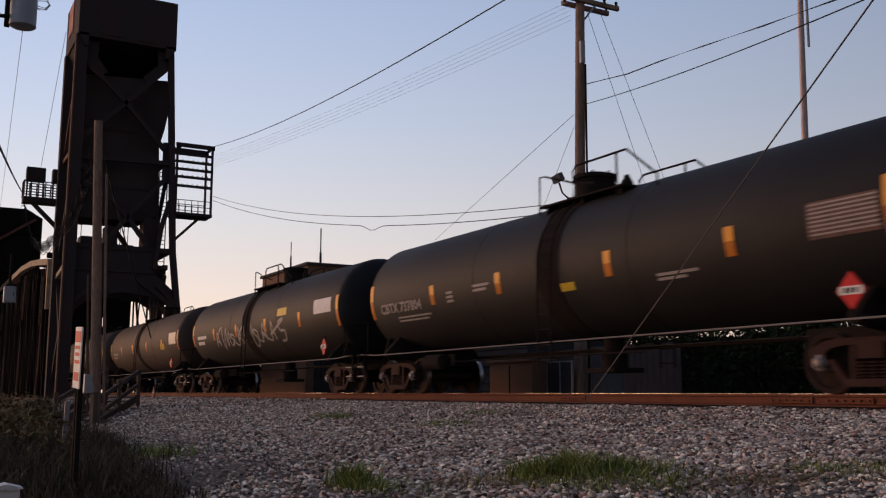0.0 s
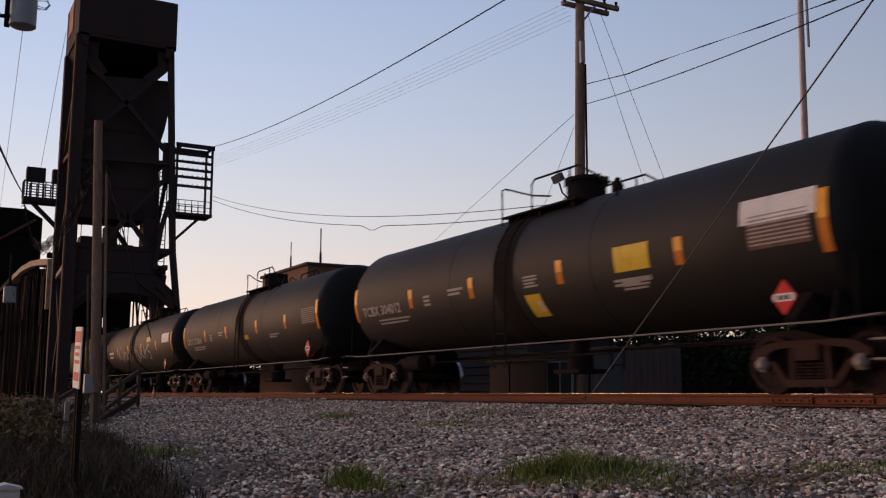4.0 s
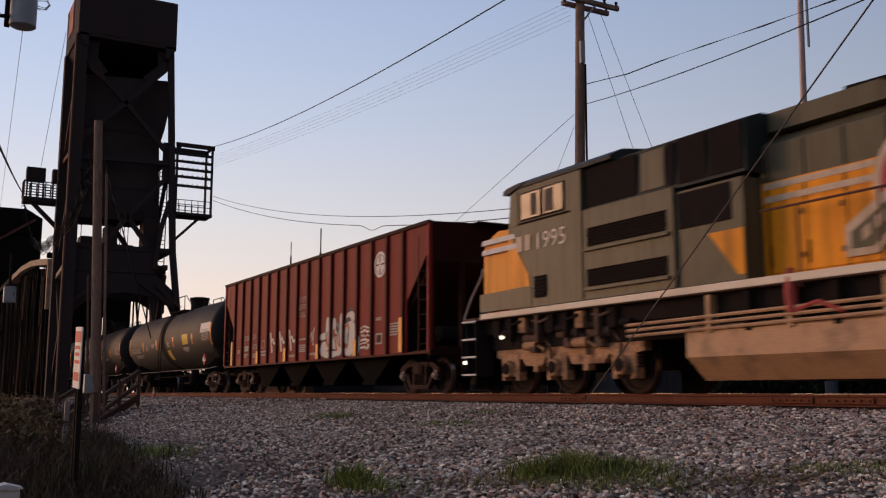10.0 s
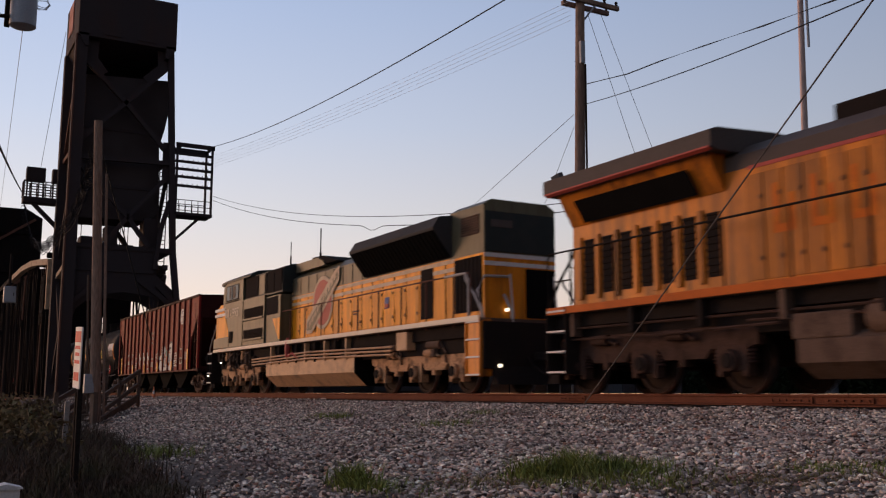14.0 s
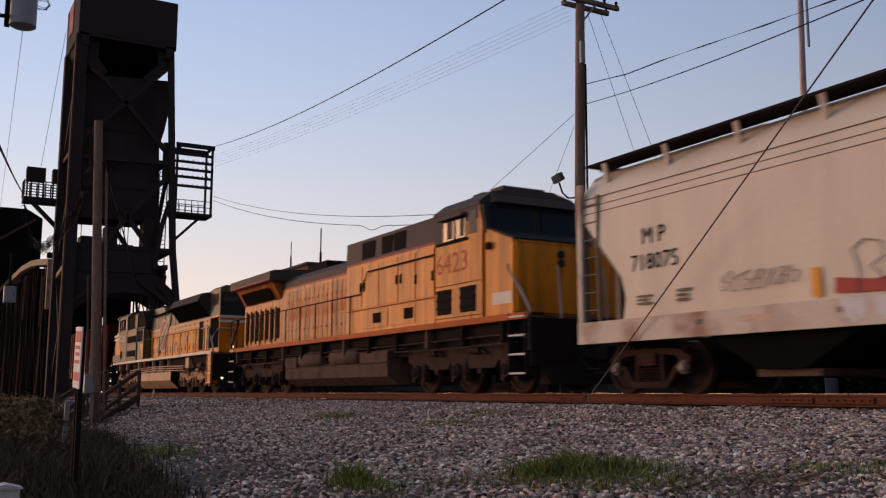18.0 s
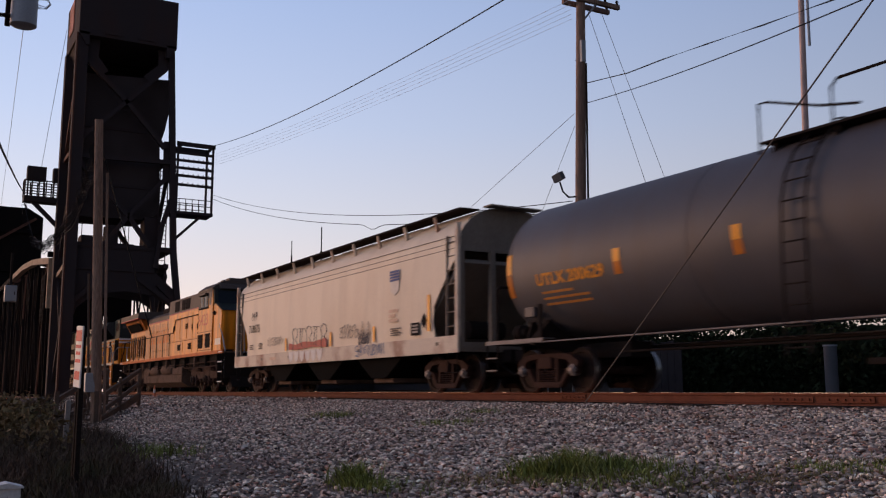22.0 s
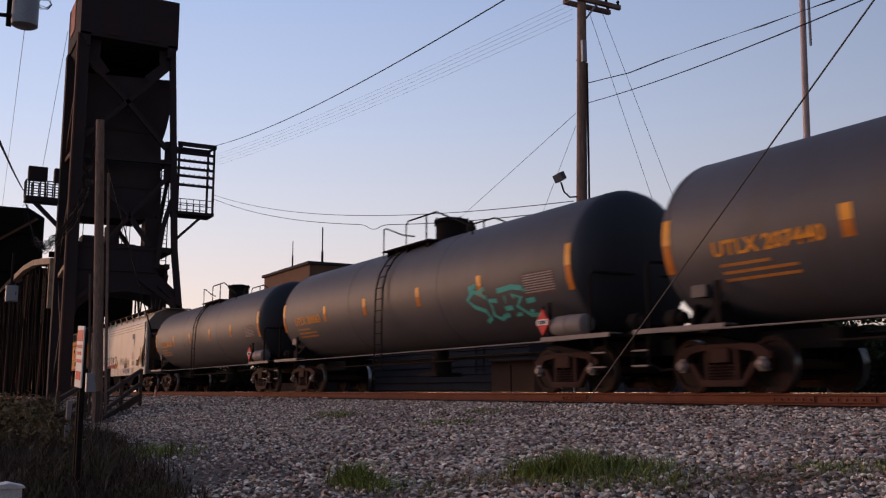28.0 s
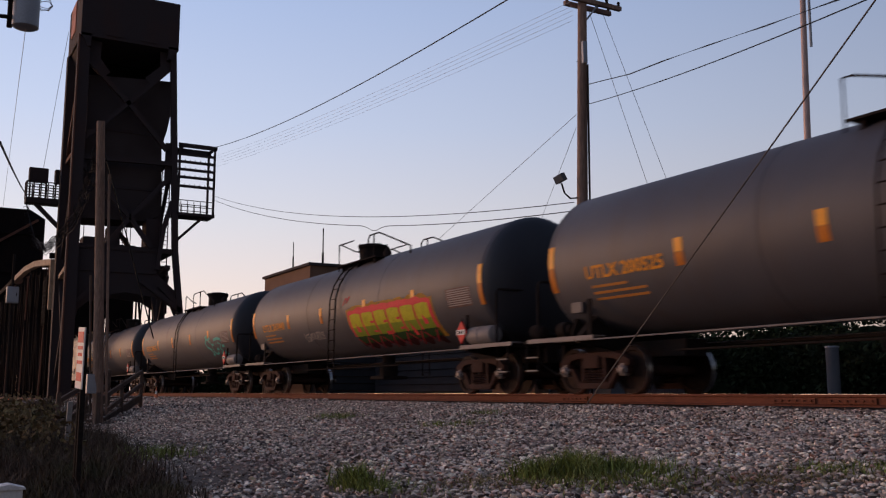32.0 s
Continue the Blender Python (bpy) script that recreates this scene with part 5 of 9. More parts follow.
def freight_truck(car, x):
    if not FRAME_DATA:
        for key, y in (("near", -1.0), ("far", 1.0)):
            bm = bmesh.new()
            y0, y1 = y - 0.075, y + 0.075
            prism(bm, [(-1.06, 0.64), (-1.06, 0.54), (-0.84, 0.54), (-0.70, 0.66), (-0.40, 0.70), (0.40, 0.70), (0.70, 0.66), (0.84, 0.54), (1.06, 0.54), (1.06, 0.64), (0.84, 0.76), (0.55, 0.80), (-0.55, 0.80), (-0.84, 0.76)], y0, y1)
            for s in (-1, 1):
                prism(bm, [(s * 0.80, 0.50), (s * 0.66, 0.50), (s * 0.36, 0.12), (s * 0.48, 0.12)], y0 + 0.01, y1 - 0.01)
                prism(bm, [(s * 0.38, 0.15), (s * 0.30, 0.15), (s * 0.28, 0.74), (s * 0.36, 0.74)], y0 + 0.01, y1 - 0.01)
                box(bm, s * 0.89 - 0.12, s * 0.89 + 0.12, y0 - 0.01, y1 + 0.01, 0.38, 0.58, bevel=0.03)
            box(bm, -0.46, 0.46, y0, y1, 0.10, 0.22, bevel=0.02)
            FRAME_DATA[key] = data_of(bm, "side_frame", M_TRUCK, True)
        bm = bmesh.new()
        coil = []
        for j in range(5):
            coil += [(0.05, 0.22 + j * 0.05), (0.085, 0.235 + j * 0.05), (0.085, 0.25 + j * 0.05)]
        lathe(bm, coil + [(0.05, 0.47)], 'Z', 10)
        FRAME_DATA["spring"] = data_of(bm, "spring", M_TRUCK, True)
        bm = bmesh.new()
        box(bm, -0.22, 0.22, -1.12, 1.12, 0.49, 0.74, bevel=0.03)
        box(bm, -0.3, 0.3, -0.3, 0.3, 0.7, 0.86, bevel=0.02)
        for s in (-1, 1):
            beam(bm, (s * 0.5, -0.85, 0.4), (s * 0.5, 0.85, 0.4), 0.1, 0.12)
        FRAME_DATA["bolster"] = data_of(bm, "bolster", M_TRUCK, True)
    tr = part("truck_bolster", FRAME_DATA["bolster"], None, car)
    tr.location = (x, 0, 0)
    part("side_frame", FRAME_DATA["near"], None, tr)
    part("side_frame", FRAME_DATA["far"], None, tr)
    for yy in (-1.0, 1.0):
        for k in (-0.19, 0.0, 0.19):
            sp = part("spring", FRAME_DATA["spring"], None, tr)
            sp.location = (k, yy, 0)
    for s in (-0.89, 0.89):
        wheelset(car, x + s, 0.457)


COUPLER_DATA = []


def couplers(car, half, z=0.84):
    if not COUPLER_DATA:
        bm = bmesh.new()
        box(bm, -0.75, 0.0, -0.08, 0.08, -0.1, 0.1, bevel=0.02)
        box(bm, -0.05, 0.28, -0.17, 0.14, -0.15, 0.15, bevel=0.05)
        pipe(bm, [(-0.5, -0.35, -0.02), (-0.2, -0.36, -0.25), (0.15, -0.3, -0.42), (0.5, -0.25, -0.4)], 0.03)
        COUPLER_DATA.append(data_of(bm, "coupler", M_BLACKSTEEL, True))
    for s in (-1, 1):
        ob = part("coupler", COUPLER_DATA[0], None, car)
        ob.location, ob.rotation_euler = (s * (half - 0.28), 0, z), (0, 0, 0 if s > 0 else math.pi)


def ladder(x0, x1, y, z0, z1, n, r=0.014, flat=True):
    """A ladder that stands in a plane of constant y."""
    bm = bmesh.new()
    for x in (x0, x1):
        box(bm, x - 0.02, x + 0.02, y - 0.03, y + 0.03, z0, z1)
    for k in range(n):
        z = z0 + (k + 0.5) * (z1 - z0) / n
        rod(bm, (x0, y, z), (x1, y, z), r, n=6)
    return bm


# ---------------------------------------------------------------- tank cars
R_TANK, Z_TANK = 1.50, 2.62


def on_tank(x, h, out=0.006):
    """The place on the side of a tank that faces -y, h metres up round the shell from its middle line."""
    a = h / R_TANK
    return Vector((x, -(R_TANK + out) * math.cos(a), Z_TANK + (R_TANK + out) * math.sin(a)))


def tank_patch(x0, x1, h0, h1, skew=0.0, out=0.006, n=4):
    """A thin sheet that follows the shell of the tank."""
    bm = bmesh.new()
    rows = []
    for k in range(n + 1):
        h = h0 + (h1 - h0) * k / n
        sx = skew * (h - h0)
        rows.append([bm.verts.new(on_tank(x + sx, h, o)) for x in (x0, x1) for o in (out, -0.01)])
    for a, b in zip(rows, rows[1:]):
        for i, j in ((0, 2), (2, 3), (3, 1), (1, 0)):
            bm.faces.new((a[i], a[j], b[j], b[i]))
    bm.faces.new((rows[0][0], rows[0][1], rows[0][3], rows[0][2]))
    bm.faces.new((rows[-1][0], rows[-1][2], rows[-1][3], rows[-1][1]))
    return bm


def tank_writing(text, size, x, h, squeeze=1.0):
    bm = lettering(text, size, 0.03 * size)
    for v in bm.verts:
        v.co = on_tank(x + v.co.x * squeeze, h + v.co.y, 0.012)
    return bm


def stencil_block(car, x, h, w, n, t, gap):
    """A block of pale stencil lines, each line a part."""
    for i in range(n):
        part("stencil_line", tank_patch(x, x + w, h - i * t * gap - t, h - i * t * gap, n=2), M_WHITEDIM, car, "thin pale stencil line")


def tank_bars(rows, x, h, w, t, gap=1.7):
    bm = bmesh.new()
    for i, k in enumerate(rows):
        join(bm, tank_patch(x, x + w * k, h - i * t * gap - t, h - i * t * gap, n=2))
    return bm


def ribbon(points, width, out=0.010):
    """A stroke of spray paint on the shell, through points (x, h)."""
    bm = bmesh.new()
    prev = None
    for i, (x, h) in enumerate(points):
        a, b = points[max(i - 1, 0)], points[min(i + 1, len(points) - 1)]
        dx, dh = b[0] - a[0], b[1] - a[1]
        q = math.hypot(dx, dh) or 1
        ox, oh = -dh / q * width / 2, dx / q * width / 2
        cur = (bm.verts.new(on_tank(x + ox, h + oh, out)), bm.verts.new(on_tank(x - ox, h - oh, out)))
        if prev:
            bm.faces.new((prev[0], prev[1], cur[1], cur[0]))
        prev = cur
    return bm


def script_path(x0, x1, z, tall, glyphs, seed):
    """The run of a hand-sprayed line: irregular strokes and loops that cannot be read."""
    rng = random.Random(seed)
    cell = (x1 - x0) / glyphs
    key = []
    for g in range(glyphs):
        cx = x0 + (g + 0.5) * cell
        up = tall * rng.uniform(0.7, 1.2)
        kind = rng.randrange(4)
        if kind == 0:
            key += [(-0.4, 0.5), (-0.35, -0.5), (0.1, -0.45), (0.3, 0.0), (-0.2, 0.1)]
        elif kind == 1:
            key_shape = [(-0.3, -0.5), (0.0, 0.55), (0.3, -0.5), (0.1, -0.1), (-0.2, -0.1)]
            key += key_shape
        elif kind == 2:
            key += [(0.3, 0.45), (-0.3, 0.35), (-0.2, 0.0), (0.3, -0.1), (0.2, -0.5), (-0.35, -0.45)]
        else:
            key += [(-0.35, 0.5), (-0.3, -0.5), (0.25, 0.5), (0.3, -0.5)]
        n = {0: 5, 1: 5, 2: 6, 3: 4}[kind]
        for i in range(len(key) - n, len(key)):
            a, b = key[i]
            key[i] = (cx + a * cell * 0.95 + rng.uniform(-0.05, 0.05) * cell, z + b * up + rng.uniform(-0.08, 0.08) * tall)
    pts = []
    for i in range(len(key) - 1):
        p0, p1, p2, p3 = key[max(i - 1, 0)], key[i], key[i + 1], key[min(i + 2, len(key) - 1)]
        for k in range(4):
            t = k / 4
            pts.append(tuple(0.5 * (2 * p1[c] + (p2[c] - p0[c]) * t + (2 * p0[c] - 5 * p1[c] + 4 * p2[c] - p3[c]) * t * t + (3 * p1[c] - p0[c] - 3 * p2[c] + p3[c]) * t ** 3) for c in (0, 1)))
    return pts + [key[-1]]


def scrawl(x0, x1, h, tall, loops, width, seed, mid=8):
    """A line of spray-painted script on the shell that cannot be read."""
    return ribbon(script_path(x0, x1, h, tall, loops, seed), width)


SHELL = {}


def tank_car(u, body, label, style, man=0.65, shift=0.0):
    """A tank car on two trucks. style 'a': black cars with white writing; 'b': grey cars with orange writing."""
    car = thing("tank_car", label, "tank car", pose(u + train_x(0), TRACK_Y, 0), group="cars of the freight train")
    if "shell" not in SHELL:
        bm = bmesh.new()
        prof = [(0.02, -8.62)]
        for k in range(1, 9):
            a = math.pi / 2 * k / 8
            prof.append((R_TANK * math.sin(a) ** 0.9, -8.1 - 0.52 * math.cos(a)))
        prof += [(R_TANK, x) for x in (-5.4, -2.7, 0.0, 2.7, 5.4)]
        prof += [(r, -x) for r, x in prof[8::-1]]
        lathe(bm, prof, 'X', 56, (0, 0, Z_TANK))
        SHELL["shell"] = bm
    bm = SHELL["shell"].copy()
    part("tank", bm, body, car, smooth=True)
    # weld rings of the shell
    for x in (-8.08, -2.7, 2.7, 8.08):
        bm = bmesh.new()
        lathe(bm, [(R_TANK - 0.01, x - 0.025), (R_TANK + 0.006, x - 0.02), (R_TANK + 0.006, x + 0.02), (R_TANK - 0.01, x + 0.025)], 'X', 56, (0, 0, Z_TANK))
        part("weld_ring", bm, body, car, smooth=True)
    # stub sills, bolsters, saddles
    for s in (-1, 1):
        bm = bmesh.new()
        box(bm, min(s * 5.6, s * 9.15), max(s * 5.6, s * 9.15), -0.28, 0.28, 0.70, 1.02, bevel=0.02)
        box(bm, s * 9.15 - 0.06, s * 9.15 + 0.06, -0.45, 0.45, 0.68, 1.10, bevel=0.02)
        part("stub_sill", bm, M_BLACKSTEEL, car)
        bm = bmesh.new()
        prism_x(bm, [(-1.42, 1.10), (-1.42, 0.98), (-0.5, 0.86), (0.5, 0.86), (1.42, 0.98), (1.42, 1.10), (0.98, 1.55), (0.6, 1.3), (-0.6, 1.3), (-0.98, 1.55)], s * 7.35 - 0.09, s * 7.35 + 0.09)
        prism_x(bm, [(-1.2, 1.08), (1.2, 1.08), (1.05, 1.5), (-1.05, 1.5)], s * 7.9 - 0.03, s * 7.9 + 0.03)
        part("saddle", bm, M_BLACKSTEEL, car)
        # end deck with hand rails and grab irons
        bm = bmesh.new()
        box(bm, min(s * 8.35, s * 9.2), max(s * 8.35, s * 9.2), -1.45, 1.45, 1.04, 1.09, bevel=0.01)
        part("end_deck", bm, M_BLACKSTEEL, car)
        for y in (-1.42, 1.42):
            bm = bmesh.new()
            if style == 'a':
                pipe(bm, [(s * 8.5, y, 1.08), (s * 8.5, y, 1.93), (s * 8.5, y * 0.97, 1.96), (s * 8.5, y * 0.7, 2.02), (s * 8.62, 0, 2.03)], 0.018)
            else:
                pipe(bm, [(s * 8.68, y, 1.08), (s * 8.68, y, 2.24), (s * 8.68, y * 0.96, 2.31), (s * 8.68, 0, 2.32)], 0.030)
            part("end_rail", bm, M_BLACKSTEEL, car)
            bm = bmesh.new()
            pipe(bm, [(s * 8.7, y, 1.06), (s * 8.7, y, 0.47), (s * 8.72, y, 0.45), (s * 9.10, y, 0.45), (s * 9.12, y, 0.47), (s * 9.12, y, 1.06)], 0.018)
            st = part("sill_step", bm, M_BLACKSTEEL, car, "bent steel corner step")
            bm = bmesh.new()
            box(bm, s * 8.91 - 0.2, s * 8.91 + 0.2, y - 0.03, y + 0.03, 0.73, 0.76)
            part("tread", bm, M_HANDRAIL, st, "pale worn tread")
            bm = bmesh.new()
            box(bm, s * 8.91 - 0.2, s * 8.91 + 0.2, y - 0.035, y + 0.035, 0.46, 0.49)
            part("tread", bm, M_HANDRAIL, st)
        if style == 'b':
            # dark head, side shelves over the truck, shelf post
            bm = bmesh.new()
            prof = [(0.02, s * 8.626)]
            for k in range(1, 9):
                a = math.pi / 2 * k / 8 * 0.96
                prof.append(((R_TANK + 0.004) * math.sin(a) ** 0.9, s * (8.106 + 0.52 * math.cos(a))))
            lathe(bm, prof if s < 0 else prof[::-1], 'X', 56, (0, 0, Z_TANK))
            part("tank_head", bm, M_TANKHEAD, car, "darker domed tank end", smooth=True)
            for y in (-1.32, 1.32):
                bm = bmesh.new()
                box(bm, min(s * 7.0, s * 9.18), max(s * 7.0, s * 9.18), y - 0.15, y + 0.15, 1.092, 1.115, bevel=0.006)
                box(bm, min(s * 7.0, s * 9.18), max(s * 7.0, s * 9.18), y + math.copysign(0.152, y) - 0.006, y + math.copysign(0.152, y) + 0.006, 1.03, 1.115)
                part("side_shelf", bm, M_HANDRAIL, car, "worn grey steel shelf edge")
            bm = bmesh.new()
            box(bm, s * 7.2 - 0.055, s * 7.2 + 0.055, -1.40, -1.36, 1.10, 1.82, bevel=0.005)
            part("shelf_post", bm, M_BLACKSTEEL, car)
            bm = bmesh.new()
            lathe(bm, [(0.02, -0.16), (0.17, -0.14), (0.17, 0.10), (0.11, 0.14), (0.11, 0.24), (0.02, 0.26)], 'X', 16, (s * 9.0, -0.62, 1.34))
            box(bm, s * 9.0 - 0.12, s * 9.0 + 0.12, -0.72, -0.52, 1.09, 1.22, bevel=0.01)
            rod(bm, (s * 8.9, -0.62, 1.3), (s * 8.9, 0.5, 1.3), 0.05)
            part("hand_brake", bm, M_BLACKSTEEL, car, "dark brake gear on the end deck", smooth=True)
        freight_truck(car, s * 7.35)
    if style == 'b':
        bm = bmesh.new()
        box(bm, -7.88, -7.54, -1.30, -1.14, 1.58, 1.79, bevel=0.012)
        box(bm, -7.76, -7.66, -1.24, -1.14, 1.80, 2.0)
        part("card_box", bm, body, car, "small grey box under the shell")
    couplers(car, 9.52)
    # running pipe along the side
    for y in (-1.44, 1.44):
        bm = bmesh.new()
        pipe(bm, [(-8.9, y, 1.08), (-8.0, y, 1.03), (8.0, y, 1.03), (8.9, y, 1.08)], 0.017)
        part("side_rail", bm, M_HANDRAIL, car, "grey pipe rail along the side")
    bm = bmesh.new()
    lathe(bm, [(0.28, 0.0), (0.28, 0.35), (0.2, 0.4), (0.2, 0.75)], 'Z', 14, (0.2, 0, 0.5))
    box(bm, -0.25, 0.65, -0.4, 0.4, 0.42, 0.52, bevel=0.02)
    part("outlet_valve", bm, M_BLACKSTEEL, car, smooth=True)
    bm = bmesh.new()
    rod(bm, (-6.0, 0.45, 0.92), (6.0, 0.45, 0.92), 0.03)
    rod(bm, (-5.6, -0.5, 0.8), (2.0, -0.5, 0.8), 0.022)
    part("brake_pipe", bm, M_BLACKSTEEL, car)
    bm = bmesh.new()
    if style == 'b':
        lathe(bm, [(0.05, -0.56), (0.19, -0.50), (0.21, -0.44), (0.21, -0.04), (0.222, -0.03), (0.222, 0.03), (0.21, 0.04), (0.21, 0.44), (0.19, 0.50), (0.05, 0.56)], 'X', 18, (7.85, -1.25, 1.33))
    else:
        lathe(bm, [(0.05, -0.5), (0.2, -0.42), (0.2, 0.42), (0.05, 0.5)], 'X', 14, (-5.3, -1.0, 0.78))
    part("air_tank", bm, M_HANDRAIL if style == 'b' else M_BLACKSTEEL, car, "small round air reservoir", smooth=True)
    # manway, platform and rails on the top
    zt = Z_TANK + R_TANK
    p0, p1 = (-1.45 + 0.7 * shift, 2.65) if style == 'a' else (-1.62, 3.36)
    dx = man
    bm = bmesh.new()
    lathe(bm, [(0.43, zt - 0.15), (0.43, zt + 0.44), (0.48, zt + 0.45), (0.48, zt + 0.53), (0.30, zt + 0.58), (0.05, zt + 0.59)], 'Z', 20, (dx, 0, 0))
    for k in range(8):
        a = k * 0.785
        rod(bm, (dx + 0.46 * math.cos(a), 0.46 * math.sin(a), zt + 0.38), (dx + 0.46 * math.cos(a), 0.46 * math.sin(a), zt + 0.57), 0.025, n=6)
    part("manway", bm, M_BLACKSTEEL, car, "dark round manway housing", smooth=True)
    bm = bmesh.new()
    lathe(bm, [(0.13, zt - 0.1), (0.13, zt + 0.2), (0.07, zt + 0.3), (0.05, zt + 0.36)], 'Z', 12, (dx + 1.05, 0, 0))
    part("safety_valve", bm, M_BLACKSTEEL, car, smooth=True)
    bm = bmesh.new()
    lathe(bm, [(0.09, zt - 0.1), (0.09, zt + 0.14), (0.04, zt + 0.2)], 'Z', 12, (dx - 0.95, 0.2, 0))
    part("safety_valve", bm, M_BLACKSTEEL, car, smooth=True)
    for y in (-0.72, 0.72):
        bm = bmesh.new()
        box(bm, p0 + 0.1, p0 + 2.9, y - 0.28, y + 0.28, zt - 0.16, zt - 0.12)
        pf = part("platform", bm, M_BLACKSTEEL, car, "narrow grating platform on the tank")
        for k in (0.3, 1.5, 2.7):
            bm = bmesh.new()
            box(bm, p0 + k - 0.03, p0 + k + 0.03, y - 0.2, y + 0.2, zt - 0.42, zt - 0.16)
            part("bracket", bm, M_BLACKSTEEL, pf)
        bm = bmesh.new()
        yo = y * 1.25
        hi = zt + 0.56
        r0 = p0 + (2.2 if man < -0.9 else 1.42 if style == 'b' else 1.2)
        r1 = p0 + (2.95 if man < -0.9 else 3.15 if style == 'b' else 2.9)
        pipe(bm, [(r0, yo, zt - 0.15), (r0, yo, hi - 0.10), (r0 + 0.12, yo, hi), (r1, yo, hi), (p1, yo, zt - 0.10), (p1, yo, zt - 0.34)], 0.024)
        rod(bm, (p0 + 2.6, yo, zt - 0.3), (p0 + 2.6, yo, hi), 0.022, n=6)
        pipe(bm, [(p0, yo, zt - 0.28), (p0, yo, hi), (p0 + 0.2, yo, hi - 0.02), (p0 + 1.2, yo, zt + 0.22), (p0 + 1.9, yo, zt + 0.08)], 0.024)
        if man < -0.9:
            rod(bm, (p0, yo, hi), (p0 + 1.15, yo, hi), 0.022, n=6)
        part("platform_rail", bm, M_BLACKSTEEL, car)
    # side ladder
    for sg in (-1, 1):
        bm = bmesh.new()
        lx = -0.72 + shift if style == 'a' else -0.66
        for k in (0.0, 0.44):
            pts = []
            for j in range(9):
                p = on_tank(lx + k, 1.45 - j * 0.42 if j < 8 else -1.9, 0.10)
                pts.append((p.x, p.y * -sg if sg > 0 else p.y, p.z))
            y = pts[5][1]
            pts = pts[:4] + [(lx + k, sg * 1.62, z) for z in (2.0, 1.4, 0.55)]
            pipe(bm, pts, 0.022)
        for j in range(11):
            z = 0.65 + j * 0.31
            yy = -math.sqrt(max(0.05, (R_TANK + 0.1) ** 2 - max(0, z - Z_TANK) ** 2)) * -sg
            yy = sg * 1.62 if z < Z_TANK else yy
            rod(bm, (lx, yy, z), (lx + 0.44, yy, z), 0.014, n=6)
        part("side_ladder", bm, M_BLACKSTEEL, car)
    # saddle band round the shell
    if style == 'a':
        bm = bmesh.new()
        lathe(bm, [(R_TANK - 0.01, -0.95 + shift), (R_TANK + 0.012, -0.92 + shift), (R_TANK + 0.012, -0.20 + shift), (R_TANK - 0.01, -0.17 + shift)], 'X', 56, (0, 0, Z_TANK))
        part("band", bm, M_BLACKSTEEL, car, "darker band round the shell", smooth=True)
    # reflective strips
    for x in (-8.08, 8.08):
        part("end_strip", tank_patch(x - 0.09, x + 0.09, -0.12, 0.32, out=0.008, n=8), M_REFLECT, car, "amber reflective strip")
        part("end_strip", tank_patch(x - 0.09, x + 0.09, -0.62, -0.125, out=0.008, n=8), M_REFLECTDEEP, car, "deep orange reflective strip")
    xs = (-4.6, -1.66, 1.6, 4.6) if style == 'b' else (-4.94, -1.93, 1.50 + 0.7 * shift, 4.9)
    for x in xs:
        part("strip", tank_patch(x - 0.10, x + 0.10, -0.22, 0.02, out=0.008), M_REFLECT, car, "amber reflective strip")
        part("strip", tank_patch(x - 0.10, x + 0.10, -0.46, -0.225, out=0.008), M_REFLECTDEEP, car, "deep orange reflective strip")
    # hazard placard on its bracket
    bm = bmesh.new()
    for s0, z0 in ((0, 1.42),):
        prism(bm, [(7.10, z0 - 0.27), (7.33, z0), (7.10, z0 + 0.27), (6.87, z0)], -1.50, -1.46)
    part("placard", bm, M_RED, car, "red diamond placard with a white centre")
    bm = bmesh.new()
    prism(bm, [(6.92, 1.36), (7.28, 1.36), (7.30, 1.42), (7.28, 1.48), (6.92, 1.48), (6.90, 1.42)], -1.506, -1.500)
    pw = part("placard_centre", bm, M_WHITE, car)
    for x in (7.01, 7.10, 7.19):
        bm = bmesh.new()
        box(bm, x - 0.028, x + 0.028, -1.510, -1.506, 1.385, 1.455)
        part("digit_bar", bm, M_BLACKSTEEL, pw)
    bm = bmesh.new()
    rod(bm, (7.1, -1.46, 1.1), (7.1, -1.46, 1.75), 0.02, n=6)
    rod(bm, (7.1, -1.46, 1.1), (7.35, -1.2, 1.0), 0.03, n=6)
    part("placard_bracket", bm, M_BLACKSTEEL, car)
    return car


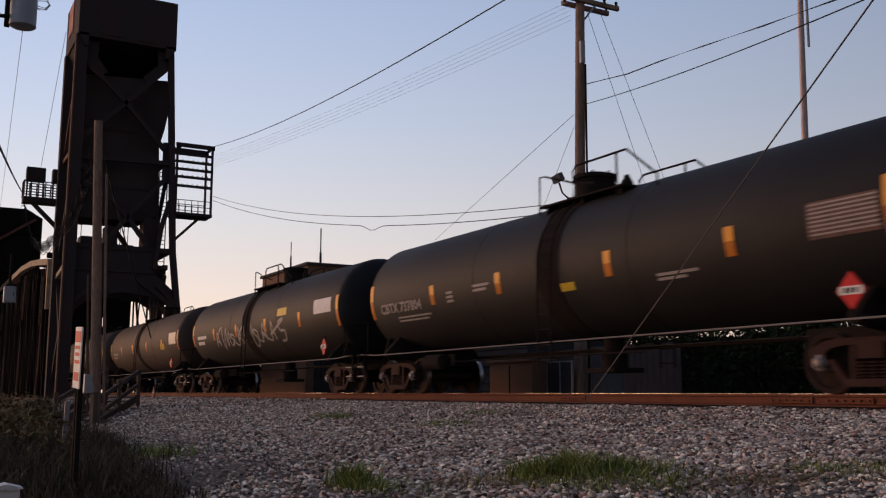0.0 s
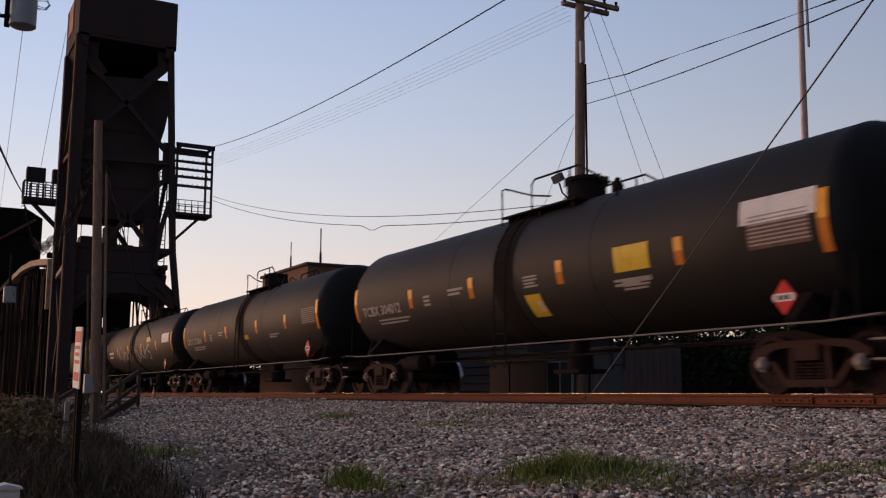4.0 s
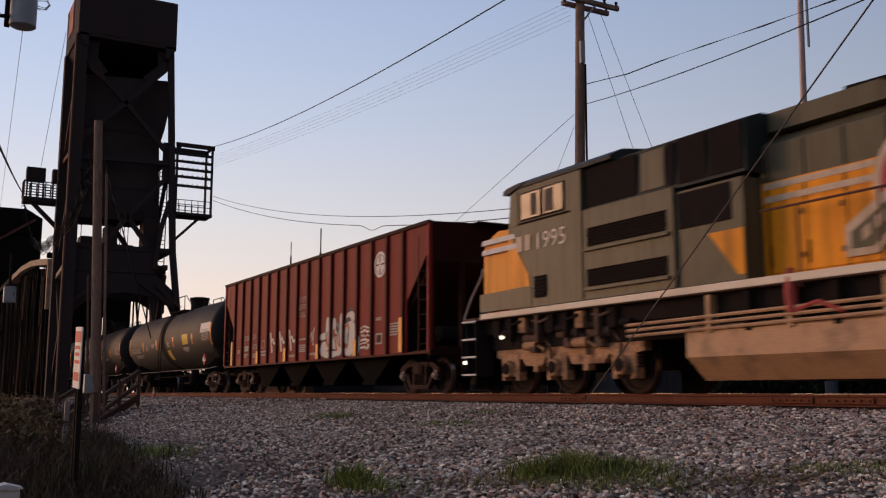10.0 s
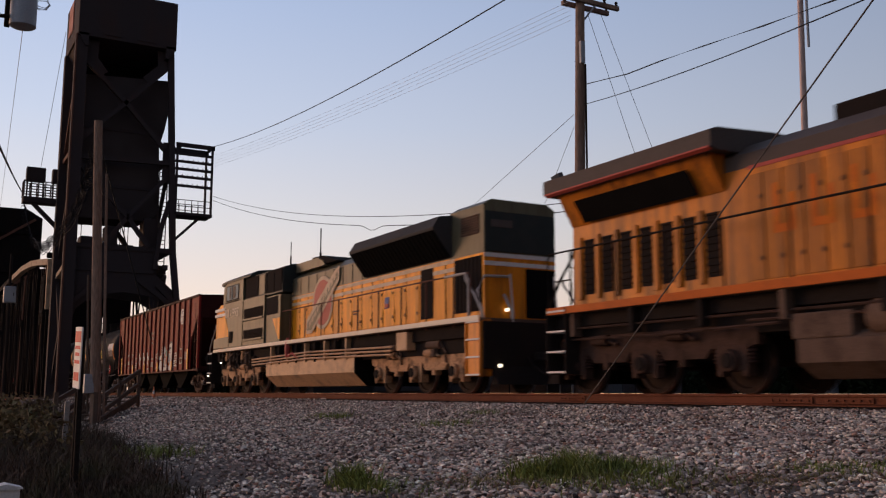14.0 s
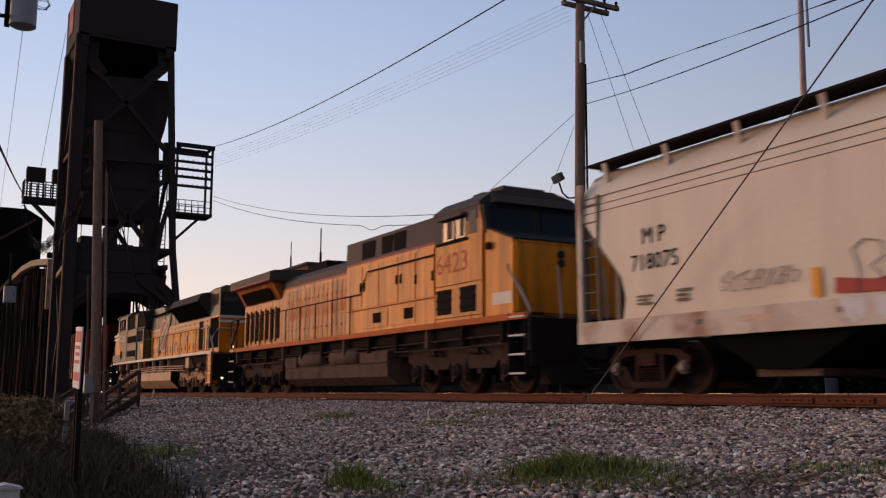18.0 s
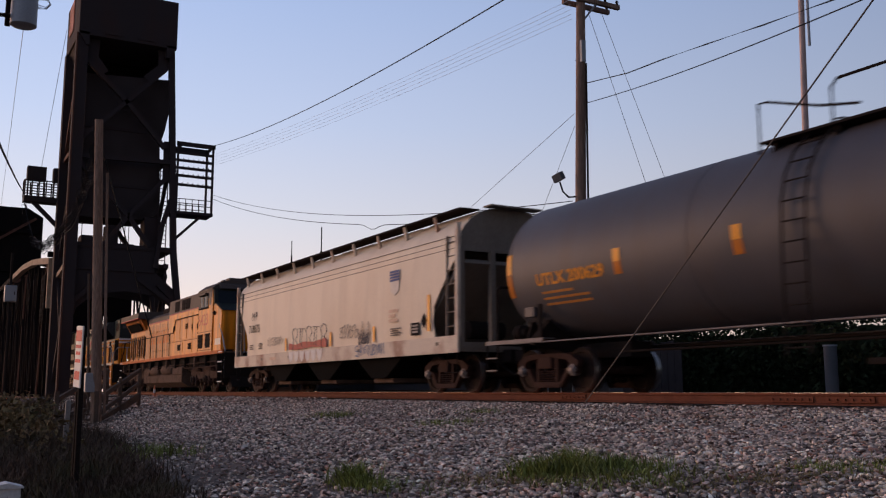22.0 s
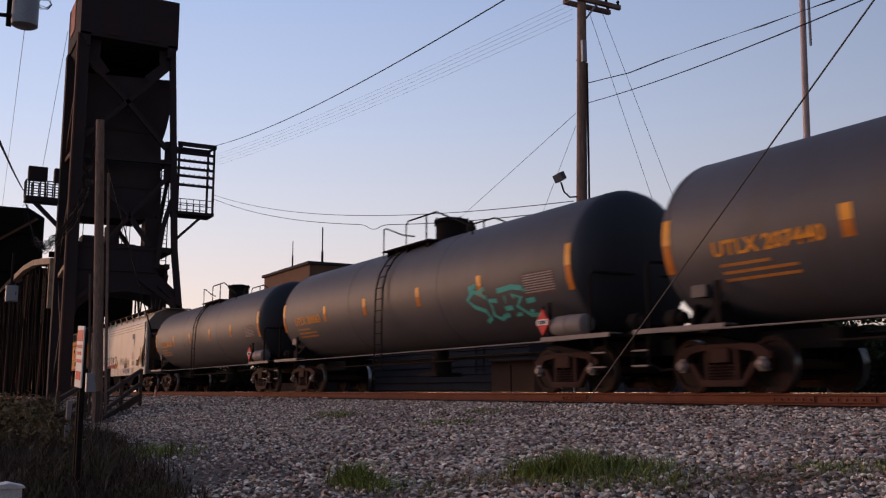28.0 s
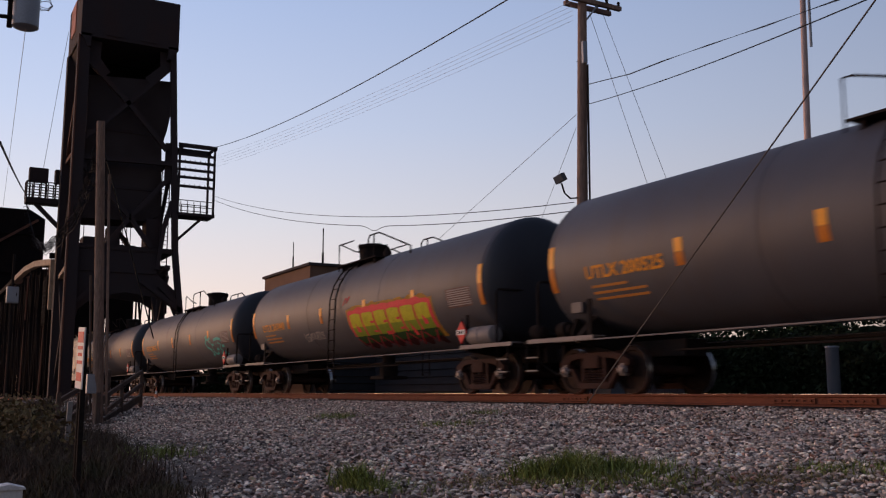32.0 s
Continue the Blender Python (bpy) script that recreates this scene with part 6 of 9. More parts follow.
# ---------------------------------------------------------------- the open red hopper and the cream covered hopper
def hopper_ends(car, half, dark, top, sill):
    """Slope sheets, end posts, ladders and brake gear at both ends of a hopper."""
    for s in (-1, 1):
        bm = bmesh.new()
        prism(bm, [(s * (half - 2.6), sill + 0.10), (s * (half - 2.5), sill + 0.02), (s * (half - 0.05), top - 0.95), (s * (half - 0.15), top - 0.85)], -1.40, 1.40)
        part("slope_sheet", bm, dark, car)
        bm = bmesh.new()
        for y in (-1.42, -0.55, 0.55, 1.42):
            box(bm, s * (half - 0.1) - 0.07, s * (half - 0.1) + 0.07, y - 0.06, y + 0.06, sill, top - 0.6)
        box(bm, s * (half - 0.1) - 0.08, s * (half - 0.1) + 0.08, -1.5, 1.5, sill - 0.1, sill + 0.12)
        box(bm, s * (half - 0.5) - 0.5, s * (half - 0.5) + 0.5, -1.48, 1.48, sill - 0.02, sill + 0.03)
        part("end_frame", bm, dark, car)
        for y in (-1.49, 1.49):
            bm = bmesh.new()
            pipe(bm, [(s * (half - 0.6), y, sill - 0.1), (s * (half - 0.6), y, 0.46), (s * (half - 0.14), y, 0.46), (s * (half - 0.14), y, sill - 0.1)], 0.016)
            part("sill_step", bm, M_BLACKSTEEL, car, "bent steel corner step")
            part("ladder", ladder(s * (half - 0.62), s * (half - 0.14), y, sill, top - 0.25, 8), dark, car)
    bm = bmesh.new()
    rod(bm, (half + 0.02, 0.5, 2.3), (half + 0.12, 0.5, 2.3), 0.05)
    lathe(bm, [(0.26, half + 0.10), (0.29, half + 0.12), (0.26, half + 0.14)], 'X', 18, (0, 0.5, 2.3))
    box(bm, half - 0.05, half + 0.1, 0.3, 0.7, 2.0, 2.5, bevel=0.03)
    lathe(bm, [(0.05, -0.6), (0.22, -0.5), (0.22, 0.5), (0.05, 0.6)], 'Y', 14, (half - 0.7, -0.4, 1.5))
    part("brake_gear", bm, M_BLACKSTEEL, car)


def red_hopper(u):
    car = thing("hopper_car", "oxide-red ribbed steel hopper car with white lettering and graffiti", "hopper car", pose(u + train_x(0), TRACK_Y, 0), group="cars of the freight train")
    H, top, sill = 8.62, 4.24, 1.04
    for y, name in ((-1.5, "side"), (1.5, "side")):
        bm = bmesh.new()
        prism(bm, [(-7.35, sill), (7.35, sill), (7.35, 2.35), (8.42, 3.45), (8.55, 3.45), (8.55, top), (-8.55, top), (-8.55, 3.45), (-8.42, 3.45), (-7.35, 2.35)], y - 0.015, y + 0.015)
        part(name, bm, M_REDCAR, car)
        bm = bmesh.new()
        box(bm, -8.6, 8.6, y - 0.07, y + 0.05, top - 0.03, top + 0.07, bevel=0.015)
        part("top_chord", bm, M_REDSHADE, car)
        bm = bmesh.new()
        box(bm, -8.6, 8.6, y - 0.018, y + 0.018, sill - 0.06, sill, bevel=0.006)
        part("side_sill", bm, M_REDRIB, car)
        for s in (-1, 1):
            bm = bmesh.new()
            box(bm, s * 8.55 - 0.06, s * 8.55 + 0.06, y - 0.05, y + 0.05, sill, top, bevel=0.01)
            part("corner_post", bm, M_REDCAR, car)
    bm = bmesh.new()
    prism_x(bm, [(-0.075, sill), (-0.075, top - 0.03), (0.0, top - 0.03), (0.0, sill)], -0.05, 0.05)
    rib = data_of(bm, "rib", M_REDRIB)
    for k in range(16):
        x = -7.20 + k * 0.96
        for y, t in ((-1.515, 0), (1.515, math.pi)):
            ob = part("rib", rib, None, car)
            ob.location, ob.rotation_euler = (x, y, 0), (0, 0, t)
    bm = bmesh.new()
    prism_x(bm, [(-1.48, top + 0.02), (-1.45, top + 0.06), (0, top + 0.12), (1.45, top + 0.06), (1.48, top + 0.02)], -8.5, 8.5)
    part("roof", bm, M_REDSHADE, car)
    for s in (-1, 1):
        bm = bmesh.new()
        box(bm, s * 8.75 - 0.22, s * 8.75 + 0.22, -0.3, 0.9, top + 0.05, top + 0.08)
        part("running_board", bm, M_REDSHADE, car)
    # End sheets, slope sheets and posts take the shaded copy of the red.
    for s in (-1, 1):
        bm = bmesh.new()
        box(bm, s * 8.5 - 0.02, s * 8.5 + 0.02, -1.48, 1.48, 3.3, top + 0.02)
        part("end_sheet", bm, M_REDSHADE, car)
    hopper_ends(car, H, M_REDSHADE, top, sill)
    for x in (-4.4, -1.45, 1.45, 4.4):
        bm = bmesh.new()
        prism(bm, [(x - 1.4, sill - 0.05), (x + 1.4, sill - 0.05), (x + 0.35, 0.33), (x - 0.35, 0.33)], -1.15, 1.15)
        box(bm, x - 0.42, x + 0.42, -1.2, 1.2, 0.24, 0.34)
        # Shade under the car is put into the bay's black colour.
        part("hopper_bay", bm, M_SCREENSHADE, car)
    bm = bmesh.new()
    box(bm, -8.9, 8.9, -0.3, 0.3, 0.7, 1.0, bevel=0.02)
    part("centre_sill", bm, M_BLACKSTEEL, car)
    for s in (-1, 1):
        freight_truck(car, s * 7.2)
    couplers(car, 9.2)
    Y = -1.519
    # round white emblem with a cross, plain shapes
    bm = bmesh.new()
    lathe(bm, [(0.36, 0.0), (0.36, -0.004)], 'Y', 32, (5.75, Y, 3.50))
    part("emblem", bm, M_WHITE, car, "white round emblem")
    bm = bmesh.new()
    for a in (0, 1):
        for s in (-1, 1):
            if a:
                box(bm, 5.73, 5.77, Y - 0.010, Y - 0.006, min(3.5 + s * 0.05, 3.5 + s * 0.27), max(3.5 + s * 0.05, 3.5 + s * 0.27))
            else:
                box(bm, min(5.75 + s * 0.05, 5.75 + s * 0.25), max(5.75 + s * 0.05, 5.75 + s * 0.25), Y - 0.010, Y - 0.006, 3.48, 3.52)
    for i in range(24):
        a = i / 24 * 6.283
        beam(bm, (5.75 + 0.27 * math.cos(a), Y - 0.008, 3.5 + 0.27 * math.sin(a)), (5.75 + 0.27 * math.cos(a + 0.27), Y - 0.008, 3.5 + 0.27 * math.sin(a + 0.27)), 0.004, 0.02)
    part("emblem_line", bm, M_REDCAR, car)
    part("lettering", letter_plate("BN", 0.30, -6.08, 1.93, Y - 0.004, 1.35), M_WHITEDIM, car)
    part("lettering", letter_plate("SF", 0.30, -5.06, 1.93, Y - 0.004, 1.35), M_WHITEDIM, car)
    part("lettering", letter_plate("576", 0.30, -5.08, 1.56, Y - 0.004, 1.15), M_WHITEDIM, car, "white car number")
    part("stencil", bars_plate([1.0], -6.02, 1.74, Y, 0.55, 0.20), M_WHITEDIM, car, "worn white number bar")
    for x, z, rows, w, h in ((-6.03, 1.44, [0.8, 0.5], 0.5, 0.05), (-5.0, 1.42, [1, 0.8], 0.55, 0.05), (-4.12, 1.50, [1.0, 1.0], 0.62, 0.07), (-6.85, 1.62, [0.8, 0.6, 0.9], 0.35, 0.03),
                             (-0.30, 1.75, [1.0], 0.66, 0.05), (-0.30, 1.55, [1, 0.9, 0.9, 0.8], 0.66, 0.04), (0.62, 1.26, [1.0, 0.9], 0.62, 0.03), (-1.25, 1.26, [1.0, 0.9], 0.66, 0.03),
                             (5.5, 2.05, [0.7, 0.7], 0.5, 0.03), (6.38, 1.85, [1, 0.9, 0.8, 0.9, 0.7], 0.62, 0.045)):
        part("stencil", bars_plate(rows, x, z, Y, w, h), M_WHITEDIM, car, "worn white stencil lines")
    for text, x, z in (("BUFFER", -0.34, 2.94), ("SERVICE", -0.36, 2.69), ("ONLY", -0.25, 2.44)):
        part("lettering", letter_plate(text, 0.25, x, z, Y - 0.004, 0.80 if text != "ONLY" else 0.9), M_WHITEDIM, car, "worn white word")
    def frame_of(x0, x1, z0, z1, w):
        bm = bmesh.new()
        for p, q, r, s in ((x0, x1, z0, z0 + w), (x0, x1, z1 - w, z1), (x0, x0 + w, z0 + w, z1 - w), (x1 - w, x1, z0 + w, z1 - w)):
            box(bm, p, q, Y - 0.003, Y, r, s)
        return bm
    part("stencil", frame_of(-4.05, -3.72, 1.58, 1.86, 0.025), M_WHITEDIM, car)
    part("data_panel", panel(5.50, 5.90, 1.32, 1.62, Y, 0.003, 0.0), M_WHITEDIM, car, "pale data panel")
    part("data_panel", panel(5.56, 5.84, 1.37, 1.57, Y - 0.003, 0.003, 0.0), M_REDRIB, car)
    for x in (-7.38, -4.34, -1.47, 1.42, 4.26, 7.14):
        bm = bmesh.new()
        box(bm, x - 0.09, x + 0.09, Y - 0.085, Y - 0.078, 1.05, 1.5 if abs(x) < 7 else 1.95)
        part("strip", bm, M_REFLECT, car, "orange reflective strip")
    # sprayed tags, unreadable
    def stroke(pts, w, m, lab, out=0.004):
        bm = bmesh.new()
        pipe(bm, [(p, Y - out, q) for p, q in pts], w / 2, 8)
        for v in bm.verts:
            v.co.y = Y - out + (v.co.y - Y + out) * 0.04
        return part("graffiti", bm, m, car, lab)
    for x0 in (-3.12, -2.18, -1.24):
        stroke([(x0, 2.10), (x0 + 0.05, 1.95), (x0 + 0.20, 1.40)], 0.13, M_CHROME, "white sprayed tag")
        stroke([(x0 + 0.08, 1.80), (x0 + 0.28, 1.85), (x0 + 0.36, 1.70), (x0 + 0.50, 1.72), (x0 + 0.66, 1.52)], 0.11, M_CHROME, "white sprayed tag")
    stroke([(0.66, 1.75), (0.85, 1.95), (0.80, 1.60), (0.98, 2.05), (0.92, 1.50)], 0.05, M_FADEDWHITE, "pale sprayed squiggle")
    # a large silver piece: swollen overlapping letters with dark edges and orange strokes
    rng = random.Random(8)
    blobs = ((1.72, 1.72, 0.24, 0.10), (2.10, 2.0, 0.13, 0.26), (1.95, 1.30, 0.36, 0.22), (2.42, 1.62, 0.30, 0.34), (2.62, 2.0, 0.10, 0.24), (2.9, 1.42, 0.34, 0.30), (3.18, 2.08, 0.11, 0.26),
             (3.22, 1.62, 0.26, 0.30), (3.78, 2.12, 0.22, 0.24), (3.62, 1.75, 0.34, 0.32), (3.95, 1.55, 0.26, 0.40), (3.7, 1.22, 0.28, 0.14), (4.32, 1.35, 0.13, 0.24), (2.4, 1.16, 0.5, 0.10))
    for j, (cx, cz, rx, rz) in enumerate(blobs):
        for grow, out, m, lab in ((0.018, 0.003 + 0.0006 * j, M_DARKSCRIPT, "dark edge of a sprayed letter"), (0.0, 0.0034 + 0.0006 * j, M_CHROME, "swollen silver sprayed letter")):
            bm = bmesh.new()
            w1, w2 = rng.uniform(0, 6), rng.uniform(0, 6)
            ring = []
            for i in range(20):
                a = i * 0.31416
                k = 1 + 0.14 * math.sin(2 * a + w1) + 0.10 * math.sin(3 * a + w2)
                ring.append((cx + (1.22 * rx + grow) * k * math.cos(a), max(1.045, cz + (1.15 * rz + grow) * k * math.sin(a))))
            prism(bm, ring, Y - out - 0.0003, Y - out)
            part("graffiti", bm, m, car, lab)
    for pts in ([(2.05, 1.7), (2.15, 1.4), (2.3, 1.62)], [(2.62, 1.9), (2.75, 1.5), (2.82, 1.25)], [(3.0, 1.75), (3.06, 1.35)], [(3.4, 1.9), (3.62, 2.0), (3.7, 1.85)], [(2.3, 1.35), (2.42, 1.2)], [(3.5, 1.45), (3.6, 1.3)]):
        stroke(pts, 0.10, M_ORANGERED, "orange sprayed stroke", 0.0135)
    for pts in ([(2.85, 2.05), (3.05, 1.9), (2.95, 1.72)], [(3.30, 1.85), (3.32, 1.5)]):
        stroke(pts, 0.09, M_TEAL, "teal sprayed stroke", 0.0135)
    for k in range(6):
        z, q = 1.84 - k * 0.115, rng.uniform(0.0, 0.12)
        stroke([(4.46 + q + i * (0.64 - q) / 7, z + rng.uniform(-0.05, 0.05)) for i in range(8)], 0.04 + 0.02 * (k % 2), M_FADEDWHITE, "white sprayed line")
    return car


def covered_hopper(u):
    car = thing("covered_hopper_car", "cream covered hopper car with rust stains, black number and graffiti", "hopper car", pose(u + train_x(0), TRACK_Y, 0), group="cars of the freight train")
    H = 8.58
    def side_y(z):      # the side bows outwards and rounds over to the roof
        if z < 3.6:
            return 1.50 - 0.05 * ((z - 2.4) / 1.3) ** 2
        return 1.46 - 0.62 * ((z - 3.6) / 0.75) ** 2
    zs = [1.30, 1.7, 2.1, 2.5, 2.9, 3.3, 3.6, 3.8, 3.95, 4.1, 4.22, 4.32]
    for sg in (-1, 1):
        bm = bmesh.new()
        # the body ends are cut back below the slope sheets
        def ends(z):
            return 8.50 if z > 3.35 else 8.50 - min(1.0, (3.35 - z) * 0.95) if z > 2.15 else 7.35 - 0.12 * math.sin((2.15 - z) / 0.85 * 3.1)
        xs = [i / 10 for i in range(-10, 11)]
        grid = [[bm.verts.new((f * ends(z), sg * side_y(z), z)) for f in xs] for z in zs]
        inner = [[bm.verts.new((f * ends(z), sg * (side_y(z) - 0.03), z)) for f in xs] for z in zs]
        for g, flip in ((grid, False), (inner, True)):
            for a, b in zip(g, g[1:]):
                for i in range(20):
                    bm.faces.new((a[i], a[i + 1], b[i + 1], b[i]))
        for e in (0, 20):
            for j in range(len(zs) - 1):
                bm.faces.new((grid[j][e], grid[j + 1][e], inner[j + 1][e], inner[j][e]))
        part("side", bm, M_CREAM, car, "cream side with rust streaks", smooth=True)
        bm = bmesh.new()
        box(bm, -H, H, sg * 1.53 - 0.03, sg * 1.53 + 0.03, 0.92, 1.33, bevel=0.012)
        part("side_sill", bm, M_CREAMSILL, car, "cream side sill with rust patches")
        for z in (3.42, 3.56, 3.72):
            bm = bmesh.new()
            pipe(bm, [(-8.45, sg * (side_y(z) + 0.004), z), (8.45, sg * (side_y(z) + 0.002), z)], 0.010, 5)
            part("seam", bm, M_GREYCAR, car)
        # Board and guard black all round: the shaded underside as colour.
        bm = bmesh.new()
        box(bm, -8.45, 8.45, sg * 1.13 - 0.27, sg * 1.13 + 0.27, 4.37, 4.40)
        part("running_board", bm, M_BLACKSTEEL, car, "running board along the roof, its shaded underside put into black")
        bm = bmesh.new()
        box(bm, -8.45, 8.45, sg * 1.40 - 0.012, sg * 1.40 + 0.012, 4.35, 4.40)
        part("roof_guard", bm, M_BLACKSTEEL, car)
        for k in range(10):
            x = 7.14 - k * 1.67
            bm = bmesh.new()
            prism_x(bm, [(sg * 1.405, 4.36), (sg * 1.365, 4.36), (sg * 1.25, 4.06), (sg * 1.32, 3.98)], x - 0.045, x + 0.045)
            part("bracket", bm, M_CREAMSILL, car, "pale roof bracket")
        for s in (-1, 1):
            bm = bmesh.new()
            box(bm, s * 8.50 - 0.07, s * 8.50 + 0.07, sg * 1.50 - 0.05, sg * 1.50 + 0.05, 1.30, 4.02, bevel=0.015)
            part("corner_post", bm, M_CREAMSILL, car, "cream corner post")
    bm = bmesh.new()
    prism_x(bm, [(-0.87, 4.31), (0.87, 4.31), (0.6, 4.42), (0, 4.47), (-0.6, 4.42)], -8.48, 8.48)
    for k in range(5):
        box(bm, -7.5 + k * 3.1, -4.9 + k * 3.1, -0.3, 0.3, 4.44, 4.56, bevel=0.02)
    part("roof", bm, M_GREYCAR, car)
    for s in (-1, 1):
        # Grey instead of cream here: the shade of the end put into colour.
        bm = bmesh.new()
        prism_x(bm, [(-1.44, 3.35), (1.44, 3.35), (1.42, 3.8), (1.1, 4.2), (0.6, 4.4), (-0.6, 4.4), (-1.1, 4.2), (-1.42, 3.8)], s * 8.47 - 0.03, s * 8.47 + 0.03)
        part("end_sheet", bm, M_GREYCAR, car, "end sheet with its shade put into the grey")
        bm = bmesh.new()
        box(bm, s * 8.62 - 0.18, s * 8.62 + 0.18, -0.75, 0.75, 4.44, 4.48)
        part("end_walk", bm, M_GREYCAR, car)
    hopper_ends(car, 8.6, M_GREYCAR, 4.0, 1.05)
    for x in (-3.9, 0.0, 3.9):
        bm = bmesh.new()
        prism(bm, [(x - 1.75, 1.1), (x + 1.75, 1.1), (x + 0.45, 0.38), (x - 0.45, 0.38)], -1.35, 1.35)
        # Bays black all over: the shade below the car as colour.
        part("hopper_bay", bm, M_SCREENSHADE, car, "hopper bay with the shade below put into black")
        bm = bmesh.new()
        box(bm, x - 0.6, x + 0.6, -1.2, 1.2, 0.26, 0.38, bevel=0.02)
        part("outlet_gate", bm, M_GREYTANK, car, "rusty brown outlet gate")
    bm = bmesh.new()
    box(bm, -8.9, 8.9, -0.3, 0.3, 0.7, 1.0, bevel=0.02)
    part("centre_sill", bm, M_BLACKSTEEL, car)
    for s in (-1, 1):
        freight_truck(car, s * 7.15)
    couplers(car, 9.2)
    Y = -1.515
    part("lettering", letter_plate("M P", 0.42, -6.75, 2.62, Y, 0.95), M_BLACKSTEEL, car, "dark reporting mark")
    part("lettering", letter_plate("718075", 0.42, -7.05, 2.16, Y, 0.98), M_BLACKSTEEL, car, "dark car number")
    part("stencil", bars_plate([1, 0.7, 1], -6.9, 1.72, Y, 0.4, 0.04), M_GREYCAR, car)
    part("stencil", bars_plate([1, 0.7, 0.8], -5.9, 1.75, Y, 0.35, 0.05), M_GREYCAR, car)
    for x in (-3.05, 0.83, 3.91, 7.08):
        bm = bmesh.new()
        box(bm, x - 0.08, x + 0.08, Y - 0.006, Y, 1.38 if x < 7 else 1.5, 1.80 if x < 7 else 2.4)
        part("strip", bm, M_REFLECT, car, "orange reflective strip")
    bm = bmesh.new()
    prism(bm, [(4.92, 2.92), (5.45, 2.92), (5.42, 2.66), (5.18, 2.54), (4.95, 2.66)], Y - 0.004, Y)
    part("emblem", bm, M_FADEDWHITE, car, "faded white shield")
    bm = bmesh.new()
    for k in range(4):
        box(bm, 4.90, 5.47, Y - 0.008, Y - 0.002, 2.93 + k * 0.075, 2.99 + k * 0.075)
    part("emblem_line", bm, M_BLUE, car)
    bm = bmesh.new()
    for a, b, c, d in ((6.13, 6.60, 1.43, 1.75),):
        box(bm, a, b, Y - 0.004, Y, c, d)
    part("data_panel", bm, M_BLACKSTEEL, car, "black data panel")
    part("stencil", bars_plate([0.8, 0.8, 0.8], 6.18, 1.70, Y - 0.004, 0.45, 0.05), M_WHITEDIM, car)
    for x in (-5.35, -2.6, 3.0, 7.6):
        bm = bmesh.new()
        box(bm, x - 0.08, x + 0.08, -1.564, -1.56, 1.12, 1.20)
        part("sill_stencil", bm, M_GREYCAR, car)
    bm = bmesh.new()
    box(bm, -2.6 - 1.9, -2.6 - 1.3, -1.564, -1.56, 1.10, 1.20)
    part("sill_stencil", bm, M_FADEDORANGE, car)
    # graffiti
    def scrawl_on(x0, x1, z, tall, loops, width, seed, y):
        bm = flat_scrawl(x0, x1, z, tall, loops, width, seed)
        for v in bm.verts:
            v.co.y += y - Y
        return bm
    def flat_scrawl(x0, x1, z, tall, loops, width, seed):
        bm = bmesh.new()
        pts = script_path(x0, x1, z, tall, loops, seed)
        pipe(bm, [(p[0], Y - 0.003, p[1]) for p in pts], width * 0.5, 6)
        for v in bm.verts:
            v.co.y = Y - 0.003 + (v.co.y - Y + 0.003) * 0.1
        return bm
    bm = bmesh.new()
    prism(bm, [(6.83, 1.58), (6.99, 1.77), (6.83, 1.96), (6.67, 1.77)], Y - 0.004, Y)
    part("placard", bm, M_BLACKSTEEL, car, "dark diamond placard holder")
    part("stencil", bars_plate([0.9, 0.6, 0.9], 4.85, 2.18, Y, 0.6, 0.08), M_FADEDORANGE, car, "faded orange stencil lines")
    part("stencil", bars_plate([1, 0.7, 1, 0.8], 4.95, 1.68, Y, 0.6, 0.035), M_GREYCAR, car)
    part("graffiti", flat_scrawl(-4.9, -3.3, 1.76, 0.26, 7, 0.022, 4), M_SCRIPT, car, "faint grey sprayed script")
    part("graffiti", flat_scrawl(1.5, 3.7, 1.76, 0.36, 6, 0.035, 9), M_SCRIPT, car, "grey sprayed script")
    part("graffiti", flat_scrawl(2.9, 3.6, 1.50, 0.3, 6, 0.05, 15), M_DARKSCRIPT, car, "dark sprayed scribble")
    part("graffiti", scrawl_on(2.75, 4.7, 1.16, 0.26, 7, 0.035, 5, -1.563), M_BLUESCRIPT, car, "blue-grey tag on the sill")
    # block letters: white feet, a red band, thin dark outlines above
    for k in range(6):
        x = -2.45 + k * 0.5
        bm = bmesh.new()
        prism(bm, [(x - 0.2, 1.34), (x - 0.12, 1.08), (x + 0.02, 0.96), (x + 0.2, 1.05), (x + 0.26, 1.36), (x + 0.1, 1.30)], -1.566, -1.561)
        part("graffiti", bm, M_WHITE, car, "white feet of sprayed block letters")
    bm = bmesh.new()
    prism(bm, [(-2.75, 1.40), (-1.9, 1.37), (-0.6, 1.42), (0.52, 1.37), (0.58, 1.58), (0.45, 1.66), (-0.5, 1.58), (-1.4, 1.62), (-2.1, 1.54), (-2.72, 1.62)], Y - 0.004, Y)
    part("graffiti", bm, M_LOGORED, car, "dark red sprayed band")
    for k in range(5):
        x = -2.35 + k * 0.62
        z = 1.36
        shape = [(0, 0), (0.02, 0.35), (-0.08, 0.62), (0.12, 0.74), (0.36, 0.68), (0.42, 0.48), (0.20, 0.36), (0.40, 0.20), (0.46, 0.02)] if k % 2 == 0 else [(0, 0.1), (0.04, 0.66), (-0.06, 0.7), (0.42, 0.66), (0.2, 0.66), (0.18, 0.1), (0.46, 0.05)]
        bm = bmesh.new()
        pipe(bm, [(x + a, Y - 0.006, z + b) for a, b in shape], 0.010, 5)
        part("graffiti", bm, M_DARKSCRIPT, car, "thin dark letter outline")
    return car


# ---------------------------------------------------------------- locomotives
LOCO_DATA = {}


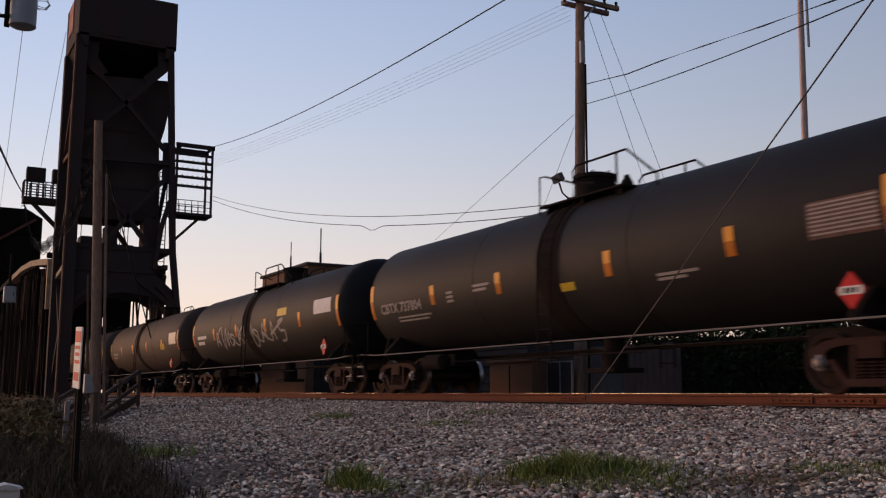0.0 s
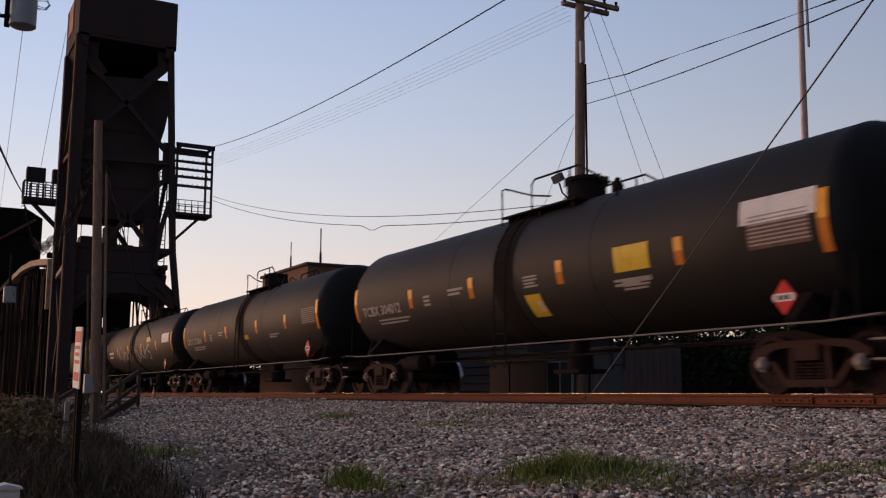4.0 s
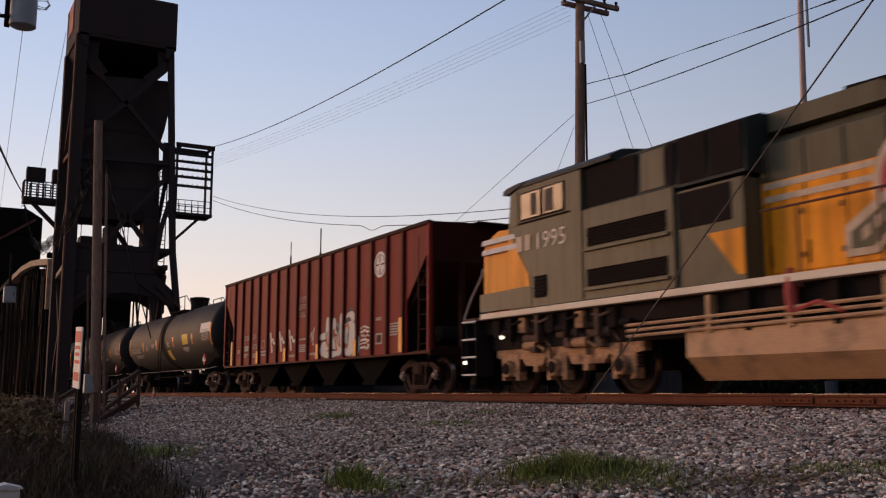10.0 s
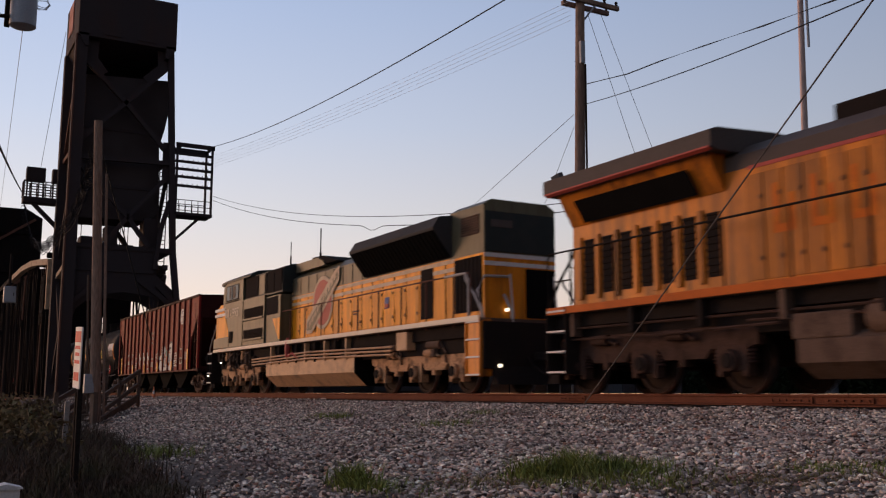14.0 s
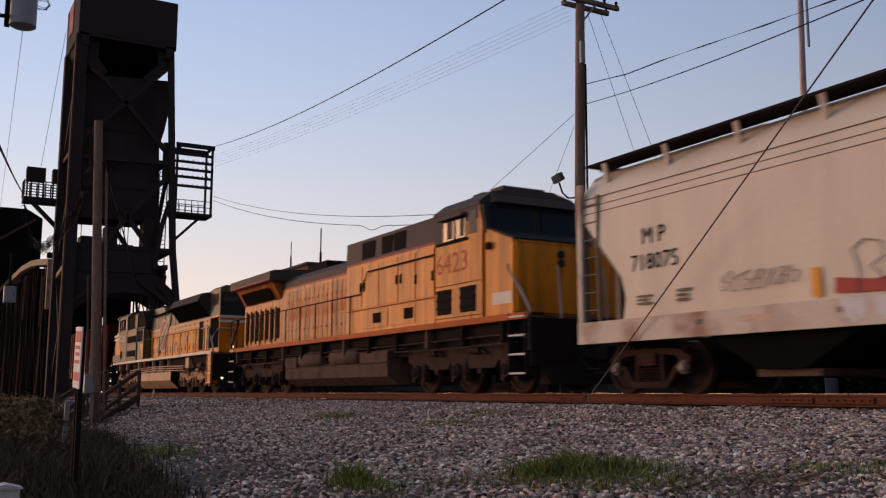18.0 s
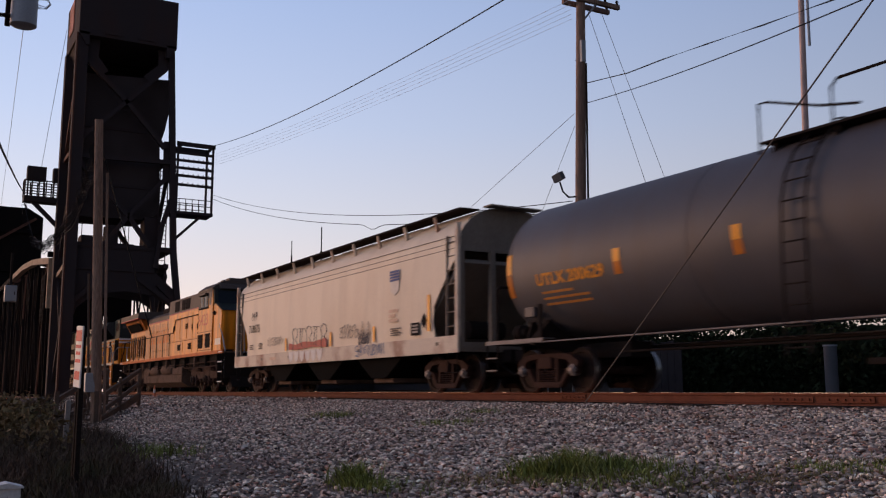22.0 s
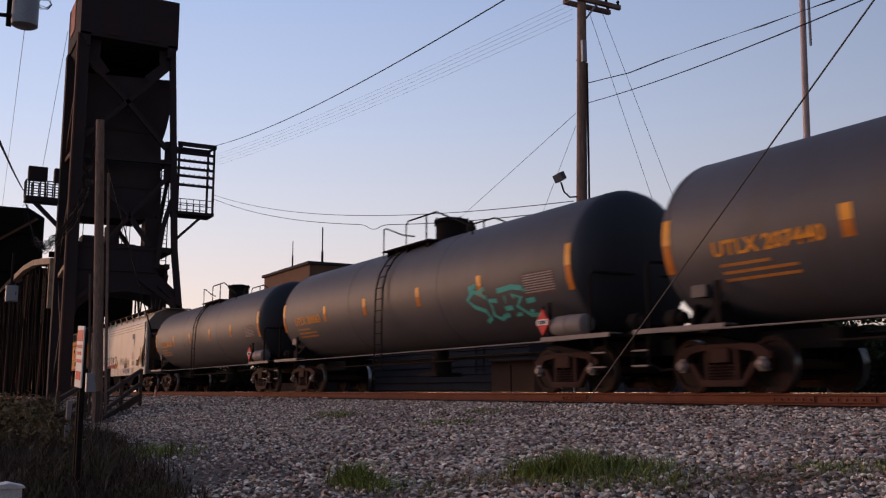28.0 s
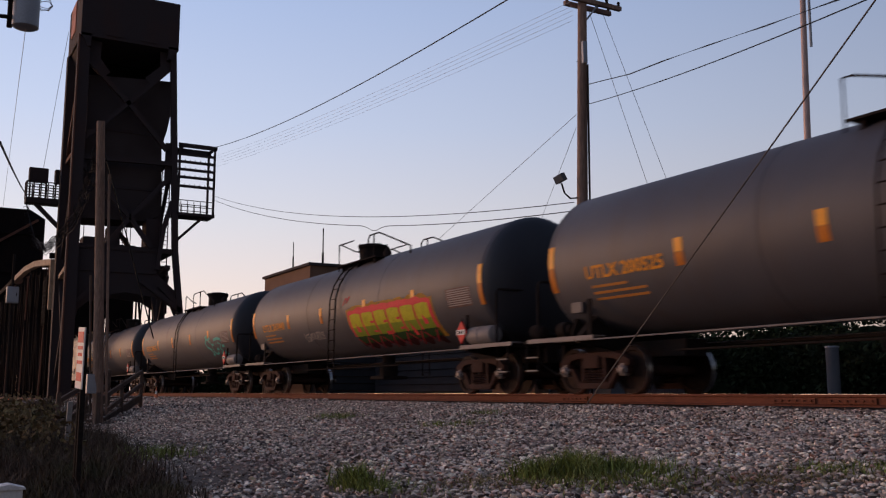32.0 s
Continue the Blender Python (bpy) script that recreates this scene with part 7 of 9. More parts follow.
def loco_truck(car, xs, material, r=0.533):
    x0, x2 = xs[0], xs[2]
    for y in (-1.08, 1.08):
        bm = bmesh.new()
        a, b = y - 0.09, y + 0.09
        prism(bm, [(x0 - 0.55, 0.78), (x0 - 0.55, 1.02), (x0 - 0.3, 1.10), (x2 + 0.3, 1.10), (x2 + 0.55, 1.02), (x2 + 0.55, 0.78), (x2 + 0.30, 0.74), (x2 - 0.45, 0.74), (x2 - 0.6, 0.58),
                    (xs[1] + 0.5, 0.58), (xs[1] + 0.4, 0.76), (xs[1] - 0.4, 0.76), (xs[1] - 0.5, 0.58), (x0 + 0.6, 0.58), (x0 + 0.45, 0.74), (x0 - 0.3, 0.74)], a, b)
        fr = part("truck_frame", bm, material, car, smooth=True)
        for x in xs:
            bm = bmesh.new()
            s = -1 if y < 0 else 1
            box(bm, x - 0.24, x + 0.24, y - 0.11, y + 0.11, 0.36, 0.78, bevel=0.04)
            lathe(bm, [(0.17, 0.0), (0.19, 0.05), (0.17, 0.11), (0.05, 0.12)] if s > 0 else [(0.05, -0.12), (0.17, -0.11), (0.19, -0.05), (0.17, 0.0)], 'Y', 16, (x, y + s * 0.10, 0.53))
            part("journal_box", bm, material, fr, smooth=True)
            bm = bmesh.new()
            lathe(bm, [(0.02, -0.02), (0.115, -0.02), (0.125, 0.0), (0.115, 0.02), (0.02, 0.02)], 'Y', 14, (x, y + s * 0.23, 0.53))
            part("bearing_ring", bm, M_BLACKSTEEL, fr, "dark ring of the bearing", smooth=True)
            for k in (-0.27, 0.27):
                bm = bmesh.new()
                prism(bm, [(x + k - 0.07, 0.80), (x + k + 0.07, 0.80), (x + k + 0.055, 0.28), (x + k - 0.055, 0.28)], y - 0.10, y + 0.10)
                part("pedestal", bm, material, fr)
            for k in (-0.36, 0.36):
                bm = bmesh.new()
                coil = []
                for j in range(5):
                    coil += [(0.05, 0.48 + j * 0.06), (0.085, 0.495 + j * 0.06), (0.085, 0.515 + j * 0.06)]
                lathe(bm, coil + [(0.05, 0.79)], 'Z', 10, (x + k, y, 0))
                part("spring", bm, M_TRUCK, fr, smooth=True)
        for x in (xs[0] + 0.95, xs[1] + 0.95):
            bm = bmesh.new()
            s = -1 if y < 0 else 1
            rod(bm, (x - 0.25, y + s * 0.16, 1.0), (x + 0.18, y + s * 0.16, 1.0), 0.10, n=12)
            rod(bm, (x + 0.18, y + s * 0.16, 1.0), (x + 0.42, y + s * 0.16, 0.9), 0.035)
            box(bm, x - 0.08, x + 0.08, y - 0.1, y + 0.1, 0.45, 0.75, bevel=0.02)
            part("brake_cylinder", bm, material, fr, smooth=True)
    bm = bmesh.new()
    box(bm, x0 - 0.2, x2 + 0.2, -0.9, 0.9, 0.55, 1.25, bevel=0.05)
    part("truck_core", bm, M_BLACKSTEEL, car)
    for x in xs:
        wheelset(car, x, r)


def loco_steps(car, x, face, material):
    """Four treads in a frame at a corner of the locomotive; face: -1 at its west end, 1 at its east end."""
    for y in (-1.28, 1.28):
        bm = bmesh.new()
        for k in (0, 1):
            xx = x - face * (0.05 + k * 0.62)
            box(bm, xx - 0.015, xx + 0.015, y - 0.24, y + 0.24, 0.38, 1.70)
        fr = part("step_frame", bm, material, car)
        for k in range(4):
            bm = bmesh.new()
            z = 0.42 + k * 0.40
            ya, yb = (y - 0.24, y + 0.2) if y < 0 else (y - 0.2, y + 0.24)
            box(bm, min(x - face * 0.05, x - face * 0.67), max(x - face * 0.05, x - face * 0.67), ya, yb, z - 0.02, z + 0.02, bevel=0.006)
            part("step", bm, M_WHITE, fr, "white-edged step")


def side_rail(car, x0, x1, y, z0, z1, n, material, end0=True, end1=True):
    bm = bmesh.new()
    pts = [(x0, y, z1), (x1, y, z1)]
    if end0:
        pts = [(x0 - 0.08, y, z0), (x0 - 0.08, y, z1 - 0.1), (x0, y, z1)] + pts[1:]
    if end1:
        pts = pts + [(x1 + 0.08, y, z1 - 0.1), (x1 + 0.08, y, z0)]
    pipe(bm, pts, 0.02)
    rail = part("handrail", bm, material, car)
    for k in range(n):
        x = x0 + (k + 0.5) * (x1 - x0) / n
        bm = bmesh.new()
        rod(bm, (x, y, z0 - 0.25), (x, y, z1), 0.02, n=6)
        part("stanchion", bm, material, rail)


def end_rails(car, x, face, material, z=1.72):
    """The bent grab rails that flank the steps and the end walk."""
    for y in (-1.42, -0.62, 0.62, 1.42):
        bm = bmesh.new()
        if abs(y) > 1:
            pipe(bm, [(x - face * 0.05, y, 0.9), (x - face * 0.02, y, 1.75), (x - face * 0.35, y, 2.2), (x - face * 0.80, y, 2.65), (x - face * 0.85, y, 2.8)], 0.03)
        else:
            pipe(bm, [(x, y, 1.2), (x, y, 1.8), (x - face * 0.1, y, 2.75)], 0.026)
        part("grab_rail", bm, material, car)


def louvres(x0, x1, z0, z1, y, n, vertical=False):
    """A grille: one folded sheet of slats on a side that faces -y."""
    a, b = (x0, x1) if vertical else (z0, z1)
    step = (b - a) / n
    front = []
    for k in range(n):
        p = a + k * step
        front += [(y - 0.004, p), (y - 0.004, p + step * 0.55), (y - 0.026, p + step * 0.6), (y - 0.026, p + step * 0.95)]
    poly = [(y + 0.01, a)] + front + [(y - 0.004, b), (y + 0.01, b)]
    bm = bmesh.new()
    if vertical:
        prism_x(bm, poly, z0, z1)
        for v in bm.verts:
            v.co = (v.co.z, v.co.y, v.co.x)
    else:
        prism_x(bm, poly, x0, x1)
    return bm


def panel(x0, x1, z0, z1, y, t=0.012, bevel=0.006):
    bm = bmesh.new()
    box(bm, x0, x1, y - t, y, z0, z1, bevel=bevel)
    return bm


def window(car, poly, y, label="dark cab window"):
    """A pane in a dark rubber frame on a side that faces -y."""
    cx, cz = sum(p[0] for p in poly) / len(poly), sum(p[1] for p in poly) / len(poly)
    bm = bmesh.new()
    prism(bm, [(cx + (a - cx) * 1.12, cz + (b - cz) * 1.12) for a, b in poly], y - 0.010, y + 0.01)
    fr = part("window_frame", bm, M_BLACKSTEEL, car)
    bm = bmesh.new()
    prism(bm, poly, y - 0.018, y - 0.006)
    part("pane", bm, M_GLASS, fr)


def heritage_loco(u):
    car = thing("locomotive", "yellow and olive-green diesel locomotive with white stripes and a red emblem", "locomotive", pose(u + train_x(0), TRACK_Y, 0), group="cars of the freight train")
    H = 10.6
    bm = bmesh.new()
    box(bm, -11.40, H, -1.30, 1.30, 1.30, 1.64, bevel=0.02)
    part("frame", bm, M_BLACKSTEEL, car)
    bm = bmesh.new()
    box(bm, -11.40, H, -1.50, 1.50, 1.62, 1.70, bevel=0.01)
    part("walkway", bm, M_GREYTANK, car)
    for y in (-1.505, 1.505):
        bm = bmesh.new()
        box(bm, -H + 0.05, H - 0.05, y - 0.02, y + 0.02, 1.64, 1.76, bevel=0.008)
        part("sill_stripe", bm, M_CREAM, car, "white sill stripe")
        for k in range(3):
            bm = bmesh.new()
            pipe(bm, [(-5.6, y * 0.97, 1.22 - k * 0.10), (0.0, y * 0.97, 1.30 - k * 0.10), (6.0, y * 0.97, 1.22 - k * 0.1)], 0.03)
            part("side_pipe", bm, M_SILVER, car)
    bm = bmesh.new()
    box(bm, -H + 0.1, H - 0.1, -1.2, 1.2, 0.95, 1.32, bevel=0.02)
    part("underframe", bm, M_BLACKSTEEL, car)
    # nose, with the olive cab colour meeting the yellow in a slant
    bm = bmesh.new()
    prism(bm, [(-10.62, 1.78), (-9.2, 1.78), (-9.2, 3.62), (-9.9, 3.58), (-10.4, 3.50), (-10.62, 3.25)], -1.42, 1.42)
    bmesh.ops.bevel(bm, geom=list(bm.edges), offset=0.09, segments=3, affect='EDGES')
    part("nose", bm, M_YELLOW, car, "yellow nose with white stripes", smooth=True)
    for z in (3.08, 3.30):
        bm = bmesh.new()
        prism(bm, [(-10.50, z), (-9.10 + (3.3 - z) * 0.8, z), (-9.19 + (3.3 - z) * 0.8, z + 0.11), (-10.46, z + 0.11)], -1.505, -1.36)
        part("stripe", bm, M_WHITE, car, "white nose stripe")
    bm = bmesh.new()
    prism(bm, [(-10.58, 1.80), (-8.55, 1.80), (-8.55, 2.22), (-10.58, 2.20)], -1.504, -1.40)
    part("nose_band", bm, M_OLIVE, car, "olive band")
    bm = bmesh.new()
    prism(bm, [(-9.4, 2.22), (-8.62, 2.22), (-8.66, 2.5), (-9.4, 3.46)], -1.502, -1.40)
    part("yellow_flank", bm, M_YELLOW, car)
    # cab: side walls, roof, windows
    bm = bmesh.new()
    prism(bm, [(-9.4, 1.78), (-6.85, 1.78), (-6.85, 4.40), (-9.3, 4.40), (-9.4, 3.6)], -1.49, 1.49)
    part("cab", bm, M_OLIVE, car, "olive-green cab")
    bm = bmesh.new()
    prism_x(bm, [(-1.52, 4.36), (-1.52, 4.43), (-1.2, 4.60), (-0.5, 4.68), (0.5, 4.68), (1.2, 4.60), (1.52, 4.43), (1.52, 4.36)], -9.45, -5.9)
    part("cab_roof", bm, M_DKGREEN, car)
    bm = bmesh.new()
    prism(bm, [(-9.55, 4.30), (-9.3, 4.30), (-8.8, 4.42), (-8.8, 4.46), (-9.5, 4.40)], -1.54, 1.54)
    part("sun_visor", bm, M_DKGREEN, car)
    window(car, [(-8.86, 3.66), (-8.18, 3.66), (-8.18, 4.20), (-8.86, 4.20)], -1.50)
    window(car, [(-8.06, 3.66), (-7.40, 3.66), (-7.40, 4.20), (-8.06, 4.20)], -1.50)
    # Grey sheets on the panes stand in for reflected sky.
    part("curtain", panel(-8.0, -7.72, 3.70, 4.16, -1.520, 0.006, 0.0), M_LGREY, car, "pale sheet for the sky reflected in the cab window")
    part("curtain", panel(-8.50, -8.30, 3.70, 4.16, -1.520, 0.006, 0.0), M_LGREY, car)
    bm = bmesh.new()
    prism(bm, [(-9.36, 3.56), (-9.02, 3.56), (-9.02, 4.28), (-9.28, 4.28)], -1.506, -1.49)
    part("cab_corner", bm, M_OLIVE, car, "olive cab corner post")
    bm = bmesh.new()
    pipe(bm, [(-9.0, -1.51, 3.58), (-7.2, -1.51, 3.58)], 0.018)
    part("arm_rest", bm, M_BLACKSTEEL, car)
    for y in (-0.95, 0.1):
        bm = bmesh.new()
        box(bm, -9.47, -9.36, y, y + 0.85, 3.72, 4.26, bevel=0.02)
        part("windscreen", bm, M_GLASS, car)
    # equipment compartments behind the cab
    bm = bmesh.new()
    box(bm, -6.85, -4.3, -1.48, 1.48, 1.78, 3.52)
    part("low_cabinet", bm, M_OLIVE, car, "olive equipment cabinet")
    bm = bmesh.new()
    box(bm, -4.3, -2.75, -1.44, 1.44, 1.78, 3.42)
    part("stair_cabinet", bm, M_OLIVE, car, "olive cabinet with a dark recess")
    bm = bmesh.new()
    prism_x(bm, [(-1.40, 3.50), (1.40, 3.50), (1.36, 4.38), (1.0, 4.50), (-1.0, 4.50), (-1.36, 4.38)], -6.85, -2.7)
    part("high_cabinet", bm, M_DKGREEN, car, "dark upper cabinet")
    for x0, x1, z0, z1, m in ((-6.78, -5.30, 3.58, 4.34, M_BLACKSTEEL), (-5.15, -4.55, 3.60, 4.30, M_OLIVE), (-4.48, -4.30, 3.58, 4.34, M_BLACKSTEEL), (-4.22, -3.55, 3.56, 4.36, M_BLACKSTEEL), (-3.48, -2.76, 3.56, 4.36, M_BLACKSTEEL)):
        part("cabinet_panel", panel(x0, x1, z0, z1, -1.395, 0.02), m, car, "upper cabinet panel")
    part("filter_grille", louvres(-6.65, -4.47, 2.79, 3.15, -1.485, 7), M_BLACKSTEEL, car, "black filter grille")
    part("filter_grille", louvres(-6.68, -4.47, 2.02, 2.35, -1.485, 7), M_BLACKSTEEL, car, "black filter grille")
    part("grille_shelf", panel(-6.75, -4.4, 2.70, 2.76, -1.48, 0.07), M_OLIVE, car)
    part("grille_shelf", panel(-6.75, -4.4, 1.94, 2.00, -1.48, 0.07), M_OLIVE, car)
    # No hollow here: a black panel paints the shade of the recess.
    part("recess", panel(-4.20, -3.0, 2.76, 3.38, -1.442, 0.010), M_BLACKSTEEL, car, "flat dark panel for the shade of a recess")
    bm = bmesh.new()
    prism(bm, [(-3.53, 2.60), (-2.77, 2.60), (-2.77, 1.86), (-2.9, 1.86)], -1.452, -1.44)
    part("yellow_flank", bm, M_YELLOW, car)
    part("vent", louvres(-8.42, -8.02, 1.95, 2.40, -1.51, 6), M_BLACKSTEEL, car, "small louvred vent")
    for x in (-6.85, -4.3):
        part("seam", panel(x - 0.03, x + 0.03, 1.80, 3.5, -1.485, 0.02), M_OLIVE, car)
    # engine hood, narrower than the cab, yellow below and olive above
    y = -1.02
    bm = bmesh.new()
    box(bm, -2.75, 9.95, -1.02, 1.02, 1.70, 2.98)
    part("hood_lower", bm, M_YELLOW, car, "yellow engine hood")
    bm = bmesh.new()
    box(bm, -2.75, 9.95, -1.024, 1.024, 2.98, 3.32)
    part("hood_band", bm, M_YELLOW, car)
    for z in (2.99, 3.20):
        bm = bmesh.new()
        box(bm, -2.7, 8.6, -1.034, -1.026, z, z + 0.10)
        part("stripe", bm, M_FADEDPINK, car, "faded white stripe")
    bm = bmesh.new()
    prism_x(bm, [(-1.02, 3.32), (1.02, 3.32), (1.02, 3.92), (0.62, 4.20), (-0.62, 4.20), (-1.02, 3.92)], -2.75, 9.3)
    part("hood_upper", bm, M_OLIVE, car, "olive upper hood")
    bm = bmesh.new()
    prism_x(bm, [(-1.025, 3.30), (1.025, 3.30), (1.025, 4.46), (0.8, 4.60), (-0.8, 4.60), (-1.025, 4.46)], 8.4, 10.0)
    part("rear_hood", bm, M_OLIVE, car)
    part("rear_louvre", louvres(8.95, 9.8, 3.78, 4.25, -1.028, 8), M_GREYTANK, car, "louvres")
    bm = bmesh.new()
    box(bm, 9.6, 10.0, -1.018, 1.018, 1.72, 3.30)
    part("hood_end", bm, M_YELLOWSHADE, car)
    bm = bmesh.new()
    box(bm, 10.0, 10.04, -1.0, 1.0, 3.34, 4.30)
    part("rear_panel", bm, M_DKGREEN, car, "dark rear panel with number boards")
    bm = bmesh.new()
    box(bm, 10.0, 10.03, 0.15, 1.0, 1.78, 2.96)
    part("rear_door", bm, M_SCREENSHADE, car, "dark rear door")
    bm = bmesh.new()
    box(bm, 10.04, 10.055, -0.85, -0.25, 3.92, 4.10)
    part("number_board", bm, M_LGREY, car)
    for z in (3.20, 3.00):
        bm = bmesh.new()
        box(bm, 10.004, 10.014, -1.02, 1.02, z, z + 0.10)
        part("stripe", bm, M_WHITE, car)
    # hood doors along the side
    for k in range(16):
        x0 = -2.6 + k * 0.72
        if 6.2 < x0 < 7.5 or x0 > 7.9:
            continue
        d = part("hood_door", panel(x0, x0 + 0.70, 1.86, 2.94, y, 0.018), M_YELLOW, car)
        for z in (2.05, 2.72):
            bm = bmesh.new()
            box(bm, x0 + 0.60, x0 + 0.65, y - 0.035, y - 0.018, z, z + 0.08)
            part("door_latch", bm, M_GREYTANK, d)
    part("door_opening", panel(6.85, 7.52, 1.90, 3.20, y - 0.005, 0.014), M_BLACKSTEEL, car, "dark louvred door")
    bm = louvres(8.62, 9.9, 1.93, 3.24, y - 0.006, 7, True)
    part("radiator_intake", bm, M_BLACKSTEEL, car, "dark intake grille")
    # radiator hood that flares out over the walkway
    bm = bmesh.new()
    prism_x(bm, [(-0.95, 3.30), (-1.04, 3.36), (-1.57, 4.02), (-1.58, 4.08), (-1.40, 4.36), (-0.7, 4.46), (0.7, 4.46), (1.40, 4.36), (1.58, 4.08), (1.57, 4.02), (1.04, 3.36), (0.95, 3.30)], 3.4, 8.5)
    part("radiator_hood", bm, M_HOODTOP, car, "dark grey flared radiator hood")
    bm = bmesh.new()
    prism_x(bm, [(-1.07, 3.38), (-1.56, 4.00), (-1.58, 4.00), (-1.09, 3.36)], 3.42, 8.48)
    sc = part("radiator_screen", bm, M_SCREENSHADE, car, "black slanted radiator screen")
    bm = bmesh.new()
    prism_x(bm, [(-1.09, 3.38), (-1.57, 3.99), (-1.60, 3.99), (-1.12, 3.36)], -0.015, 0.015)
    fin = data_of(bm, "fin", M_SCREENSHADE)
    for k in range(24):
        part("fin", fin, None, sc).location = (3.5 + k * 0.213, 0, 0)
    for pts in ([(10.02, -1.47, 1.72), (10.02, -1.47, 2.62), (9.88, -1.47, 2.78), (8.9, -1.47, 2.78)], [(10.55, -1.43, 0.62), (10.55, -1.43, 1.9), (10.3, -1.40, 2.35), (10.12, -1.1, 2.72), (10.12, -0.35, 2.74)], [(10.56, -0.62, 1.2), (10.56, -0.62, 1.85), (10.12, -0.55, 2.3)]):
        bm = bmesh.new()
        pipe(bm, pts, 0.032, 8)
        part("corner_rail", bm, M_PALEGREY, car, "pale grey bent corner rail")
    for k in range(17):
        x = -2.62 + k * 0.72
        if x < 3.3:
            part("hood_seam", panel(x - 0.012, x + 0.012, 3.34, 3.90, y, 0.012, 0.0), M_BLACKSTEEL, car)
        if not (6.2 < x < 7.6) and x < 8.5:
            part("door_gap", panel(x - 0.028, x + 0.002, 1.84, 3.30, y, 0.013, 0.0), M_BLACKSTEEL, car)
            bm = bmesh.new()
            rod(bm, (x + 0.04, y - 0.03, 1.95), (x + 0.04, y - 0.03, 2.3), 0.012, n=5)
            part("door_rod", bm, M_BLACKSTEEL, car)
    for k in range(9):
        x = -3.6 + k * 0.82
        bm = bmesh.new()
        box(bm, x - 0.05, x + 0.05, -1.46, -1.30, 0.98, 1.60, bevel=0.01)
        part("pipe_hanger", bm, M_BLACKSTEEL if k % 2 else M_SILVER, car)
    # roof gear
    bm = bmesh.new()
    prism(bm, [(-2.6, 4.15), (0.0, 4.15), (-0.15, 4.30), (-0.6, 4.46), (-2.6, 4.46)], -0.95, 0.95)
    part("exhaust_housing", bm, M_OLIVE, car)
    bm = bmesh.new()
    prism(bm, [(-1.2, 4.2), (0.9, 4.2), (0.5, 4.30), (-0.3, 4.50), (-1.2, 4.53)], -0.9, 0.9)
    part("exhaust_box", bm, M_BLACKSTEEL, car, "sooty black exhaust stack")
    bm = bmesh.new()
    for a in (-0.2, 0.0, 0.2):
        rod(bm, (1.30, a, 4.50), (1.72 - abs(a), a, 4.52), 0.035, 0.09, 10)
    rod(bm, (1.30, -0.42, 4.47), (1.30, 0.42, 4.47), 0.06)
    rod(bm, (1.30, 0.0, 4.2), (1.30, 0.0, 4.5), 0.06)
    for a in (-0.26, 0.12):
        rod(bm, (1.30, a, 4.50), (0.92, a, 4.52), 0.035, 0.085, 10)
    part("horn", bm, M_BLACKSTEEL, car, "black air horns")
    bm = bmesh.new()
    pipe(bm, [(8.9, -0.5, 4.44), (9.0, -0.4, 4.56), (9.8, 0.5, 4.60)], 0.015)
    part("grab_iron", bm, M_BLACKSTEEL, car)
    # emblem: red disc, white ring, white slanted band
    yl = y - 0.035
    bm = bmesh.new()
    lathe(bm, [(0.86, 0), (0.86, -0.006)], 'Y', 40, (0.15, yl, 2.90))
    part("emblem_ring", bm, M_FADEDPINK, car)
    bm = bmesh.new()
    lathe(bm, [(0.74, -0.006), (0.74, -0.012)], 'Y', 40, (0.15, yl, 2.90))
    part("emblem_disc", bm, M_LOGORED, car, "faded red round emblem")
    bm = bmesh.new()
    prism(bm, [(-1.2, 1.95), (-0.7, 1.95), (1.5, 3.50), (1.5, 3.95), (1.1, 3.80), (-1.2, 2.40)], yl - 0.022, yl - 0.016)
    part("emblem_band", bm, M_FADEDPINK, car, "white slanted band across the emblem")
    bm = bmesh.new()
    prism(bm, [(-1.1, 2.06), (-0.75, 2.06), (1.4, 3.58), (1.4, 3.80), (-1.1, 2.30)], yl - 0.028, yl - 0.023)
    part("emblem_band_inner", bm, M_OLIVE, car)
    bm = bmesh.new()
    for k in range(10):
        f = (k + 0.5) / 10
        xx, zz = -0.95 + 2.25 * f, 2.20 + 1.50 * f
        prism(bm, [(xx - 0.07, zz - 0.13), (xx + 0.06, zz - 0.04), (xx + 0.06, zz + 0.13), (xx - 0.07, zz + 0.04)], yl - 0.034, yl - 0.029)
    part("emblem_letters", bm, M_FADEDPINK, car)
    part("emblem_shield", panel(4.72, 5.0, 2.35, 2.66, y - 0.02), M_BLUE, car, "small blue and red shield")
    part("emblem_shield", panel(4.74, 4.98, 2.37, 2.48, y - 0.034), M_LOGORED, car)
    part("stencil", bars_plate([1, 0.8], 2.5, 2.45, y - 0.02, 0.5, 0.05), M_GREYTANK, car)
    # cab number
    bm = letter_plate("1995", 0.50, -8.42, 2.96, -1.508, 1.12)
    part("lettering", bm, M_CREAM, car, "cream cab number")
    bm = bmesh.new()
    for a in (-9.08, -8.78):
        box(bm, a, a + 0.22, -1.510, -1.504, 2.98, 3.31)
    part("mark", bm, M_FADEDPINK, car)
    # fuel tank, trucks, steps, rails, lamps
    bm = bmesh.new()
    prism_x(bm, [(-1.42, 1.02), (-1.42, 0.60), (-1.0, 0.22), (1.0, 0.22), (1.42, 0.60), (1.42, 1.02), (1.3, 1.12), (-1.3, 1.12)], -4.15, 3.55)
    part("fuel_tank", bm, M_SILVER, car, "dusty tan fuel tank")
    # Black plate added over the tank's end face, its shade as colour.
    bm = bmesh.new()
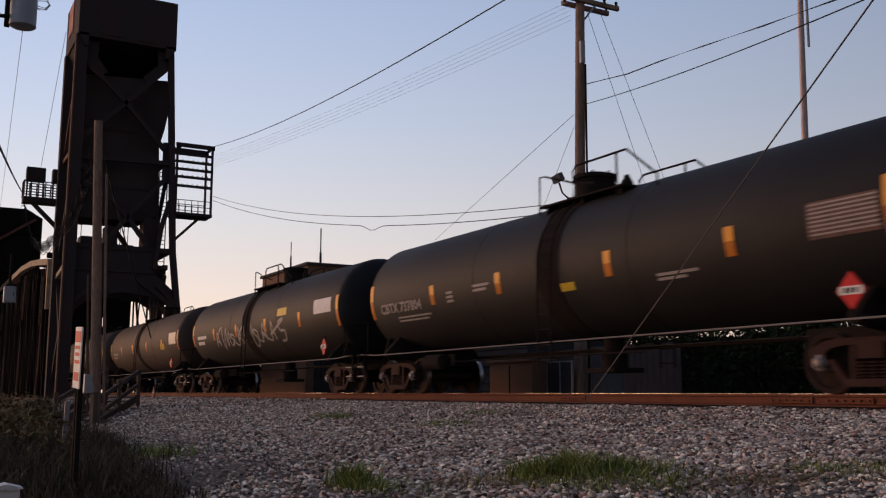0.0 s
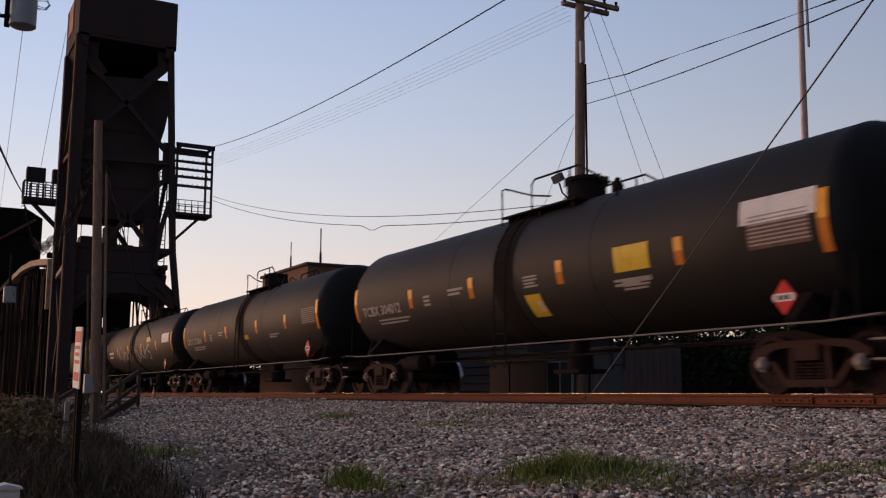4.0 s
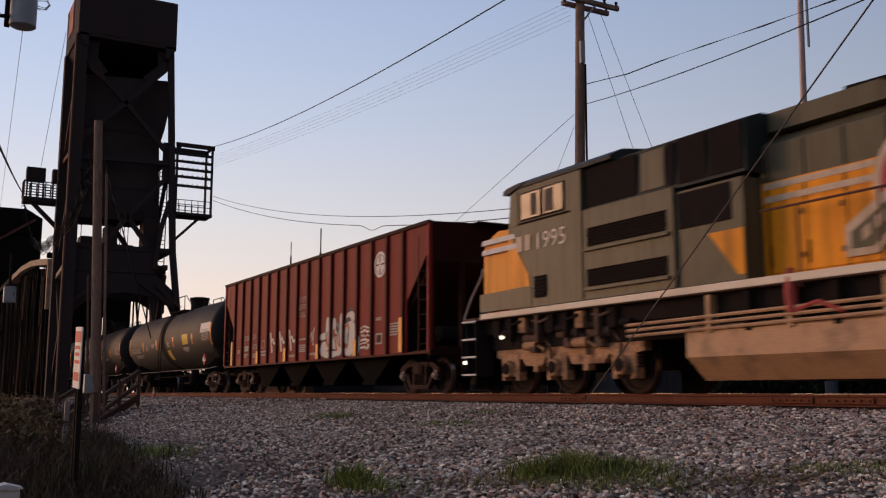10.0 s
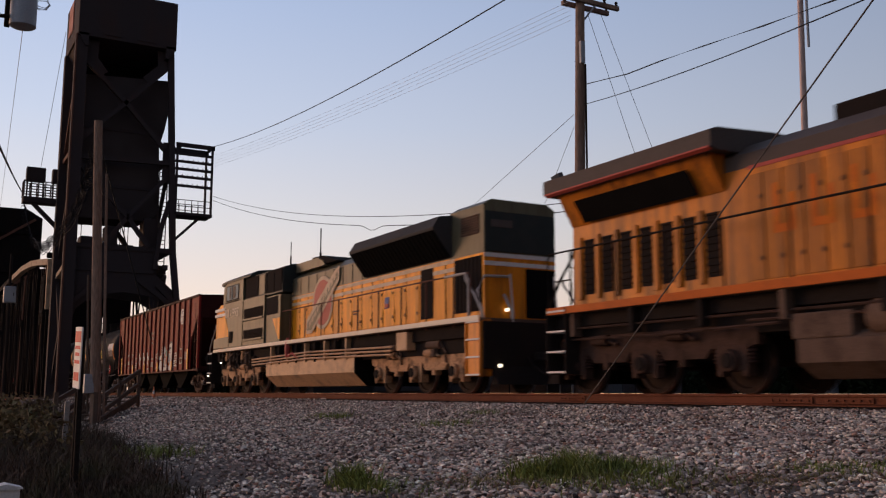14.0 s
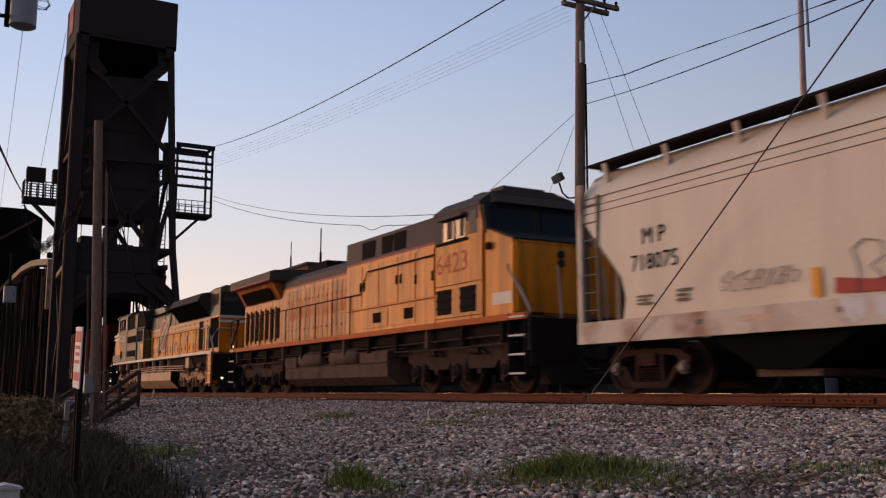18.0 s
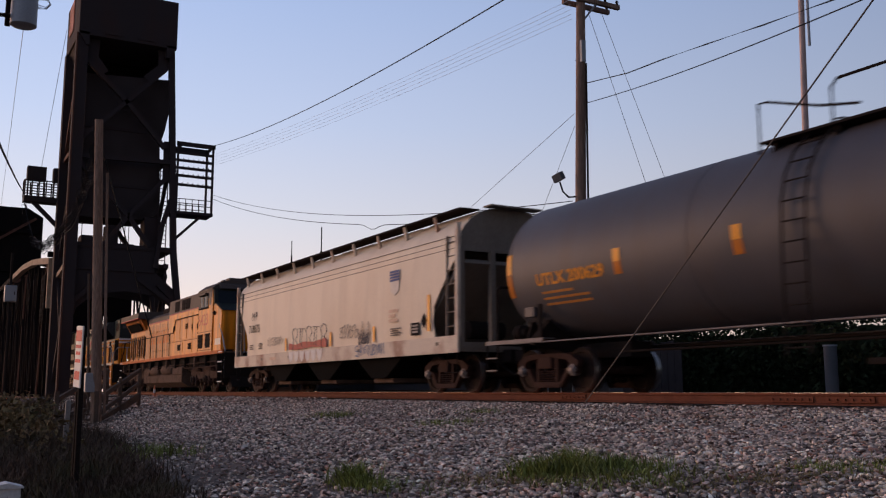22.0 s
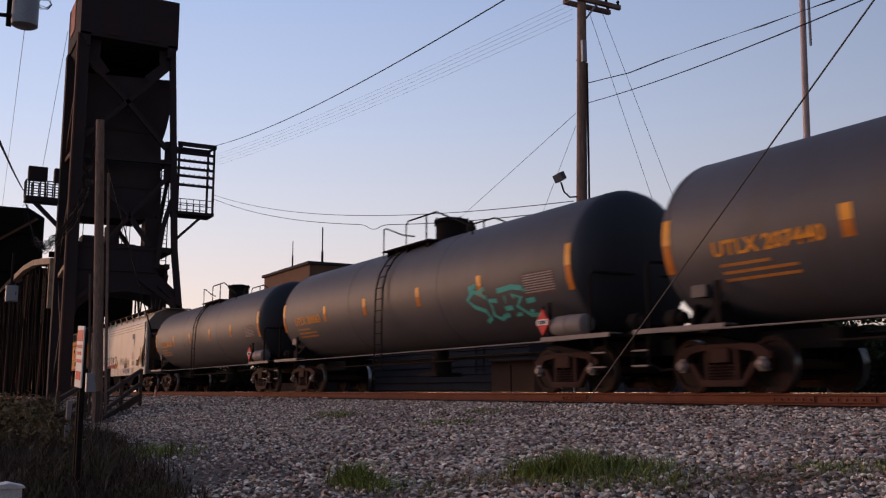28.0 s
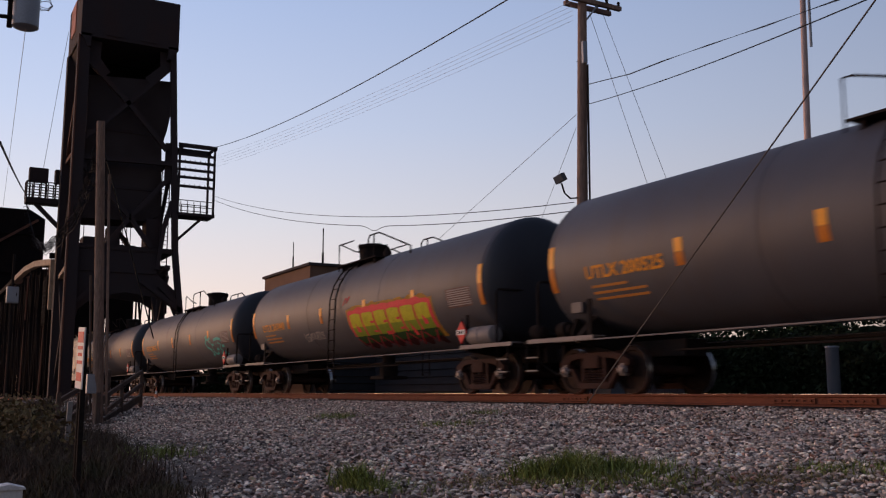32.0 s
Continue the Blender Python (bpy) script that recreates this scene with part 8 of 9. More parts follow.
    prism_x(bm, [(-1.44, 1.06), (-1.44, 0.58), (-1.02, 0.20), (1.02, 0.20), (1.44, 0.58), (1.44, 1.06), (1.3, 1.14), (-1.3, 1.14)], 3.55, 3.62)
    part("tank_end", bm, M_SCREENSHADE, car, "added black plate for the shaded end of the fuel tank")
    loco_truck(car, (-9.85, -8.15, -6.05), M_TRUCKTAN)
    loco_truck(car, (4.75, 6.85, 8.95), M_TRUCKTAN)
    loco_steps(car, -11.42, -1, M_BLACKSTEEL)
    loco_steps(car, 10.62, 1, M_YELLOWDIRT)
    end_rails(car, -11.42, -1, M_PALEGREY)
    end_rails(car, 10.6, 1, M_PALEGREY)
    side_rail(car, -2.4, 10.0, -1.46, 1.80, 2.78, 9, M_BRIDGERUSTLIT, False, True)
    side_rail(car, -2.4, 10.0, 1.46, 1.80, 2.78, 9, M_BRIDGERUSTLIT, False, True)
    bm = bmesh.new()
    box(bm, 9.9, 10.6, -1.48, -1.20, 0.40, 1.70, bevel=0.02)
    part("end_skirt", bm, M_YELLOWDIRT, car, "grimy yellow corner skirt")
    for s in (-1, 1):
        bm = bmesh.new()
        e = 10.62 if s > 0 else 11.30
        box(bm, s * e - 0.05, s * e + 0.05, -1.45, 1.45, 0.55, 1.62, bevel=0.02)
        prism(bm, [(s * (e - 0.02), 0.2), (s * (e + 0.25), 0.2), (s * (e - 0.02), 0.75)], -1.2, 1.2)
        part("pilot", bm, M_BLACKSTEEL, car)
    for x, z, yy in ((10.09, 1.95, -0.45), (10.70, 0.62, -1.05), (-9.9, 1.22, -1.36), (-11.30, 0.70, -1.47)):
        bm = bmesh.new()
        lathe(bm, [(0.042, -0.03), (0.042, 0.03)], 'X' if z > 1.5 or abs(x) > 10 else 'Y', 14, (x, yy, z))
        part("lamp", bm, M_LAMPON, car, "small lit marker lamp")
    bm = bmesh.new()
    box(bm, 6.3, 6.9, -1.47, -1.2, 1.10, 1.58, bevel=0.03)
    part("sand_box", bm, M_SILVER, car)
    bm = bmesh.new()
    lathe(bm, [(0.07, 0.7), (0.10, 1.0), (0.05, 1.35)], 'Z', 10, (-1.9, -1.46, 0.5))
    pipe(bm, [(-1.9, -1.46, 1.2), (-1.4, -1.48, 1.32), (-1.0, -1.46, 1.15)], 0.035)
    part("fuel_filler", bm, M_LOGORED, car, "red fuel filler and hose")
    for k in range(14):
        x = -10.2 + k * 0.33
        bm = bmesh.new()
        if k % 3 == 0:
            box(bm, x, x + 0.24, -1.40, -1.2, 1.22 + 0.05 * (k % 2), 1.60, bevel=0.02)
        elif k % 3 == 1:
            rod(bm, (x, -1.34, 1.30), (x + 0.30, -1.34, 1.30), 0.07, n=10)
            pipe(bm, [(x + 0.3, -1.34, 1.30), (x + 0.42, -1.36, 1.22), (x + 0.40, -1.36, 1.02)], 0.022)
        else:
            pipe(bm, [(x - 0.1, -1.42, 1.50), (x + 0.2, -1.43, 1.46), (x + 0.45, -1.42, 1.52)], 0.03)
            box(bm, x, x + 0.10, -1.44, -1.3, 1.10, 1.62, bevel=0.01)
        part("sill_gear", bm, (M_TRUCKTAN, M_BLACKSTEEL, M_GREYTANK)[k % 3 if k % 2 else 1], car, smooth=True)
    couplers(car, 11.55)
    for x, z in ((-7.6, 1.2), (-8.8, 1.15), (-6.6, 1.18), (5.6, 1.2), (8.0, 1.2)):
        bm = bmesh.new()
        rod(bm, (x - 0.35, -1.22, z), (x + 0.3, -1.22, z), 0.11, n=12)
        pipe(bm, [(x + 0.3, -1.22, z), (x + 0.55, -1.25, z - 0.2), (x + 0.5, -1.2, z - 0.45)], 0.03)
        box(bm, x - 0.1, x + 0.1, -1.33, -1.15, z - 0.3, z - 0.1, bevel=0.02)
        part("brake_rigging", bm, M_GREYTANK, car, smooth=True)
    return car


def yellow_loco(u):
    car = thing("locomotive", "yellow diesel locomotive with a grey roof, red numbers and soot stains", "locomotive", pose(u + train_x(0), TRACK_Y, 0), group="cars of the freight train")
    H = 10.4
    bm = bmesh.new()
    box(bm, -H, H, -1.28, 1.28, 1.30, 1.58, bevel=0.02)
    part("frame", bm, M_BLACKSTEEL, car)
    bm = bmesh.new()
    box(bm, -H, H, -1.48, 1.48, 1.55, 1.64, bevel=0.01)
    part("walkway", bm, M_GREYTANK, car)
    for y in (-1.49, 1.49):
        bm = bmesh.new()
        box(bm, -H, H, y - 0.02, y + 0.02, 1.56, 1.70, bevel=0.008)
        part("sill_stripe", bm, M_ORANGERED, car, "orange-red sill stripe")
    bm = bmesh.new()
    box(bm, -H + 0.1, H - 0.1, -1.15, 1.15, 0.95, 1.32, bevel=0.02)
    part("underframe", bm, M_BLACKSTEEL, car)
    y = -1.0
    # long hood with doors
    bm = bmesh.new()
    box(bm, -10.1, 0.8, -1.0, 1.0, 1.66, 3.66)
    part("hood", bm, M_YELLOWDIRT, car, "soot-stained yellow engine hood")
    bm = bmesh.new()
    prism_x(bm, [(-1.005, 3.66), (1.005, 3.66), (1.005, 3.90), (0.70, 4.12), (-0.70, 4.12), (-1.005, 3.90)], -10.1, 0.8)
    part("hood_roof", bm, M_LGREY, car, "grey hood roof")
    bm = bmesh.new()
    box(bm, -5.4, 0.8, -1.012, -1.0, 3.62, 3.68)
    part("stripe", bm, M_LOGORED, car, "thin faded red line under the roof")
    for k in range(16):
        x0 = -5.45 + k * 0.39
        d = part("hood_door", panel(x0, x0 + 0.355, 1.80, 3.52, y, 0.018), M_YELLOWDIRT, car)
        for z in (2.1, 3.1):
            bm = bmesh.new()
            box(bm, x0 + 0.28, x0 + 0.32, y - 0.034, y - 0.018, z, z + 0.07)
            part("door_latch", bm, M_GREYTANK, d)
    for k in range(7):
        x0 = -9.85 + k * 0.56
        part("vent_slot", louvres(x0 + 0.12, x0 + 0.42, 1.95, 3.05, y - 0.005, 9), M_BLACKSTEEL, car, "tall dark louvred slot")
        part("vent_post", panel(x0 - 0.05, x0 + 0.05, 1.85, 3.12, y, 0.05), M_YELLOWDIRT, car)
    # radiator wings at the rear
    bm = bmesh.new()
    prism_x(bm, [(-1.40, 3.98), (-1.56, 4.02), (-1.56, 4.30), (-1.40, 4.36), (0, 4.44), (1.40, 4.36), (1.56, 4.30), (1.56, 4.02), (1.40, 3.98)], -10.35, -5.65)
    part("radiator_wing", bm, M_LGREY, car, "grey overhanging radiator roof")
    bm = bmesh.new()
    prism_x(bm, [(-1.08, 3.40), (-1.34, 3.80), (-1.36, 3.78), (-1.10, 3.38)], -9.6, -6.45)
    part("radiator_screen", bm, M_SCREENSHADE, car, "dark slanted radiator screen")
    bm = bmesh.new()
    prism_x(bm, [(-1.50, 3.96), (-1.57, 4.0), (-1.57, 4.03), (-1.50, 4.0)], -10.3, -5.7)
    part("wing_edge", bm, M_LOGORED, car)
    bm = bmesh.new()
    box(bm, -4.0, -2.7, -0.6, 0.6, 4.08, 4.42, bevel=0.04)
    part("exhaust_box", bm, M_BLACKSTEEL, car)
    bm = bmesh.new()
    for a in (-0.2, 0.0, 0.2):
        rod(bm, (-1.6, a, 4.38), (-1.05 - abs(a), a, 4.40), 0.03, 0.085, 10)
    rod(bm, (-1.6, -0.3, 4.32), (-1.6, 0.3, 4.32), 0.04)
    rod(bm, (-1.6, 0, 4.1), (-1.6, 0, 4.36), 0.04)
    part("horn", bm, M_BLACKSTEEL, car)
    # auxiliary cab section with grilles, then the cab
    bm = bmesh.new()
    box(bm, 0.8, 6.35, -1.40, 1.40, 1.66, 3.72)
    part("equipment_cab", bm, M_YELLOWSHADE, car, "yellow equipment section")
    bm = bmesh.new()
    prism_x(bm, [(-1.41, 3.72), (1.41, 3.72), (1.38, 4.38), (1.0, 4.50), (-1.0, 4.50), (-1.38, 4.38)], 0.76, 6.35)
    part("equipment_roof", bm, M_LGREY, car, "grey upper section")
    part("stripe", panel(0.85, 6.3, 3.69, 3.74, -1.40, 0.014), M_LOGORED, car)
    for x0, x1 in ((1.9, 2.75), (3.2, 3.85), (3.95, 4.65)):
        part("filter_grille", panel(x0, x1, 3.80, 4.28, -1.405), M_BLACKSTEEL, car, "dark grille")
    for x0, x1, z0, z1 in ((0.95, 1.9, 2.4, 3.6), (2.0, 3.0, 2.4, 3.6), (3.1, 4.2, 2.4, 3.6), (4.3, 5.2, 2.4, 3.6), (5.3, 6.2, 2.4, 3.6), (2.0, 3.6, 1.8, 2.3), (3.7, 5.2, 1.8, 2.3)):
        part("cabinet_door", panel(x0, x1, z0, z1, -1.40, 0.018), M_YELLOWSHADE, car)
    for x0 in (2.7, 4.6):
        part("vent", louvres(x0, x0 + 0.5, 1.92, 2.2, -1.42, 5), M_BLACKSTEEL, car)
    for s in (-1, 1):
        bm = bmesh.new()
        prism_x(bm, [(s * 1.02, 3.36), (s * 1.38, 3.98), (s * 1.0, 3.98)], -10.1, -5.9)
        part("radiator_flank", bm, M_YELLOWDIRT, car, "slanted yellow flank under the radiator roof")
    bm = bmesh.new()
    prism(bm, [(6.35, 1.68), (8.6, 1.68), (8.6, 3.76), (8.45, 4.34), (6.35, 4.34)], -1.46, 1.46)
    part("cab", bm, M_YELLOWSHADE, car, "yellow cab")
    part("cab_grey", panel(6.36, 8.42, 4.0, 4.34, -1.461, 0.006, 0.0), M_LGREY, car, "grey upper cab side")
    part("cab_grey", panel(6.36, 6.72, 3.58, 4.0, -1.461, 0.006, 0.0), M_LGREY, car)
    bm = bmesh.new()
    prism_x(bm, [(-1.48, 4.32), (-1.48, 4.40), (-1.15, 4.64), (-0.6, 4.78), (0.6, 4.78), (1.15, 4.64), (1.48, 4.40), (1.48, 4.32)], 6.30, 8.5)
    part("cab_roof", bm, M_LGREY, car)
    for x0, w_ in ((6.9, 0.5), (7.7, 0.6)):
        bm = bmesh.new()
        box(bm, x0, x0 + w_, -0.7, 0.5, 4.76, 4.88, bevel=0.03)
        part("roof_box", bm, M_LGREY, car)
    window(car, [(6.82, 3.64), (7.32, 3.64), (7.32, 4.14), (6.82, 4.14)], -1.465)
    window(car, [(7.42, 3.64), (7.86, 3.64), (7.86, 4.14), (7.42, 4.14)], -1.465)
    # Reflected sky painted as grey sheets over the panes.
    part("curtain", panel(7.0, 7.25, 3.68, 4.1, -1.484, 0.005, 0.0), M_LGREY, car)
    part("curtain", panel(7.62, 7.8, 3.68, 4.1, -1.484, 0.005, 0.0), M_LGREY, car, "dim sheet for the sky reflected in the pane")
    part("visor", panel(6.7, 7.9, 4.14, 4.22, -1.46, 0.16), M_LGREY, car, "grey window visor")
    part("sill_rail", panel(6.5, 7.95, 3.56, 3.62, -1.46, 0.05), M_BLACKSTEEL, car)
    # Door pane all grey, with the sky's reflection put into its colour.
    part("door_window", panel(7.98, 8.32, 3.68, 4.22, -1.462, 0.012), M_GREYCAR, car, "dim cab door window")
    bm = bmesh.new()
    prism(bm, [(8.56, 3.62), (8.72, 3.62), (8.55, 4.36), (8.40, 4.36)], -1.43, 1.43)
    part("windscreen_surround", bm, M_DKGREEN, car)
    for a in (-1.25, 0.12):
        bm = bmesh.new()
        for p, q in ((0, 1),):
            vs = [bm.verts.new(v) for v in ((8.735, a, 3.70), (8.735, a + 1.12, 3.70), (8.60, a + 1.12, 4.28), (8.60, a, 4.28), (8.70, a, 3.70), (8.70, a + 1.12, 3.70), (8.565, a + 1.12, 4.28), (8.565, a, 4.28))]
            for f in ((0, 1, 2, 3), (7, 6, 5, 4), (0, 4, 5, 1), (1, 5, 6, 2), (2, 6, 7, 3), (3, 7, 4, 0)):
                bm.faces.new([vs[i] for i in f])
        part("windscreen", bm, M_GLASS, car, "dark windscreen")
    bm = bmesh.new()
    prism(bm, [(8.35, 4.34), (8.75, 4.36), (8.62, 4.56), (8.3, 4.66)], -1.2, 1.2)
    part("number_board_housing", bm, M_LGREY, car)
    # nose: as wide as the cab, its top falling forwards
    bm = bmesh.new()
    prism(bm, [(8.6, 1.68), (9.82, 1.68), (9.84, 3.25), (9.78, 3.34), (8.6, 3.74)], -1.42, 1.42)
    bmesh.ops.bevel(bm, geom=[e for e in bm.edges if min(e.verts[0].co.x, e.verts[1].co.x) > 9.7], offset=0.07, segments=3, affect='EDGES')
    part("nose", bm, M_YELLOWSHADE, car, "blunt yellow nose", smooth=True)
    bm = bmesh.new()
    prism(bm, [(8.6, 3.75), (9.75, 3.355), (9.75, 3.375), (8.6, 3.78)], -1.38, 1.38)
    part("nose_top", bm, M_DKGREEN, car)
    bm = bmesh.new()
    box(bm, 9.82, 9.855, 0.25, 0.95, 1.72, 3.10, bevel=0.012)
    part("nose_door", bm, M_YELLOWSHADE, car, "yellow nose door")
    for z in (2.85, 3.05):
        bm = bmesh.new()
        lathe(bm, [(0.09, 9.84), (0.09, 9.89)], 'X', 14, (0, -0.2, z))
        part("headlight", bm, M_GLASS, car)
    part("lettering", letter_plate("6423", 0.70, 6.40, 2.86, -1.466, 1.12), M_PINKRED, car, "faded red cab number")
    for x0 in (6.46, 7.58):
        part("lower_grille", louvres(x0, x0 + 0.70, 1.87, 2.47, -1.466, 3), M_BLACKSTEEL, car, "dark cab-side grille")
    for x in (6.36, 8.58):
        part("seam", panel(x - 0.012, x + 0.012, 1.70, 3.74, -1.462, 0.006, 0.0), M_BLACKSTEEL, car)
    for x0, x1, z in ((0.85, 6.3, 2.35), (6.4, 8.55, 2.56), (6.4, 8.55, 1.78)):
        part("seam", panel(x0, x1, z - 0.01, z + 0.01, -1.462 if x0 > 6 else -1.42, 0.006, 0.0), M_RUSTLINE, car)
    for x, z in ((1.85, 3.0), (2.1, 3.0), (4.15, 3.0), (4.4, 3.0), (5.25, 2.9), (6.15, 2.9)):
        bm = bmesh.new()
        box(bm, x - 0.03, x + 0.03, -1.45, -1.415, z - 0.12, z + 0.12, bevel=0.006)
        part("door_handle", bm, M_BLACKSTEEL, car)
    part("nose_mark", panel(8.93, 9.72, 1.94, 2.21, -1.422, 0.008), M_CREAM, car, "pale patch")
    for k in range(8):
        x = -4.9 + k * 0.72
        for x0, x1, z0, z1 in ((x, x + 0.12, 2.50, 3.30), (x + 0.12, x + 0.42, 2.50, 2.63), (x + 0.32, x + 0.42, 2.63, 3.1)):
            bm = bmesh.new()
            box(bm, x0, x1, y - 0.024, y - 0.019, z0, z1)
            part("faded_letter", bm, M_FADEDRED, car, "faded red block shape")
    bm = bmesh.new()
    lathe(bm, [(0.05, 0.0), (0.09, -0.02), (0.09, -0.08)], 'Y', 12, (8.85, -1.42, 3.29))
    part("side_lamp", bm, M_BLACKSTEEL, car)
    # below the frame
    bm = bmesh.new()
    prism_x(bm, [(-1.40, 0.78), (-1.40, 0.45), (-1.0, 0.22), (1.0, 0.22), (1.40, 0.45), (1.40, 0.78), (1.2, 0.9), (-1.2, 0.9)], -4.25, 3.6)
    part("fuel_tank", bm, M_GREYTANK, car, "dusty grey-brown fuel tank")
    bm = bmesh.new()
    box(bm, 1.75, 3.55, -1.39, -0.9, 0.82, 1.16, bevel=0.03)
    part("battery_box", bm, M_GREYTANK, car)
    bm = bmesh.new()
    box(bm, -4.35, -3.3, -1.39, -0.9, 0.80, 1.18, bevel=0.03)
    part("battery_box", bm, M_GREYTANK, car)
    for x0, x1 in ((-3.13, -1.15), (-0.54, 1.53)):
        bm = bmesh.new()
        lathe(bm, [(0.05, x0), (0.2, x0 + 0.03), (0.26, x0 + 0.12), (0.26, x1 - 0.12), (0.2, x1 - 0.03), (0.05, x1)], 'X', 20, (0, -1.18, 1.06))
        part("air_reservoir", bm, M_GREYTANK, car, "round air reservoir", smooth=True)
    for z, a, b in ((1.26, -10.0, 10.0), (1.14, -5.2, 4.4), (1.05, -10.0, -4.6), (1.08, 3.9, 9.8)):
        bm = bmesh.new()
        pipe(bm, [(a, -1.36, z), ((a + b) / 2, -1.38, z - 0.03), (b, -1.36, z + 0.02)], 0.025)
        part("side_pipe", bm, M_TRUCKDARK, car)
    for k in range(12):
        x = -9.6 + k * 1.72
        bm = bmesh.new()
        box(bm, x - 0.06, x + 0.06, -1.46, -1.25, 1.10, 1.56, bevel=0.01)
        part("walkway_bracket", bm, M_BLACKSTEEL if k % 3 else M_GREYTANK, car)
    loco_truck(car, (-9.9, -7.85, -5.75), M_TRUCKDARK)
    loco_truck(car, (4.95, 7.0, 9.2), M_TRUCKDARK)
    loco_steps(car, -10.42, -1, M_BLACKSTEEL)
    loco_steps(car, 10.38, 1, M_BLACKSTEEL)
    end_rails(car, -10.4, -1, M_BLACKSTEEL)
    end_rails(car, 10.4, 1, M_PALEGREY)
    side_rail(car, -10.3, 1.85, -1.45, 1.74, 2.80, 9, M_BLACKSTEEL, True, False)
    side_rail(car, -10.3, 1.85, 1.45, 1.74, 2.80, 9, M_BLACKSTEEL, True, False)
    bm = bmesh.new()
    pipe(bm, [(1.85, -1.45, 2.80), (2.4, -1.47, 3.40), (6.28, -1.47, 3.40)], 0.02)
    part("cab_rail", bm, M_BLACKSTEEL, car)
    for s in (-1, 1):
        bm = bmesh.new()
        box(bm, s * 10.42 - 0.05, s * 10.42 + 0.05, -1.45, 1.45, 0.55, 1.58, bevel=0.02)
        prism(bm, [(s * 10.4, 0.2), (s * 10.8, 0.2), (s * 10.4, 0.75)], -1.2, 1.2)
        part("pilot", bm, M_BLACKSTEEL, car)
    bm = bmesh.new()
    pipe(bm, [(-10.35, -0.9, 2.6), (-10.6, -0.3, 2.45), (-10.6, 0.3, 2.45), (-10.35, 0.9, 2.6)], 0.012)
    part("safety_chain", bm, M_BLACKSTEEL, car)
    couplers(car, 11.35)
    return car


CARS = []


def train():
    black = "black tank car with white stencils and orange reflective strips"
    for u, body, label in ((-156.2, M_TANKBROWN, "brownish black tank car with white stencils"), (-137.1, M_TANKBROWN, "brownish black tank car with orange panels and white stencils"),
                           (-118.05, M_TANKBLACK, "black tank car with a white sprayed script on its side"), (-99.40, M_TANKBLACK, black), (-80.19, M_TANKBLACK, "black tank car with yellow hazard panels and white number")):
        CARS.append((tank_car(u, body, label, 'a', *((-0.3, 0.5) if u == -99.40 else (0.55, 0.0))), u))
    a0, a1, a2, a3 = CARS[1][0], CARS[2][0], CARS[3][0], CARS[4][0]
    running = ("tank", "weld_ring", "stub_sill", "saddle", "end_deck", "end_rail", "sill_step", "side_rail", "brake_pipe", "end_strip", "truck_bolster", "wheelset", "coupler", "air_tank")
    for car, text in ((a3, "TCBX 304012"), (a2, "CBTX 737804")):
        part("lettering", tank_writing(text, 0.36, -7.88, -0.50, 1.1), M_WHITEDIM, car, "white car number")
        part("stencil", tank_bars([1, 0.9], -7.0, -0.64, 1.8, 0.045, 2.2), M_WHITEDIM, car, "small white stencil lines")
        part("stencil", tank_bars([1, 1, 1], -4.25, -0.2, 0.3, 0.06), M_WHITEDIM, car)
        part("stencil", tank_bars([1, 0.7], 3.1, -0.55, 1.0, 0.05), M_WHITEDIM, car)
        part("data_panel", tank_patch(6.42, 7.62, -0.42, 0.13, out=0.004), M_RUSTPANEL, car, "dull brown data panel")
        stencil_block(car, 6.45, 0.10, 1.15, 8, 0.026, 2.4)
        part("stencil", tank_bars([1, 0.8], -3.0, -0.15, 0.7, 0.06), M_WHITEDIM, car)
    part("data_panel", tank_patch(6.3, 7.75, -0.02, 0.38), M_WHITE, a3, "white data panel")
    part("hazard_panel", tank_patch(3.2, 4.15, -0.42, 0.05), M_SIGNYEL, a3, "yellow hazard panel")
    hz = part("hazard_panel", tank_patch(0.20, 0.74, -1.12, -0.58, skew=-0.12), M_SIGNYEL, a3, "tilted yellow hazard panel")
    part("label", tank_patch(0.52, 0.70, -0.98, -0.74, skew=-0.12, out=0.012), M_FADEDORANGE, hz, "faded label")
    part("stencil", tank_bars([1, 1, 0.8, 1], 0.22, -0.18, 0.48, 0.04), M_WHITEDIM, a3)
    part("stencil", tank_bars([1, 0.9, 0.8], 3.3, -0.6, 0.8, 0.04), M_WHITEDIM, a3)
    part("hazard_panel", tank_patch(0.2, 0.75, -0.62, -0.45), M_SIGNYEL, a2, "small yellow panel")
    part("graffiti", scrawl(-4.9, 3.6, -0.45, 0.75, 9, 0.09, 3), M_WHITEDIM, a1, "white looping sprayed script")
    part("lettering", tank_bars([1, 0.7], -7.4, -0.2, 1.3, 0.14), M_WHITE, a1, "white car number bars")
    part("hazard_panel", tank_patch(2.8, 3.7, 0.02, 0.28), M_SIGNYEL, a1, "yellow panel")
    part("data_panel", tank_patch(6.2, 7.6, -0.15, 0.3), M_WHITE, a1, "white data panel")
    part("data_panel", tank_patch(6.4, 7.7, -0.3, 0.25), M_CREAM, a0, "pale data panel")
    part("hazard_panel", tank_patch(4.6, 5.4, -0.5, -0.2), M_SIGNYEL, a0, "yellow panel")
    part("stencil", tank_bars([1, 0.7], -7.4, -0.3, 1.3, 0.12), M_WHITEDIM, a0)
    for car, off in ((a2, 0.30), (a3, 0.22)):
        for ob in car.children:
            if ob.name.split(".")[0] not in running:
                ob.location.x += off
    CARS.append((red_hopper(-61.28), -61.28))
    CARS.append((heritage_loco(-39.75), -39.75))
    CARS.append((yellow_loco(-16.22), -16.22))
